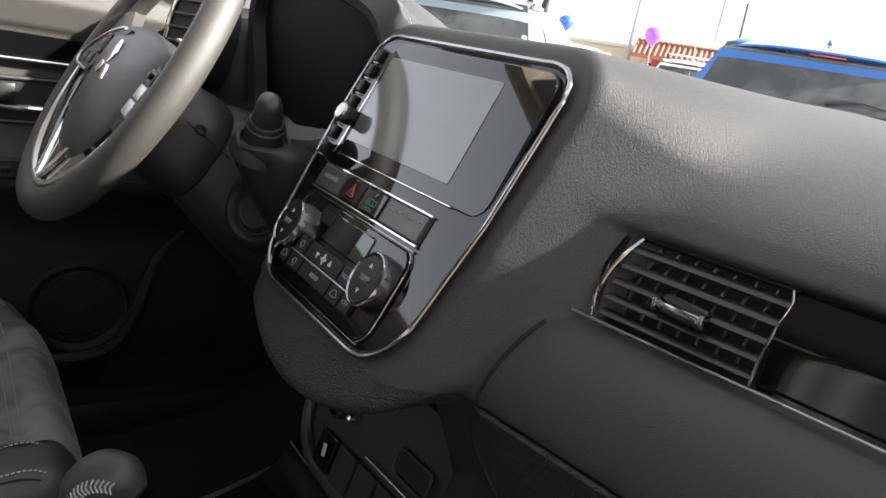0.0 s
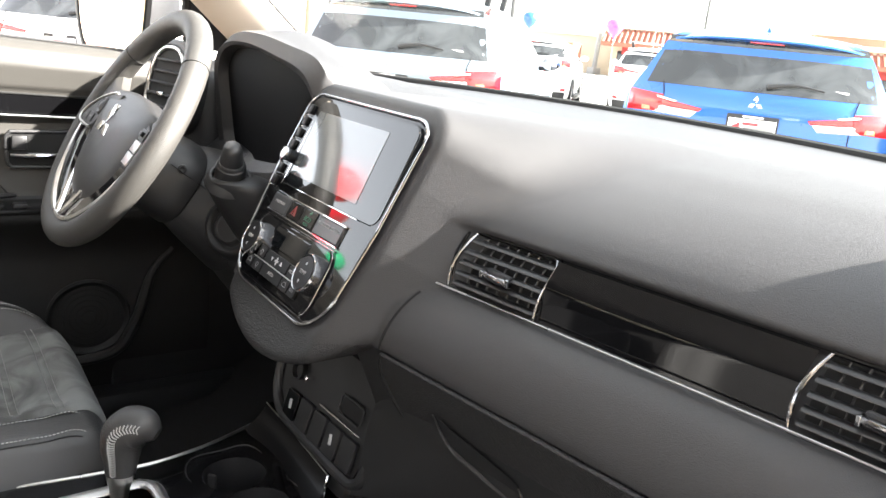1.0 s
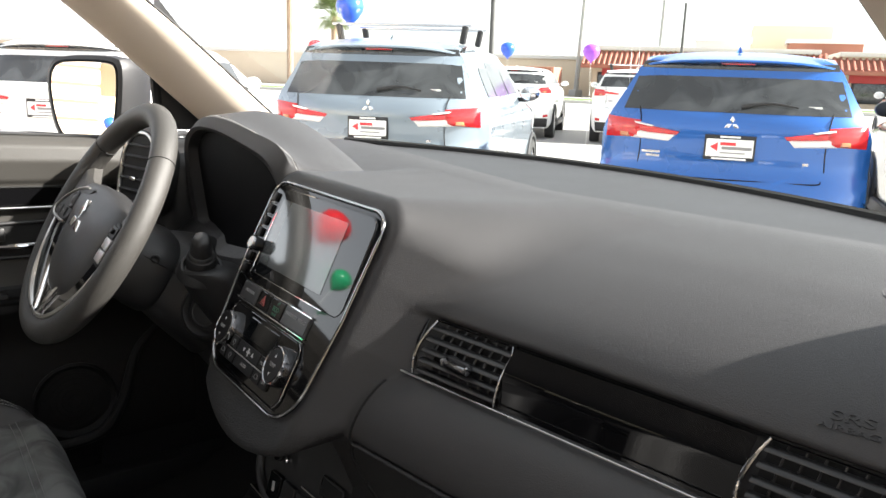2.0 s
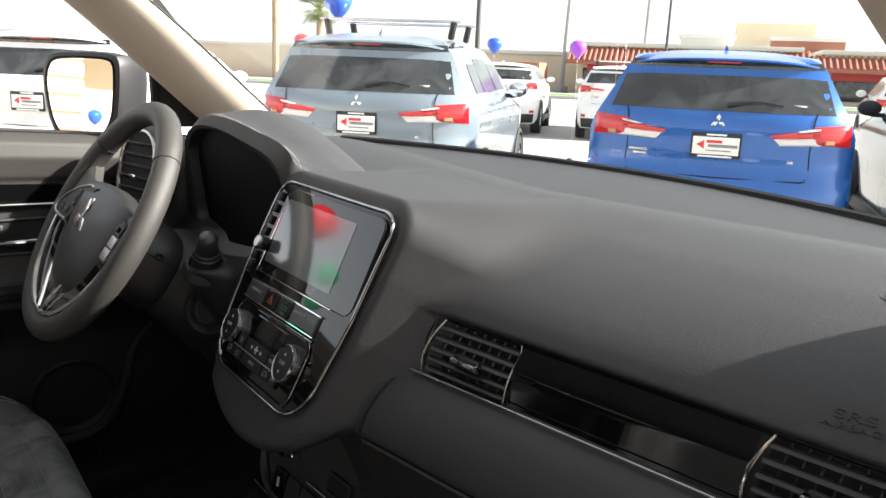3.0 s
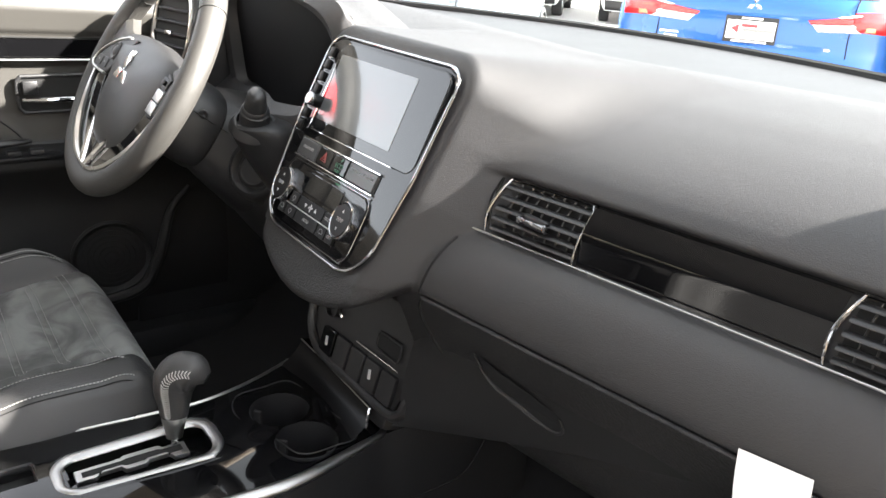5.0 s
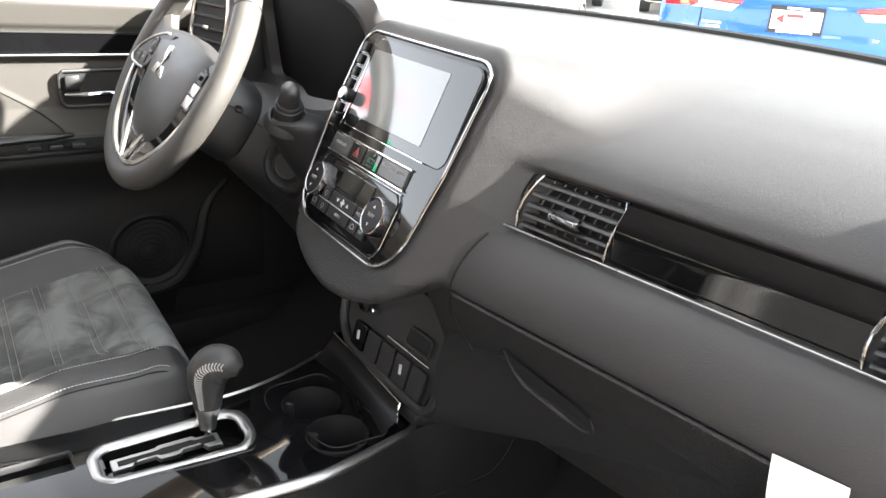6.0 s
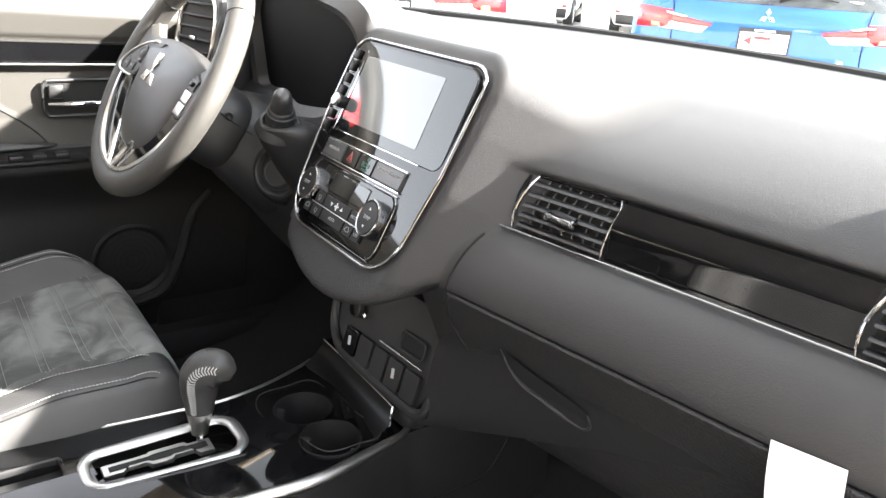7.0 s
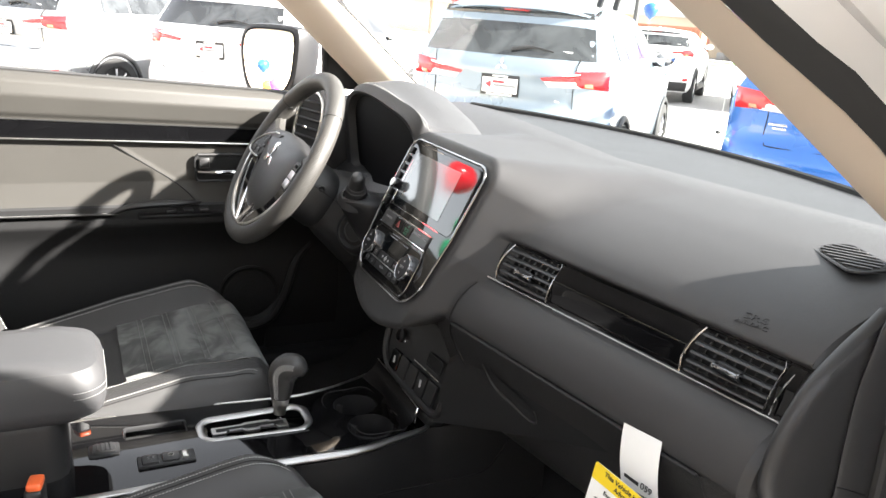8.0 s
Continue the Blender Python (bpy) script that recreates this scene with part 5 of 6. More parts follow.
def crease_step(y, z):
    """The panel stands proud behind a ridge that slants down to the front, and is hollowed ahead of it."""
    yc = float(np.interp(z, (0.905, 0.93, 0.965, 1.02, 1.058), (-0.212, -0.232, -0.272, -0.352, -0.405)))
    k = min(1.0, max(0.0, (y - yc) / 0.022))
    fade = min(1.0, max(0.0, (1.062 - z) / 0.02)) * min(1.0, max(0.0, (z - 0.895) / 0.02))
    bulge = 0.0002 * math.exp(-((y - yc) / 0.05) ** 2) if y < yc else 0.0002 * (1 - k) - 0.0012 * k * k * (3 - 2 * k) * min(1.0, max(0.0, (0.10 - y) / 0.2))
    return bulge * fade


P = []
for y in np.concatenate([np.linspace(-1.35, -0.52, 24), np.linspace(-0.51, -0.14, 150), np.linspace(-0.12, 0.16, 14)]):
    row = []
    for z in np.concatenate([np.linspace(0.45, 0.84, 12), np.linspace(0.85, 0.91, 12), np.linspace(0.914, 1.058, 60), np.linspace(1.06, 1.212, 34)]):
        k = (belt(y) - 1.197) * max(0, min(1, (z - 0.95) / 0.25))
        row.append((door_x(y, z) + crease_step(y, z), y, z + k))
    P.append(row)
P = np.array(P)
part("inner_panel", grid(P[:, 22:]), material("door_vinyl", (0.037, 0.0350, 0.0315), 0.48, bump=0.18, scale=520, kind="leather", vary=0.08), door, "dark grained door panel")
LOW_DOOR = material("lower_door_plastic", (0.0135, 0.0135, 0.0140), 0.55, bump=0.3, scale=600, vary=0.12, spec=0.3)
part("lower_panel", grid(P[:, :23]), LOW_DOOR, door, "black plastic lower door panel")


def on_door(y, z, out=0.0):
    k = (belt(y) - 1.197) * max(0, min(1, (z - 0.95) / 0.25))
    return (door_x(y, z) + out, y, z + k)


part("gloss_strip", grid([[on_door(y, z, 0.006 + 0.22 * (z - 1.085)) for z in np.linspace(1.066, 1.104, 6)] for y in np.linspace(-1.30, 0.10, 30)]), PIANO, door, "gloss black door strip")
part("strip_edge", tube([on_door(y, 1.064, 0.007) for y in np.linspace(-1.30, 0.10, 12)], 0.0024, sides=8), SATIN, door)
part("strip_edge", tube([on_door(y, 1.106, 0.004) for y in np.linspace(-1.30, 0.10, 12)], 0.0018, sides=8), VOID, door)
hm = plane_frame((-0.783, -0.150, 0.994), (0, 1, 0), (0, 0, 1))
# flat black plate on the panel, painting the shade of the cup
cupm = part("handle_cup", slab(round_rect(0.128, 0.064, 0.012, 5), 0.01, hm @ pose(0, 0, 0.002)), VOID, door, "door handle cup, its shade a flat black plate")
part("cup_rim", tube([tuple(hm @ Vector((u, v, 0.003))) for u, v in round_rect(0.130, 0.066, 0.013, 5)], 0.0035, closed=True, sides=8, n=70), DARK, cupm)
part("door_handle", tube([tuple(hm @ Vector((u, v, w))) for u, v, w in ((-0.058, -0.010, 0.004), (-0.02, -0.010, 0.012), (0.03, -0.010, 0.014), (0.06, -0.010, 0.010))], [0.004, 0.0055, 0.0055, 0.004], sides=10), CHROME, cupm, "chrome inner door handle")
part("lock_knob", box((0.026, 0.026, 0.010), m=hm @ pose(-0.044, 0.014, 0.010), bevel=0.004), SOFT, cupm)
# thin black bead that draws the shadow line of the crease
part("crease", tube([(door_x(yc, z) + 0.0004, yc, z + (belt(yc) - 1.197) * max(0, (z - 0.95) / 0.25)) for z, yc in ((1.056, -0.402), (1.02, -0.351), (0.965, -0.271), (0.93, -0.231), (0.908, -0.214))], 0.0016, sides=6, n=40), VOID, door)
part("armrest", grid([[(-0.775 + 0.055 * w, y, 0.885 + 0.012 * math.sin(1.6 * w) + 0.006 * k) for w in np.linspace(0, 1, 8)] for y, k in zip(np.linspace(-1.3, -0.40, 12), np.linspace(1, 0, 12))]), SOFT, door, "padded door armrest")
part("armrest_thread", stitches([(-0.735, y, 0.898) for y in np.linspace(-1.2, -0.42, 5)], 150, 0.0006), DIM_THREAD, door)
part("pull_grip", tube([(-0.752, -0.425, 0.884), (-0.742, -0.395, 0.902), (-0.738, -0.36, 0.912), (-0.742, -0.30, 0.915), (-0.752, -0.24, 0.913), (-0.770, -0.205, 0.910)], [0.004, 0.010, 0.012, 0.012, 0.010, 0.005], sides=12, n=50, flat=0.7), SOFT, door, "moulded pull grip")
part("switch_plate", box((0.050, 0.20, 0.012), (-0.752, -0.255, 0.886), 0.004), KEY_BLACK, door, "window switch plate")
for k in range(3):
    part("window_switch", box((0.020, 0.024, 0.010), (-0.748, -0.20 - 0.038 * k, 0.8955), 0.003), DARK, door)
part("outer_skin", grid([[(-0.90 + 0.05 * ((z - 0.8) / 0.4) ** 2, y, z) for z in np.linspace(0.40, belt(y) - 0.01, 8)] for y in np.linspace(-1.35, 0.45, 10)]), material("car_white", (0.78, 0.78, 0.77), 0.25, coat=1.0, vary=0.02), door)
part("sill_top", grid([[(x, y, belt(y) + 0.0155 - 0.1 * abs(x + 0.83)) for x in np.linspace(-0.90, -0.800, 5)] for y in np.linspace(-1.35, 0.45, 12)]), RUBBER, door)
part("mirror_sail", grid([[(-0.800 + 0.01 * k, 0.125 + 0.10 * k - 0.006, 1.195 + (0.27 - 0.13 * k) * f) for f in np.linspace(0, 1, 5)] for k in np.linspace(0, 2.0, 12)]), SOFT, door)
part("window_bar", tube([(-0.800, 0.118, 1.19), (-0.795, 0.113, 1.28), (-0.785, 0.105, 1.40)], 0.010, sides=8), RUBBER, door)

spk = plane_frame((-0.770, -0.085, 0.655), (0, 1, 0), (0, 0, 1))
speaker = part("speaker", lathe([(0.078, -0.01), (0.080, 0.004), (0.076, 0.009), (0.070, 0.006), (0.066, 0.001), (0.0005, 0.006)], m=spk, n=44), LOW_DOOR, door, "round speaker cover low on the door")
for k in range(5):
    part("speaker_ring", tube([tuple(spk @ Vector(((0.014 + 0.011 * k) * math.cos(q), (0.014 + 0.011 * k) * math.sin(q), 0.0058 - 0.0009 * k))) for q in np.linspace(0, 2 * math.pi, 20, endpoint=False)], 0.0012, closed=True, sides=5, n=40), VOID, speaker)
part("pocket_edge", tube([(-0.764, -0.26, 0.565), (-0.752, -0.06, 0.575), (-0.750, 0.00, 0.64), (-0.752, 0.035, 0.745), (-0.762, 0.08, 0.79)], [0.006, 0.011, 0.012, 0.011, 0.006], sides=10, n=50), LOW_DOOR, door, "moulded edge of the door pocket")

# ---------- wing mirror ----------
mirror = thing("wing_mirror", "black wing mirror with a clear glass on the driver door", "mirror", at=(-1.06, 0.035, 1.245))
mm = plane_frame((0, 0, 0), (0.84, 0.545, 0.0), (0.0, 0.06, 1.0))
mo = [(-0.098, 0.020), (-0.090, 0.062), (-0.062, 0.080), (0.02, 0.084), (0.085, 0.080), (0.098, 0.060), (0.096, 0.0), (0.086, -0.052), (0.056, -0.088), (0.0, -0.100), (-0.050, -0.094), (-0.082, -0.056)]
mo = [(u * 1.06, v * 1.06) for u, v in spline(mo, 56, True)]
shape = []
for s, w in ((0.90, 0.006), (0.97, 0.014), (1.06, 0.010), (1.10, -0.01), (1.06, -0.06), (0.85, -0.10), (0.4, -0.12)):
    shape.append([tuple(mm @ Vector((u * s, v * s, w))) for u, v in mo])
part("housing", caps(grid(np.array(shape), False, True)), DARK, mirror, "black mirror housing")
mirror_mat = material("mirror_silver", (0.86, 0.88, 0.88), 0.01, metal=1.0, vary=0.0, rvary=0)
part("glass", slab([(u * 0.91, v * 0.91) for u, v in mo], 0.003, mm @ pose(0, 0, 0.0135), 0.0008), mirror_mat, mirror, "mirror glass")
part("foot", tube([(0.06, 0.07, -0.085), (0.15, 0.10, -0.090), (0.24, 0.13, -0.090)], [0.035, 0.03, 0.035], sides=12, flat=0.6), SOFT, mirror)

# ---------- shell of the car ----------
BODY = material("pearl_body", (0.62, 0.61, 0.60), 0.22, coat=1.0, vary=0.03)


# passenger side front pillar: trim, seal and painted frame, from the windscreen edge outwards
Pe = [(0.672, 0.50, 1.095), (0.652, 0.309, 1.226), (0.632, -0.005, 1.425), (0.600, -0.30, 1.590)]
Pb = [(0.735, 0.42, 1.120), (0.712, 0.208, 1.304), (0.702, -0.022, 1.430), (0.674, -0.33, 1.620)]
Pc = [(0.765, 0.36, 1.18), (0.745, 0.141, 1.357), (0.740, -0.007, 1.431), (0.70, -0.33, 1.635)]
Pd = [(0.860, 0.42, 1.13), (0.835, 0.20, 1.335), (0.815, 0.02, 1.450), (0.76, -0.33, 1.675)]
Pf = [(0.760, 0.62, 1.12), (0.740, 0.42, 1.255), (0.720, 0.10, 1.460), (0.690, -0.28, 1.660)]


def skin(curves, n=16, sub=3):
    C = [spline(c, n) for c in curves]
    rows = []
    for a, b in zip(C[:-1], C[1:]):
        for k in range(sub):
            rows.append(a + (b - a) * k / sub)
    rows.append(C[-1])
    return grid(np.array(rows))


def off(curve, d):
    return [tuple(np.array(p) + np.array(d)) for p in curve]


PASSENGER = (Pe, Pb)
DRIVER = ([(0.672, 0.47, 1.10), (0.655, 0.308, 1.229), (0.640, 0.062, 1.436), (0.600, -0.21, 1.610)],
          [(0.760, 0.33, 1.09), (0.740, 0.178, 1.222), (0.740, -0.050, 1.425), (0.700, -0.31, 1.620)])
for sx in (1, -1):
    Pe, Pb = PASSENGER if sx > 0 else DRIVER
    fl = lambda c: [(sx * x, y, z) for x, y, z in c]
    nm = "front_pillar"
    pil = thing(nm, "front windscreen pillar with beige trim and black seal", "pillar", kind="structure", group="windscreen pillars")
    # rounded trim: half an oval between the two edges, swelling into the cabin
    ea, eb = spline(Pe, 18), spline(Pb, 18)
    swell = np.array((0.20, -0.95, -0.10)) * 0.008 if sx > 0 else np.array((-0.85, -0.50, -0.05)) * 0.036
    rows = []
    for ph in np.linspace(0, math.pi, 15):
        f = 0.5 - 0.5 * math.cos(ph)
        rows.append([(sx * p[0], p[1], p[2]) for p in eb + (ea - eb) * f + swell * math.sin(ph)])
    part("pillar_trim", grid(rows), BEIGE, pil, "beige pillar trim")
    if sx > 0:
        part("door_seal", skin([fl(Pb), fl(off(Pb, (0.012, -0.012, 0.0))), fl(off(Pc, (-0.006, -0.010, 0.0))), fl(Pc)]), RUBBER, pil, "black rubber door seal")
        part("painted_frame", skin([fl(Pc), fl([tuple((np.array(a) * 0.6 + np.array(b) * 0.4) + (0.0, 0.012, 0.0)) for a, b in zip(Pc, Pd)]), fl([tuple((np.array(a) * 0.4 + np.array(b) * 0.6) + (0, -0.006, 0.0)) for a, b in zip(Pc, Pd)]), fl(Pd)]), BODY, pil, "painted door frame")
        part("outer_frame", skin([fl(Pd), fl(Pf), fl(off(Pe, (0.01, 0.05, 0.01)))]), BODY, pil)
    else:
        part("outer_frame", skin([fl(Pb), fl(Pd), fl(off(Pf, (0, -0.13, 0))), fl(off(Pe, (0.012, -0.004, 0.0)))]), BODY, pil)
    part("screen_bead", tube(fl(off(Pe, (0.002, 0.004, 0.000))), 0.0030, sides=6, n=30), RUBBER, pil)

# windscreen
P = []
for x in np.linspace(-0.70, 0.70, 15):
    k = abs(x) / 0.70
    lo = np.array((x * 1.02, screen_base(x) + 0.01, 1.160))
    hi = np.array((x * 0.88, -0.245 - 0.06 * k * k, 1.635 - 0.025 * k * k))
    P.append([tuple(lo + (hi - lo) * s + np.array((0, 0.0, 0.035 * math.sin(math.pi * s)))) for s in np.linspace(0, 1, 9)])
ws = tagged(part("windscreen", grid(P), GLASS), "clear curved windscreen", "window", kind="structure")
ws.visible_shadow = False
# roof, header, rear shell, far side
P = [[(x, y, 1.655 - 0.05 * (abs(x) / 0.66) ** 3 - 0.02 * ((y + 1.3) / 1.1) ** 2) for y in np.linspace(-0.27 - 0.05 * (x / 0.6) ** 2, -2.6, 14)] for x in np.linspace(-0.66, 0.66, 16)]
roof = thing("roof", "beige roof lining under a painted roof", "roof", kind="structure")
part("roof_lining", grid(P), material("roof_cloth", (0.52, 0.50, 0.47), 0.9, bump=0.3, scale=700, vary=0.05), roof)
part("roof_skin", grid(np.array(P) * np.array((1.06, 1.0, 1.0)) + np.array((0, 0, 0.035))), BODY, roof)
part("roof_edge", grid([[(sx_ * 0.0 + x, -0.27 - 0.05 * (x / 0.6) ** 2, 1.60 + 0.09 * k) for k in np.linspace(0, 1, 3)] for sx_, x in ((1, v) for v in np.linspace(-0.68, 0.68, 12))]), BEIGE, roof)
for sx in (1, -1):
    bp = thing("side_pillar", "dark centre pillar behind the front door", "pillar", kind="structure", group="side pillars")
    part("pillar_cover", box((0.07, 0.13, 1.22), m=pose(sx * 0.70, -1.02, 1.03, 0, -sx * 6.5, 0), bevel=0.02), SOFT, bp)
    part("sill", box((0.12, 2.8, 0.14), (sx * 0.80, -0.9, 0.42), 0.03), DARK, bp)
    part("rear_side", box((0.08, 1.6, 0.78), (sx * 0.80, -1.90, 0.82), 0.03), DARK, bp)
    part("rear_rail", box((0.08, 2.35, 0.08), (sx * 0.66, -1.45, 1.62), 0.03), BEIGE, bp)
PRIVACY = glass("privacy_glass", (0.85, 0.95, 0.90), dark=0.82)
for sx in (1, -1):
    pane = tagged(part("rear_side_window", grid([[(sx * (0.79 - 0.13 * k), y, 1.20 + 0.40 * k) for k in np.linspace(0, 1, 4)] for y in np.linspace(-1.08, -2.62, 5)]), PRIVACY), "dark tinted rear side window", "window", kind="structure", group="rear side windows")
pane = tagged(part("rear_window", grid([[(x, -2.66 + 0.10 * k, 1.24 + 0.38 * k) for k in np.linspace(0, 1, 4)] for x in np.linspace(-0.68, 0.68, 5)]), PRIVACY), "dark tinted tailgate window", "window", kind="structure")
tail = tagged(part("tailgate", box((1.5, 0.10, 0.85), (0, -2.65, 0.83), 0.03), DARK), "dark inner tailgate behind the rear seats", "tailgate", kind="structure")
rear = tagged(part("rear_bench", box((1.25, 0.28, 0.75), (0, -1.95, 0.85), 0.08, 4), LEATHER), "black leather rear bench backrest", "seat")
floor = tagged(part("floor", box((1.62, 2.7, 0.04), (0, -1.0, 0.40), 0.01), CARPET), "black carpeted cabin floor", "floor", kind="structure")
fire = tagged(part("bulkhead", box((1.6, 0.05, 0.80), (0, 0.56, 0.74), 0.01), CARPET), "black carpeted front bulkhead", "bulkhead", kind="structure")
part("toe_board", grid([[(x, y, z) for y, z in ((0.0, 0.423), (0.15, 0.45), (0.35, 0.56), (0.52, 0.80))] for x in (-0.8, 0.8)]), CARPET, fire)
part("kick_panel", box((0.04, 0.60, 0.50), (-0.80, 0.26, 0.66), 0.01), DARK, fire)
part("kick_panel", box((0.04, 0.36, 0.50), (0.78, 0.40, 0.66), 0.01), DARK, fire)

# open passenger door, swung out beside the dash
door2 = thing("door_2", "open passenger door swung out at its hinge", "door", kind="structure", at=(0.90, 0.40, 0), rz=-22)
part("lower_panel", box((1.05, 0.12, 0.80), (0.56, 0, 0.78), 0.04, 3), BODY, door2)
part("inner_trim", box((0.98, 0.05, 0.70), (0.56, -0.07, 0.80), 0.03, 3), SOFT, door2)
# sail and wing mirror are unseen, added to keep the sun off the end panel
part("sail", slab([(-0.02, 1.12), (0.30, 1.16), (0.30, 1.37), (0.22, 1.33), (0.06, 1.21), (-0.02, 1.16)], 0.04, plane_frame((0, 0.02, 0), (1, 0, 0), (0, 0, 1)) , 0.004), SOFT, door2, "black corner sail")
MIRROR_M = pose(0.060, 0.13, 1.262)
part("mirror_housing", caps(grid(np.array([[tuple(MIRROR_M @ Vector((u, w, v))) for u, v in ellipse(0.125 * k, 0.088 * k, 36, 3.2)] for w, k in ((-0.065, 0.90), (-0.058, 0.98), (-0.03, 1.0), (0.02, 0.92), (0.055, 0.70), (0.072, 0.36))]), False, True)), DARK, door2, "black wing mirror housing, unseen, set to shade the end panel")
part("mirror_foot", tube([(0.06, 0.02, 1.17), (0.06, 0.07, 1.18), (0.06, 0.11, 1.20)], 0.028, sides=10), DARK, door2)
part("window_frame", tube([(0.06, 0, 1.17), (0.30, 0, 1.38), (0.62, 0, 1.55), (0.95, 0, 1.60), (1.05, 0, 1.17)], 0.03, sides=8, n=40), DARK, door2)


# ---------- parked cars ----------
TYRE = material("tyre", (0.02, 0.02, 0.02), 0.8, bump=0.4, scale=80)
ALLOY = material("alloy", (0.6, 0.6, 0.62), 0.25, metal=1.0, vary=0.05)
TINT = material("tinted_glass", (0.035, 0.038, 0.040), 0.12, spec=0.8, vary=0.5, vscale=3, cloud=0.2)
LAMP_RED = material("lamp_red", (0.55, 0.012, 0.015), 0.12, coat=1.0, vary=0.25, vscale=25)
LAMP_CLEAR = material("lamp_clear", (0.75, 0.72, 0.70), 0.15, coat=1.0, vary=0.1, vscale=60, bump=0.5, scale=160)
LAMP_AMBER = material("lamp_amber", (0.55, 0.22, 0.10), 0.15, coat=1.0, vary=0.1)
PLATE_RED = material("plate_red", (0.7, 0.04, 0.05), 0.5, vary=0.03)

RING = [(0.79, 0.25), (0.86, 0.36), (0.88, 0.55), (0.885, 0.80), (0.885, 1.00), (0.868, 1.10), (0.815, 1.21), (0.765, 1.30), (0.70, 1.43), (0.645, 1.52), (0.54, 1.585), (0.30, 1.622), (0.0, 1.632)]
REAR = [(0.20, 0.20), (0.32, 0.07), (0.52, 0.005), (0.70, 0.0), (0.77, 0.035), (0.82, 0.085), (0.98, 0.080), (1.09, 0.060), (1.17, 0.085), (1.23, 0.125), (1.34, 0.215), (1.48, 0.32), (1.51, 0.31), (1.55, 0.34), (1.59, 0.46), (1.64, 0.80)]


def rear_y(x, z):
    zz, yy = zip(*REAR)
    return float(np.interp(z, zz, yy)) + 0.24 * (min(abs(x), 0.93) / 0.9) ** 4


def half_width(z):
    zs, xs = [p[1] for p in RING], [p[0] for p in RING]
    return float(np.interp(z, zs, xs))


def parked_car(label, paint, at, heading, rack=False, mirrors=None, lift=-0.10, tall=1.0):
    """A small sport utility car seen from behind, origin on the ground under its tail."""
    c = thing("car", label, "car", group="parked cars", at=(at[0], at[1], lift), rz=heading)
    half = spline(RING, 30)
    ring = [(-x, z) for x, z in half] + [(x, z) for x, z in half[::-1][1:]]
    n = len(ring)

    def roof(y):
        return float(np.interp(y, (0, 2.35, 3.25, 3.5, 4.1, 4.32), (1.64, 1.62, 1.08, 1.02, 0.90, 0.72)))

    rows = []
    for k, y in enumerate(np.concatenate([[0.0], np.linspace(0.06, 1, 18)])):
        row = []
        for x, z in ring:
            y0 = rear_y(x, z)
            yy = y0 + (4.32 - y0) * y
            r = roof(yy)
            zz = z if z < r - 0.06 else r - 0.06 * math.exp(-(z - r + 0.06) / 0.06)
            f = 1 - 0.10 * max(0, (yy - 3.2) / 1.1) ** 2
            if z > 1.1:
                f *= 1 - 0.02 * yy / 2
            row.append((x * f, yy, zz))
        rows.append(row)
    bm = grid(rows)
    # tail: rows between matching points of both sides
    tail_rows = []
    for k in range(len(half)):
        x, z = half[k]
        tail_rows.append([(x * s, rear_y(x * s, z), z) for s in np.linspace(-1, 1, 33)])
    grid(tail_rows, bm=bm)
    bmesh.ops.remove_doubles(bm, verts=bm.verts, dist=0.0015)
    body = part("body", bm, paint, c, angle=50)

    def patch(name, quad, mat, out=0.006, nu=12, nv=8, parent=c, lab=""):
        """A piece lying on the tail, from four corners (x, z): left top, right top, right bottom, left bottom."""
        a, b, cc, d = [np.array(q, float) for q in quad]
        P = []
        for u in np.linspace(0, 1, nu):
            row = []
            for v in np.linspace(0, 1, nv):
                x, z = (a * (1 - u) + b * u) * (1 - v) + (d * (1 - u) + cc * u) * v
                edge = min(u, 1 - u) * 8 if nu > 3 else 1
                edge2 = min(v, 1 - v) * 6
                o = out * (0.25 + 0.75 * min(1, edge, edge2))
                row.append((x, rear_y(x, z) - o, z))
            P.append(row)
        return part(name, grid(P), mat, parent, lab)

    patch("rear_window", [(-0.630, 1.550), (0.630, 1.550), (0.735, 1.215), (-0.735, 1.215)], TINT, 0.004, 20, 12, c, "dark tinted rear window")
    # spoiler
    P = []
    for x in np.linspace(-0.63, 0.63, 24):
        b = 0.10 * (abs(x) / 0.63) ** 3
        P.append([(x, 0.60 + b, 1.612 - 0.25 * b), (x, 0.40 + b, 1.590 - 0.3 * b), (x, 0.282 + b, 1.564 - 0.4 * b), (x, 0.276 + b, 1.552 - 0.4 * b), (x, 0.32 + b, 1.540 - 0.4 * b), (x, 0.46 + b, 1.530 - 0.4 * b)])
    part("spoiler", caps(grid(P)), paint, c, "roof spoiler")
    part("high_lamp", box((0.22, 0.02, 0.015), (0, 0.335, 1.538), 0.004), LAMP_RED, c)
    for sx in (-1, 1):
        q = lambda pts: [(sx * x, z) for x, z in (pts if sx > 0 else [pts[1], pts[0], pts[3], pts[2]])]
        lamp = patch("tail_lamp", q([(0.60, 1.140), (0.845, 1.160), (0.850, 1.010), (0.60, 1.025)]), LAMP_RED, 0.022, 10, 8, c, "red and clear tail lamp")
        patch("lamp_tongue", q([(0.33, 1.075), (0.60, 1.115), (0.60, 1.060), (0.35, 1.052)]), LAMP_RED, 0.014, 10, 5, lamp)
        patch("lamp_clear_part", q([(0.36, 1.052), (0.66, 1.072), (0.66, 1.018), (0.40, 1.008)]), LAMP_CLEAR, 0.016, 10, 6, lamp, "clear ribbed lens")
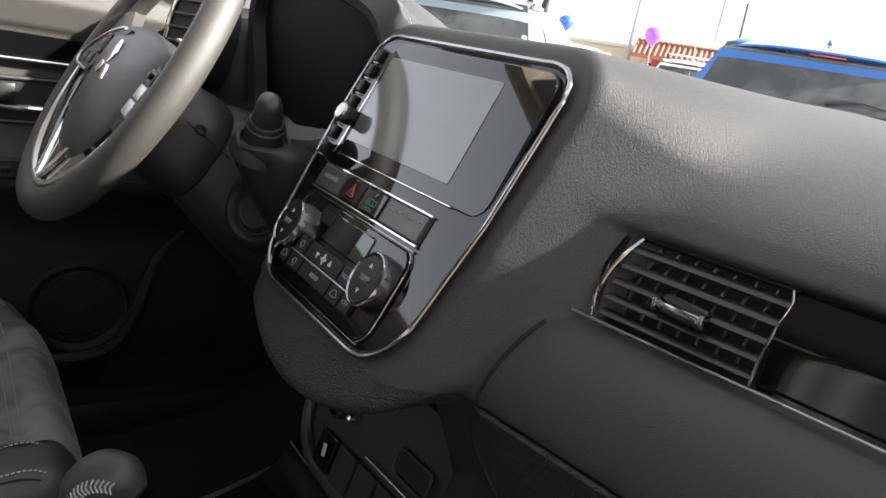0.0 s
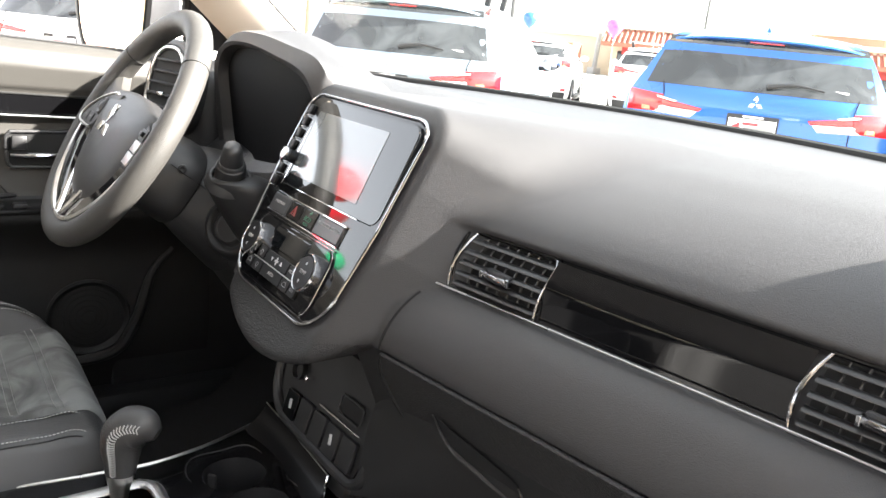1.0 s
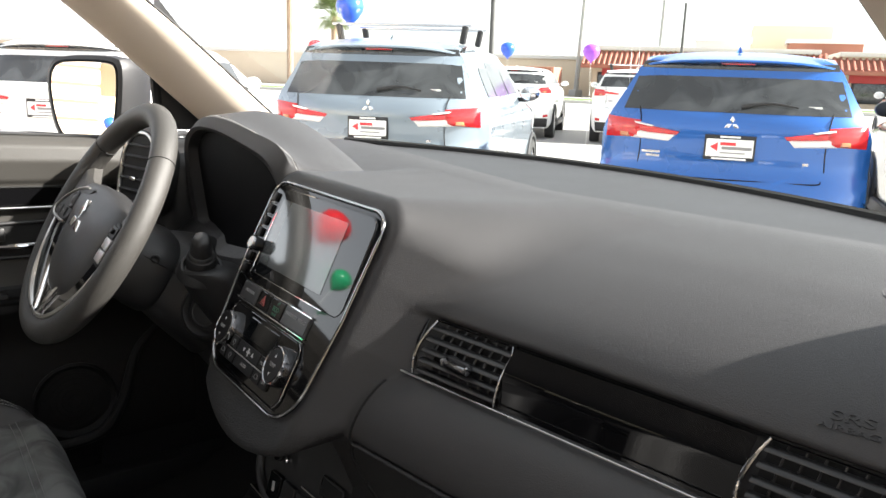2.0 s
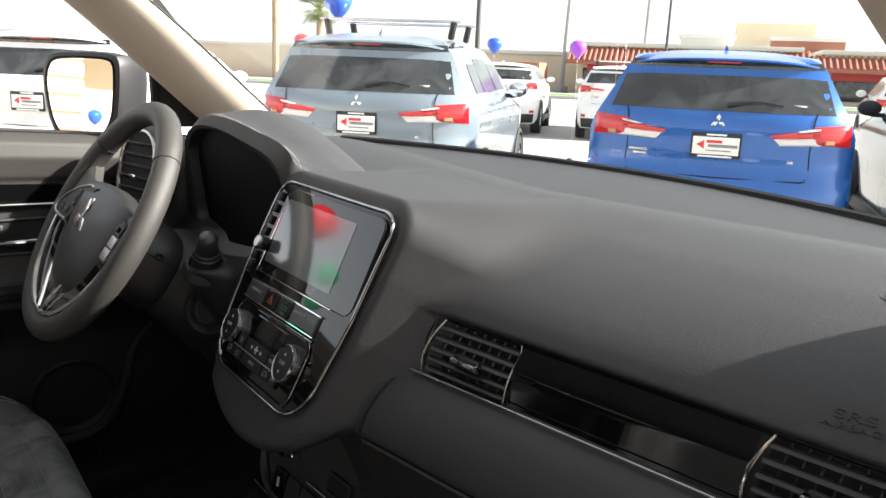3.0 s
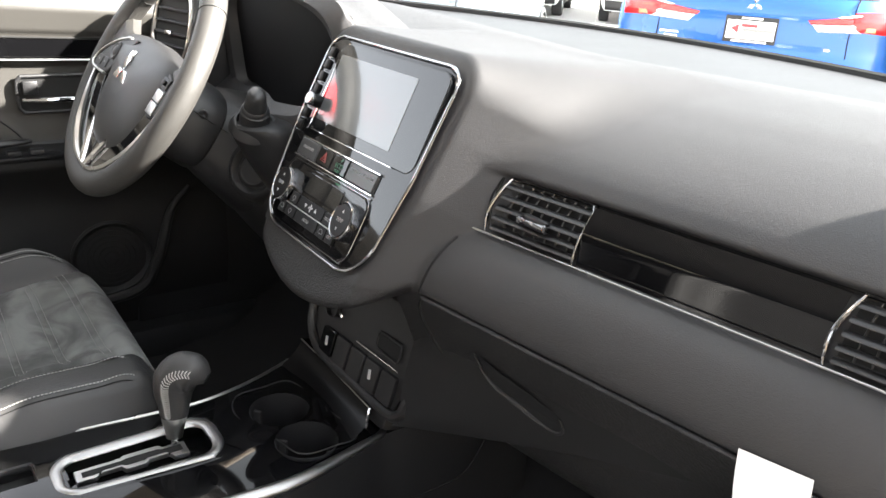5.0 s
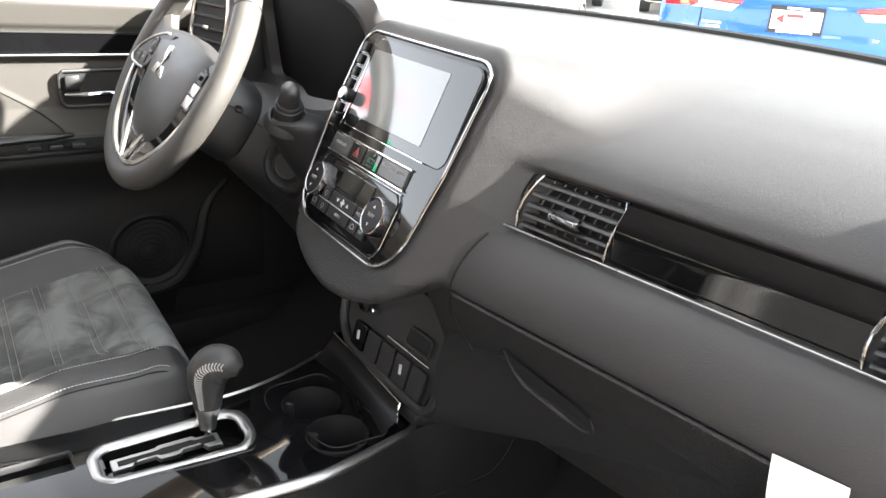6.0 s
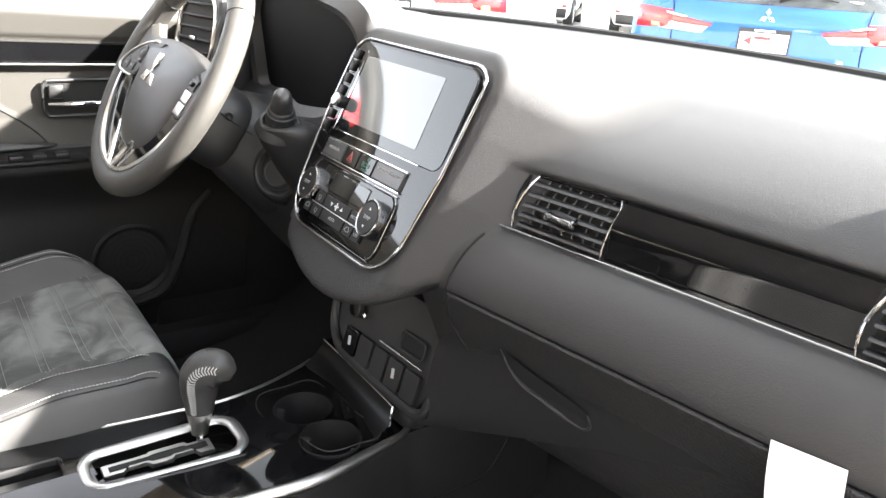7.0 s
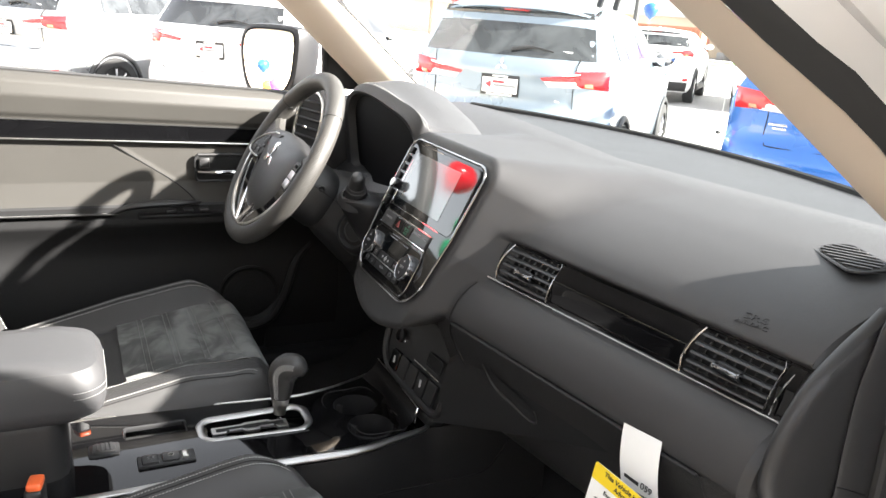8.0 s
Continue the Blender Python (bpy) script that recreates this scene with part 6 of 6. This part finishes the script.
        patch("lamp_upper_part", q([(0.50, 1.108), (0.66, 1.138), (0.66, 1.118), (0.52, 1.098)]), LAMP_CLEAR, 0.026, 6, 4, lamp)
        patch("lamp_amber_part", q([(0.67, 1.060), (0.75, 1.062), (0.75, 1.020), (0.67, 1.020)]), LAMP_AMBER, 0.028, 6, 5, lamp)
        patch("reflector", q([(0.70, 0.545), (0.80, 0.560), (0.80, 0.500), (0.70, 0.490)]), LAMP_RED, 0.012, 6, 4)
        # seam of the tailgate
        part("gate_seam", tube([(sx * x, rear_y(x, z) - 0.002, z) for x, z in ((0.62, 1.23), (0.600, 1.15), (0.592, 0.985), (0.60, 0.84), (0.585, 0.795), (0.52, 0.775), (0.0, 0.772))], 0.004, sides=5, n=40), VOID, c)
        # side glass and wheels
        for y0, y1, zt in ((0.80, 1.20, 1.43), (1.25, 1.95, 1.475), (2.02, 2.62, 1.44)):
            P = [[(sx * (half_width(z) * (1 - 0.02 * y / 2) + 0.006), y + 0.18 * (z - 1.17) * (1 if y1 < 1.3 else (-1.0 if y0 > 2 else 0)), z) for z in np.linspace(1.215, zt, 6)] for y in np.linspace(y0, y1, 8)]
            part("side_window", grid(P), TINT, c, "dark side window")
        for y in (0.88, 3.45):
            wm = pose(sx * 0.80, y, 0.345, 0, 90 * sx, 0)
            w = part("wheel", lathe([(0.20, -0.10), (0.335, -0.10), (0.347, -0.08), (0.347, 0.08), (0.335, 0.105), (0.245, 0.11), (0.235, 0.09)], m=wm, n=36), TYRE, c, "black tyre")
            # black dish paints the shade between the spokes
            rim = part("rim", lathe([(0.236, 0.095), (0.225, 0.105), (0.21, 0.075), (0.05, 0.06), (0.0005, 0.06)], m=wm, n=30), VOID, w)
            for k in range(8):
                a = 2 * math.pi * k / 8
                part("spoke", box((0.20, 0.035, 0.02), m=wm @ pose(0.115 * math.cos(a), 0.115 * math.sin(a), 0.095, 0, 0, math.degrees(a)), bevel=0.006), ALLOY, rim)
            P = [[(sx * (0.885 + 0.022 * s), y + (0.375 + 0.05 * t) * math.cos(a), 0.345 + (0.375 + 0.05 * t) * math.sin(a)) for s, t in ((-1.5, 0), (1, 0), (1.2, 0.5), (0.6, 1.0), (-0.4, 1.05))] for a in np.linspace(radians(-8), radians(188), 24)]
            part("arch", grid(P), DARK, c, "black wheel arch")
        part("sill_guard", box((0.06, 2.0, 0.14), (sx * 0.875, 2.16, 0.30), 0.03), DARK, c)
        part("door_mirror", lathe([(0.0005, -0.07), (0.07, -0.06), (0.10, 0.0), (0.095, 0.05), (0.06, 0.065), (0.0005, 0.068)], m=pose(sx * 0.945, 2.62, 1.215, 90, 0, 0) @ Matrix.Diagonal((1.0, 0.72, 0.9, 1)), n=24), mirrors or paint, c)
        part("mirror_foot", box((0.14, 0.05, 0.04), (sx * 0.86, 2.62, 1.155), 0.01), DARK, c)
    # bumper, plate, badges, wiper, fin
    patch("lower_bumper", [(-0.80, 0.47), (0.80, 0.47), (0.78, 0.27), (-0.78, 0.27)], DARK, 0.02, 24, 8, c, "black lower bumper")
    patch("skid_plate", [(-0.38, 0.42), (0.38, 0.42), (0.34, 0.31), (-0.34, 0.31)], ALLOY, 0.03, 10, 5)
    pz = 0.985
    plate = part("plate_frame", box((0.325, 0.014, 0.168), (0, rear_y(0, pz) - 0.012, pz), 0.004), DARK, c, "dark plate frame")
    part("plate", box((0.300, 0.006, 0.118), (0, rear_y(0, pz) - 0.019, pz - 0.002), 0.002), PAPER, plate, "white dealer plate")
    py = rear_y(0, pz) - 0.0225
    part("plate_arrow", slab([(-0.125, 0.0), (-0.075, 0.030), (-0.075, -0.030)], 0.001, plane_frame((0, py, pz + 0.004), (1, 0, 0), (0, 0, 1)), 0), PLATE_RED, plate)
    for x, z, w, h, mt in ((-0.01, 0.026, 0.10, 0.020, PLATE_RED), (0.045, -0.002, 0.19, 0.020, MARK), (0.02, -0.034, 0.16, 0.008, MARK), (0.0, 0.072, 0.13, 0.012, PAPER), (0.0, -0.074, 0.22, 0.012, PAPER)):
        part("plate_bar", box((w, 0.002, h), (x, py - 0.0005 if abs(z) < 0.06 else py + 0.003, pz + z), 0.0005), mt, plate)
    bz = 1.145
    bmx = plane_frame((0, rear_y(0, bz) - 0.008, bz), (1, 0, 0), (0, 0.1, 1))
    for a in (90, 210, 330):
        cs, sn = math.cos(radians(a)), math.sin(radians(a))
        part("emblem_piece", slab([(0.002 * cs, 0.002 * sn), (0.027 * cs - 0.0155 * sn, 0.027 * sn + 0.0155 * cs), (0.054 * cs, 0.054 * sn), (0.027 * cs + 0.0155 * sn, 0.027 * sn - 0.0155 * cs)], 0.006, bmx, 0.001), CHROME, c)
    for k, w in ((0, 0.15), (1, 0.09)):
        part("name_bar", box((w, 0.004, 0.016), (-0.50, rear_y(0.50, 0.92) - 0.006, 0.930 - 0.026 * k), 0.001), ALLOY, c)
    part("small_badge", box((0.035, 0.004, 0.018), (0.48, rear_y(0.48, 0.9) - 0.006, 0.90), 0.001), ALLOY, c)
    part("wiper", tube([(0.05, rear_y(0, 1.26) - 0.02, 1.260), (0.22, rear_y(0.2, 1.29) - 0.03, 1.285), (0.40, rear_y(0.4, 1.275) - 0.03, 1.265)], [0.016, 0.010, 0.006], sides=8), DARK, c, "rear wiper")
    part("window_sticker", box((0.09, 0.002, 0.012), (0.50, rear_y(0.5, 1.27) - 0.006, 1.268), 0.0005), PAPER, c)
    part("aerial_fin", grid([[(0.022 * s * (1 - k), 0.62 + 0.12 * k + 0.05 * (1 - k) * (1 - abs(s)), 1.622 + 0.050 * k) for s in (-1, -0.5, 0, 0.5, 1)] for k in np.linspace(0, 1, 6)]), paint, c, "shark fin aerial")
    if rack:
        for y in (0.95, 1.65):
            bar = part("roof_bar", box((1.24, 0.055, 0.022), (0, y, 1.738), 0.008), ALLOY, c, "silver roof bar")
            for sx in (-1, 1):
                part("bar_foot", box((0.05, 0.07, 0.14), m=pose(sx * 0.55, y, 1.672, 0, sx * 12, 0), bevel=0.015), DARK, bar)
    if tall != 1.0:                                # a taller glasshouse above the waist
        for ob in c.children_recursive:
            if ob.type == "MESH":
                for v in ob.data.vertices:
                    if v.co.z > 1.12:
                        v.co.z = 1.12 + (v.co.z - 1.12) * tall
    return c


def paint(name, col, flake=0.35):
    return material(name, col, 0.28, metal=flake, coat=1.0, vary=0.06, vscale=3, bump=0.0)


BLUE_P, GREY_P = paint("blue_paint", (0.010, 0.105, 0.40), 0.25), paint("blue_grey_paint", (0.23, 0.28, 0.33), 0.35)
WHITE_P, SILVER_P = paint("white_paint", (0.80, 0.80, 0.79), 0.0), paint("silver_paint", (0.30, 0.31, 0.32), 0.6)


def park(label, pnt, plate, heading, **kw):
    """Stand a car so that the middle of its tail is at plate (x, y)."""
    h = radians(heading)
    back = 0.06
    return parked_car(label, pnt, (plate[0] + math.sin(h) * back, plate[1] - math.cos(h) * back), heading, **kw)


park("bright blue small sport utility car parked tail-on", BLUE_P, (-2.33, 4.26), 35)
park("pale blue-grey sport utility car with silver roof bars", GREY_P, (-4.43, 2.67), 42, rack=True, mirrors=CHROME, tall=1.10)
park("white sport utility car beside the blue-grey one", WHITE_P, (-7.04, 0.80), 46)
park("silver sport utility car at the row's end", SILVER_P, (-9.6, -1.15), 38)
park("white sport utility car standing in the far lane", WHITE_P, (-12.6, 10.95), 42, tall=0.88)
park("white sport utility car with roof rails in the far lane", WHITE_P, (-10.35, 12.4), 42, rack=True, tall=0.9)
DARK_P = paint("dark_silver_paint", (0.10, 0.105, 0.11), 0.7)
park("dark silver sport utility car beside the blue one", DARK_P, (-0.45, 5.5), 35, mirrors=DARK)
park("white sport utility car far across the lot", WHITE_P, (-5.2, 14.5), 30)


# ---------- ground, street and buildings ----------
ASPHALT = material("pale_asphalt", (0.32, 0.31, 0.30), 0.92, bump=0.7, scale=45, vary=0.18, vscale=0.5)
CONCRETE = material("concrete", (0.45, 0.44, 0.42), 0.9, bump=0.4, scale=30, vary=0.12, vscale=0.8)
STUCCO = material("beige_stucco", (0.60, 0.50, 0.38), 0.9, bump=0.4, scale=12, vary=0.08, vscale=0.4)
CREAM = material("cream_stucco", (0.72, 0.62, 0.45), 0.9, bump=0.4, scale=12, vary=0.06, vscale=0.4)
TILE = material("red_roof_tile", (0.30, 0.11, 0.075), 0.8, bump=0.4, scale=8, vary=0.25, vscale=2.0)
BRICK = material("red_brick", (0.36, 0.15, 0.10), 0.9, bump=0.4, scale=20, vary=0.2, vscale=1.5)
REDW = material("red_fascia", (0.45, 0.04, 0.04), 0.6, vary=0.1)
GRASS = material("grass", (0.10, 0.22, 0.04), 0.95, bump=1.0, scale=40, vary=0.35, vscale=3)
ROOFW = material("pale_roof", (0.62, 0.60, 0.57), 0.8, vary=0.08, vscale=0.3)
ground = tagged(part("ground", grid([[(x, y, -0.10) for y in np.linspace(-400, 400, 9)] for x in np.linspace(-400, 400, 9)]), ASPHALT), "pale sunlit asphalt of the car lot", "ground", kind="structure")


def facing(dist, px_yaw):
    a = radians(px_yaw)
    return Vector((0.856 - dist * math.sin(a), -0.364 + dist * math.cos(a), -0.10))


# street frame: u along the shop row (to the viewer's right), v away from the viewer
S0, SU = facing(50, 45), Vector((0.82, 0.572, 0))
SV = Vector((-0.572, 0.82, 0))
ST = Matrix(((SU.x, SV.x, 0, S0.x), (SU.y, SV.y, 0, S0.y), (0, 0, 1, -0.10), (0, 0, 0, 1)))


def street(name, size, at, mat, label, category, kind="structure", bevel=0.0):
    return tagged(part(name, box(size, m=ST @ Matrix.Translation(at), bevel=bevel), mat), label, category, kind=kind)


street("verge", (140, 3.0, 0.14), (0, -7, 0.07), GRASS, "green grass verge along the street", "grass")
street("pavement", (140, 1.6, 0.16), (0, -4.6, 0.08), CONCRETE, "pale concrete pavement", "pavement")
street("kerb", (140, 0.25, 0.16), (0, -8.7, 0.08), CONCRETE, "concrete kerb", "kerb")


def shop(label, u0, u1, h, mat, depth=14, v=0.0, roof=None, windows=0, cap=True):
    b = thing("building", label, "building")
    b.matrix_basis = ST @ Matrix.Translation(((u0 + u1) / 2, v + depth / 2, 0))
    w = u1 - u0
    part("wall", box((w, depth, h), (0, 0, h / 2), 0.02), mat, b)
    if cap:
        part("parapet", box((w + 0.3, depth + 0.3, 0.25), (0, 0, h + 0.02), 0.02), ROOFW, b)
    for k in range(windows):
        x = -w / 2 + (k + 0.5) * w / windows
        wd = part("window", box((w / windows * 0.72, 0.12, h * 0.42), (x, -depth / 2 - 0.02, h * 0.33), 0.02), DARK, b)
        part("pane", box((w / windows * 0.66, 0.04, h * 0.38), (x, -depth / 2 - 0.09, h * 0.33), 0.005), TINT, wd)
    if roof:
        z0, z1 = roof
        P = [[(x, -depth / 2 - 1.2 + 1.3 * k, z0 + (z1 - z0) * k) for k in np.linspace(0, 1, 7)] for x in np.linspace(-w / 2 - 0.5, w / 2 + 0.5, 3)]
        rf = part("tile_roof", grid(P), TILE, b, "red tiled canopy")
        n = int(w / 0.28)
        for k in range(n):
            x = -w / 2 - 0.4 + (w + 0.8) * k / (n - 1)
            part("tile_row", tube([(x, -depth / 2 - 1.25, z0 + 0.03), (x, -depth / 2 - 0.6, (z0 + z1) / 2 + 0.03), (x, -depth / 2 + 0.1, z1 + 0.03)], 0.075, sides=6, n=6), TILE, rf)
        part("canopy_face", box((w + 1.0, 0.12, 0.22), (0, -depth / 2 - 1.22, z0 - 0.08), 0.01), TILE, b)
        part("sign_band", box((w * 0.9, 0.1, 0.5), (0, -depth / 2 - 0.15, z0 - 0.35), 0.01), REDW, b, "plain red band")
    return b


shop("beige shop with a red tiled canopy", 0.5, 13.0, 3.05, STUCCO, 12, 0, (2.05, 2.95), 5)
shop("beige and brick shop with pale upper wall", 14.2, 23, 2.95, STUCCO, 12, -0.5, (2.05, 2.75), 2)
shop("long low beige building with a pale roof", -34, 0.2, 2.55, STUCCO, 10, 6, None, 0)
shop("tall cream block behind the shops", 9.6, 14.6, 5.1, CREAM, 8, 10, None, 0, False)
shop("brick gable behind the shops", 11.8, 16.0, 3.9, BRICK, 3, 6, None, 0)
shop("brick and cream shop front", 24.2, 33, 2.9, BRICK, 12, -0.3, None, 3)
shop("pale roof plant room", 6.2, 9.4, 3.9, ROOFW, 3, 5, None, 0)
shop("far pale cream stucco shop front", 33.5, 60, 3.2, CREAM, 12, 2, None, 5)
shop("far beige store front", -75, -36, 3.0, STUCCO, 12, 8, None, 4)
# freight container
ct = thing("freight_container", "rust red steel freight container", "container")
ct.matrix_basis = ST @ Matrix.Translation((-3.2, -2.0, 0))
part("shell", box((4.0, 2.4, 1.75), (0, 0, 0.95), 0.03), BRICK, ct)
for k in range(16):
    part("rib", box((0.10, 0.05, 1.6), (-1.85 + k * 0.247, -1.22, 0.95), 0.02), BRICK, ct)

# ---------- poles, palm, balloons ----------
POLE = material("dark_pole", (0.06, 0.06, 0.06), 0.6, vary=0.1)
TRUNK = material("palm_trunk", (0.25, 0.17, 0.11), 0.95, bump=1.0, scale=25, vary=0.25, vscale=5)
FROND = material("palm_leaf", (0.10, 0.15, 0.035), 0.6, vary=0.4, vscale=4)
STEEL = material("grey_steel", (0.35, 0.35, 0.34), 0.5, vary=0.1)


def pole(label, at, h, r, mat, lean=0.0):
    p = thing("street_pole", label, "pole", at=tuple(at))
    part("shaft", tube([(0, 0, 0), (lean * h / 2, 0, h / 2), (lean * h, 0, h)], [r, r * 0.85, r * 0.7], sides=10), mat, p)
    part("base", box((4 * r, 4 * r, 3 * r), (0, 0, 1.5 * r), 0.3 * r), mat, p)
    return p


pole("dark street lamp post", facing(35, 51.6), 9, 0.12, POLE)
pole("thin grey power pole", facing(52, 45.5), 12, 0.16, STEEL, 0.05)
pole("thin grey power pole", facing(50, 40.0), 12, 0.13, STEEL, 0.02)
pole("thin dark sign pole", facing(47, 38.5), 5.5, 0.10, POLE)
pole("weathered brown wooden utility post", facing(26, 65.8), 9, 0.11, TRUNK)


def palm(at, h, crown):
    p = thing("palm_tree", "fan palm with a ragged green crown", "palm tree", at=tuple(at))
    rnd = random.Random(7)
    part("trunk", tube([(0, 0, 0), (0.06, 0, h * 0.5), (0, 0.04, h)], [0.24, 0.19, 0.16], sides=12, n=20), TRUNK, p)
    bm = bmesh.new()
    for i in range(46):
        a, e = rnd.uniform(0, 2 * math.pi), rnd.uniform(-0.7, 1.35)
        d = Vector((math.cos(a) * math.cos(e), math.sin(a) * math.cos(e), math.sin(e)))
        L = crown * rnd.uniform(0.75, 1.1)
        hub = Vector((0, 0, h)) + d * L * 0.5
        tube([(0, 0, h), tuple(hub)], 0.015, sides=4, n=2, bm=bm)
        side = d.cross(Vector((0, 0, 1))).normalized()
        up = side.cross(d)
        for k in range(-6, 7):
            w = radians(k * 12)
            t = (d * math.cos(w) + side * math.sin(w) + up * rnd.uniform(-0.15, 0.10)).normalized()
            tip = hub + t * L * 0.55 * rnd.uniform(0.8, 1.05) + Vector((0, 0, -0.10 * L))
            s2 = t.cross(up).normalized() * 0.022 * L
            m2 = hub.lerp(tip, 0.5)
            v = [bm.verts.new(q) for q in (hub, m2 + s2, tip, m2 - s2)]
            bm.faces.new(v)
    part("crown", bm, FROND, p, "ragged fan leaves", smooth=False)
    return p


palm(facing(44, 62.8), 4.1, 1.55)


def balloon(col, at, size, anchor=-0.10):
    """A tied balloon on a thin string held down at its foot."""
    name = {"r": "red", "b": "blue", "p": "purple", "g": "green", "o": "orange"}[col]
    b = thing("balloon", name + " party balloon tied to a thin string", "balloon", group="balloons", at=(at[0], at[1], anchor))
    z = at[2] - anchor
    prof = [(0.0005, -0.56), (0.06, -0.55), (0.03, -0.52), (0.10, -0.46), (0.30, -0.30), (0.46, -0.05), (0.50, 0.12), (0.45, 0.32), (0.30, 0.46), (0.12, 0.525), (0.0005, 0.535)]
    part("skin", lathe([(r * size, z + k * size) for r, k in prof], n=28), BALLOON[col], b)
    part("string", tube([(0, 0, 0), (0.02, 0.01, (z - 0.5 * size) * 0.5), (0, 0, z - 0.55 * size)], 0.002, sides=5), PAPER, b)
    part("weight", box((0.06, 0.06, 0.05), (0, 0, 0.025), 0.01), DARK, b)
    return b


BALLOON = {k: material("balloon_" + k, c, 0.18, coat=0.6, vary=0.04) for k, c in (("r", (0.75, 0.02, 0.03)), ("b", (0.02, 0.10, 0.62)), ("p", (0.36, 0.08, 0.62)), ("g", (0.02, 0.38, 0.16)), ("o", (0.85, 0.30, 0.05)))}
for col, at, size in (("r", (-12.17, 5.99, 1.65), 0.27), ("b", (-10.31, 8.88, 1.72), 0.27), ("p", (-8.18, 8.83, 1.67), 0.27), ("b", (-5.91, 3.31, 1.86), 0.27),
                      ("r", (-6.53, -3.25, 2.74), 0.40), ("g", (-6.32, -3.65, 2.39), 0.25), ("r", (-6.9, 8.3, 2.75), 0.22), ("g", (-6.8, 8.35, 2.70), 0.22)):
    balloon(col, at, size)

# added out of view to cut low sky light through the passenger door opening
sky_block_wall = tagged(part("sky_block_wall", box((0.25, 16.0, 2.4), (4.2, -7.5, 1.1), 0.02), STUCCO), "unseen plain stucco wall added to block low sky light", "wall", kind="structure")

# ---------- dealership behind, seen in the wing mirror ----------
dealer = thing("dealership", "beige building with a sloping brown roof and stone column", "building")
dealer.matrix_basis = pose(-5.6, -15.4, -0.10, 0, 0, -20) @ Matrix.Scale(1.05, 4)
part("wall", box((17, 8, 3.4), (2.5, -4, 1.7), 0.02), CREAM, dealer)
P = [[(x, 1.6 - 6 * k, 3.1 + 3.2 * k) for k in np.linspace(0, 1, 5)] for x in np.linspace(-7, 12, 4)]
rf = part("roof", grid(P), STUCCO, dealer, "pale brown sloping roof")
for k in range(24):
    x = -6.8 + 0.8 * k
    part("roof_rib", tube([(x, 1.62, 3.13), (x, -1.4, 4.72), (x, -4.4, 6.33)], 0.05, sides=6, n=4), BRICK, rf)
part("eave", box((19, 0.15, 0.35), (2.5, 1.62, 2.95), 0.02), WHITE_MARK, dealer)
part("soffit", box((19, 1.6, 0.06), (2.5, 0.8, 2.80), 0.01), CREAM, dealer)
for x in (-6, 0.5, 7):
    col = part("column", box((0.8, 0.8, 2.8), (x, 1.1, 1.4), 0.03), BRICK, dealer, "stone column")
    for k in range(9):
        part("stone", box((0.86, 0.86, 0.27), (x, 1.1, 0.16 + 0.31 * k), 0.04), STUCCO, col)
balloon("b", (-3.56, -12.37, 1.16), 0.25)
balloon("p", (-3.28, -12.2, 0.85), 0.24)
balloon("o", (-3.42, -12.25, 0.80), 0.24)
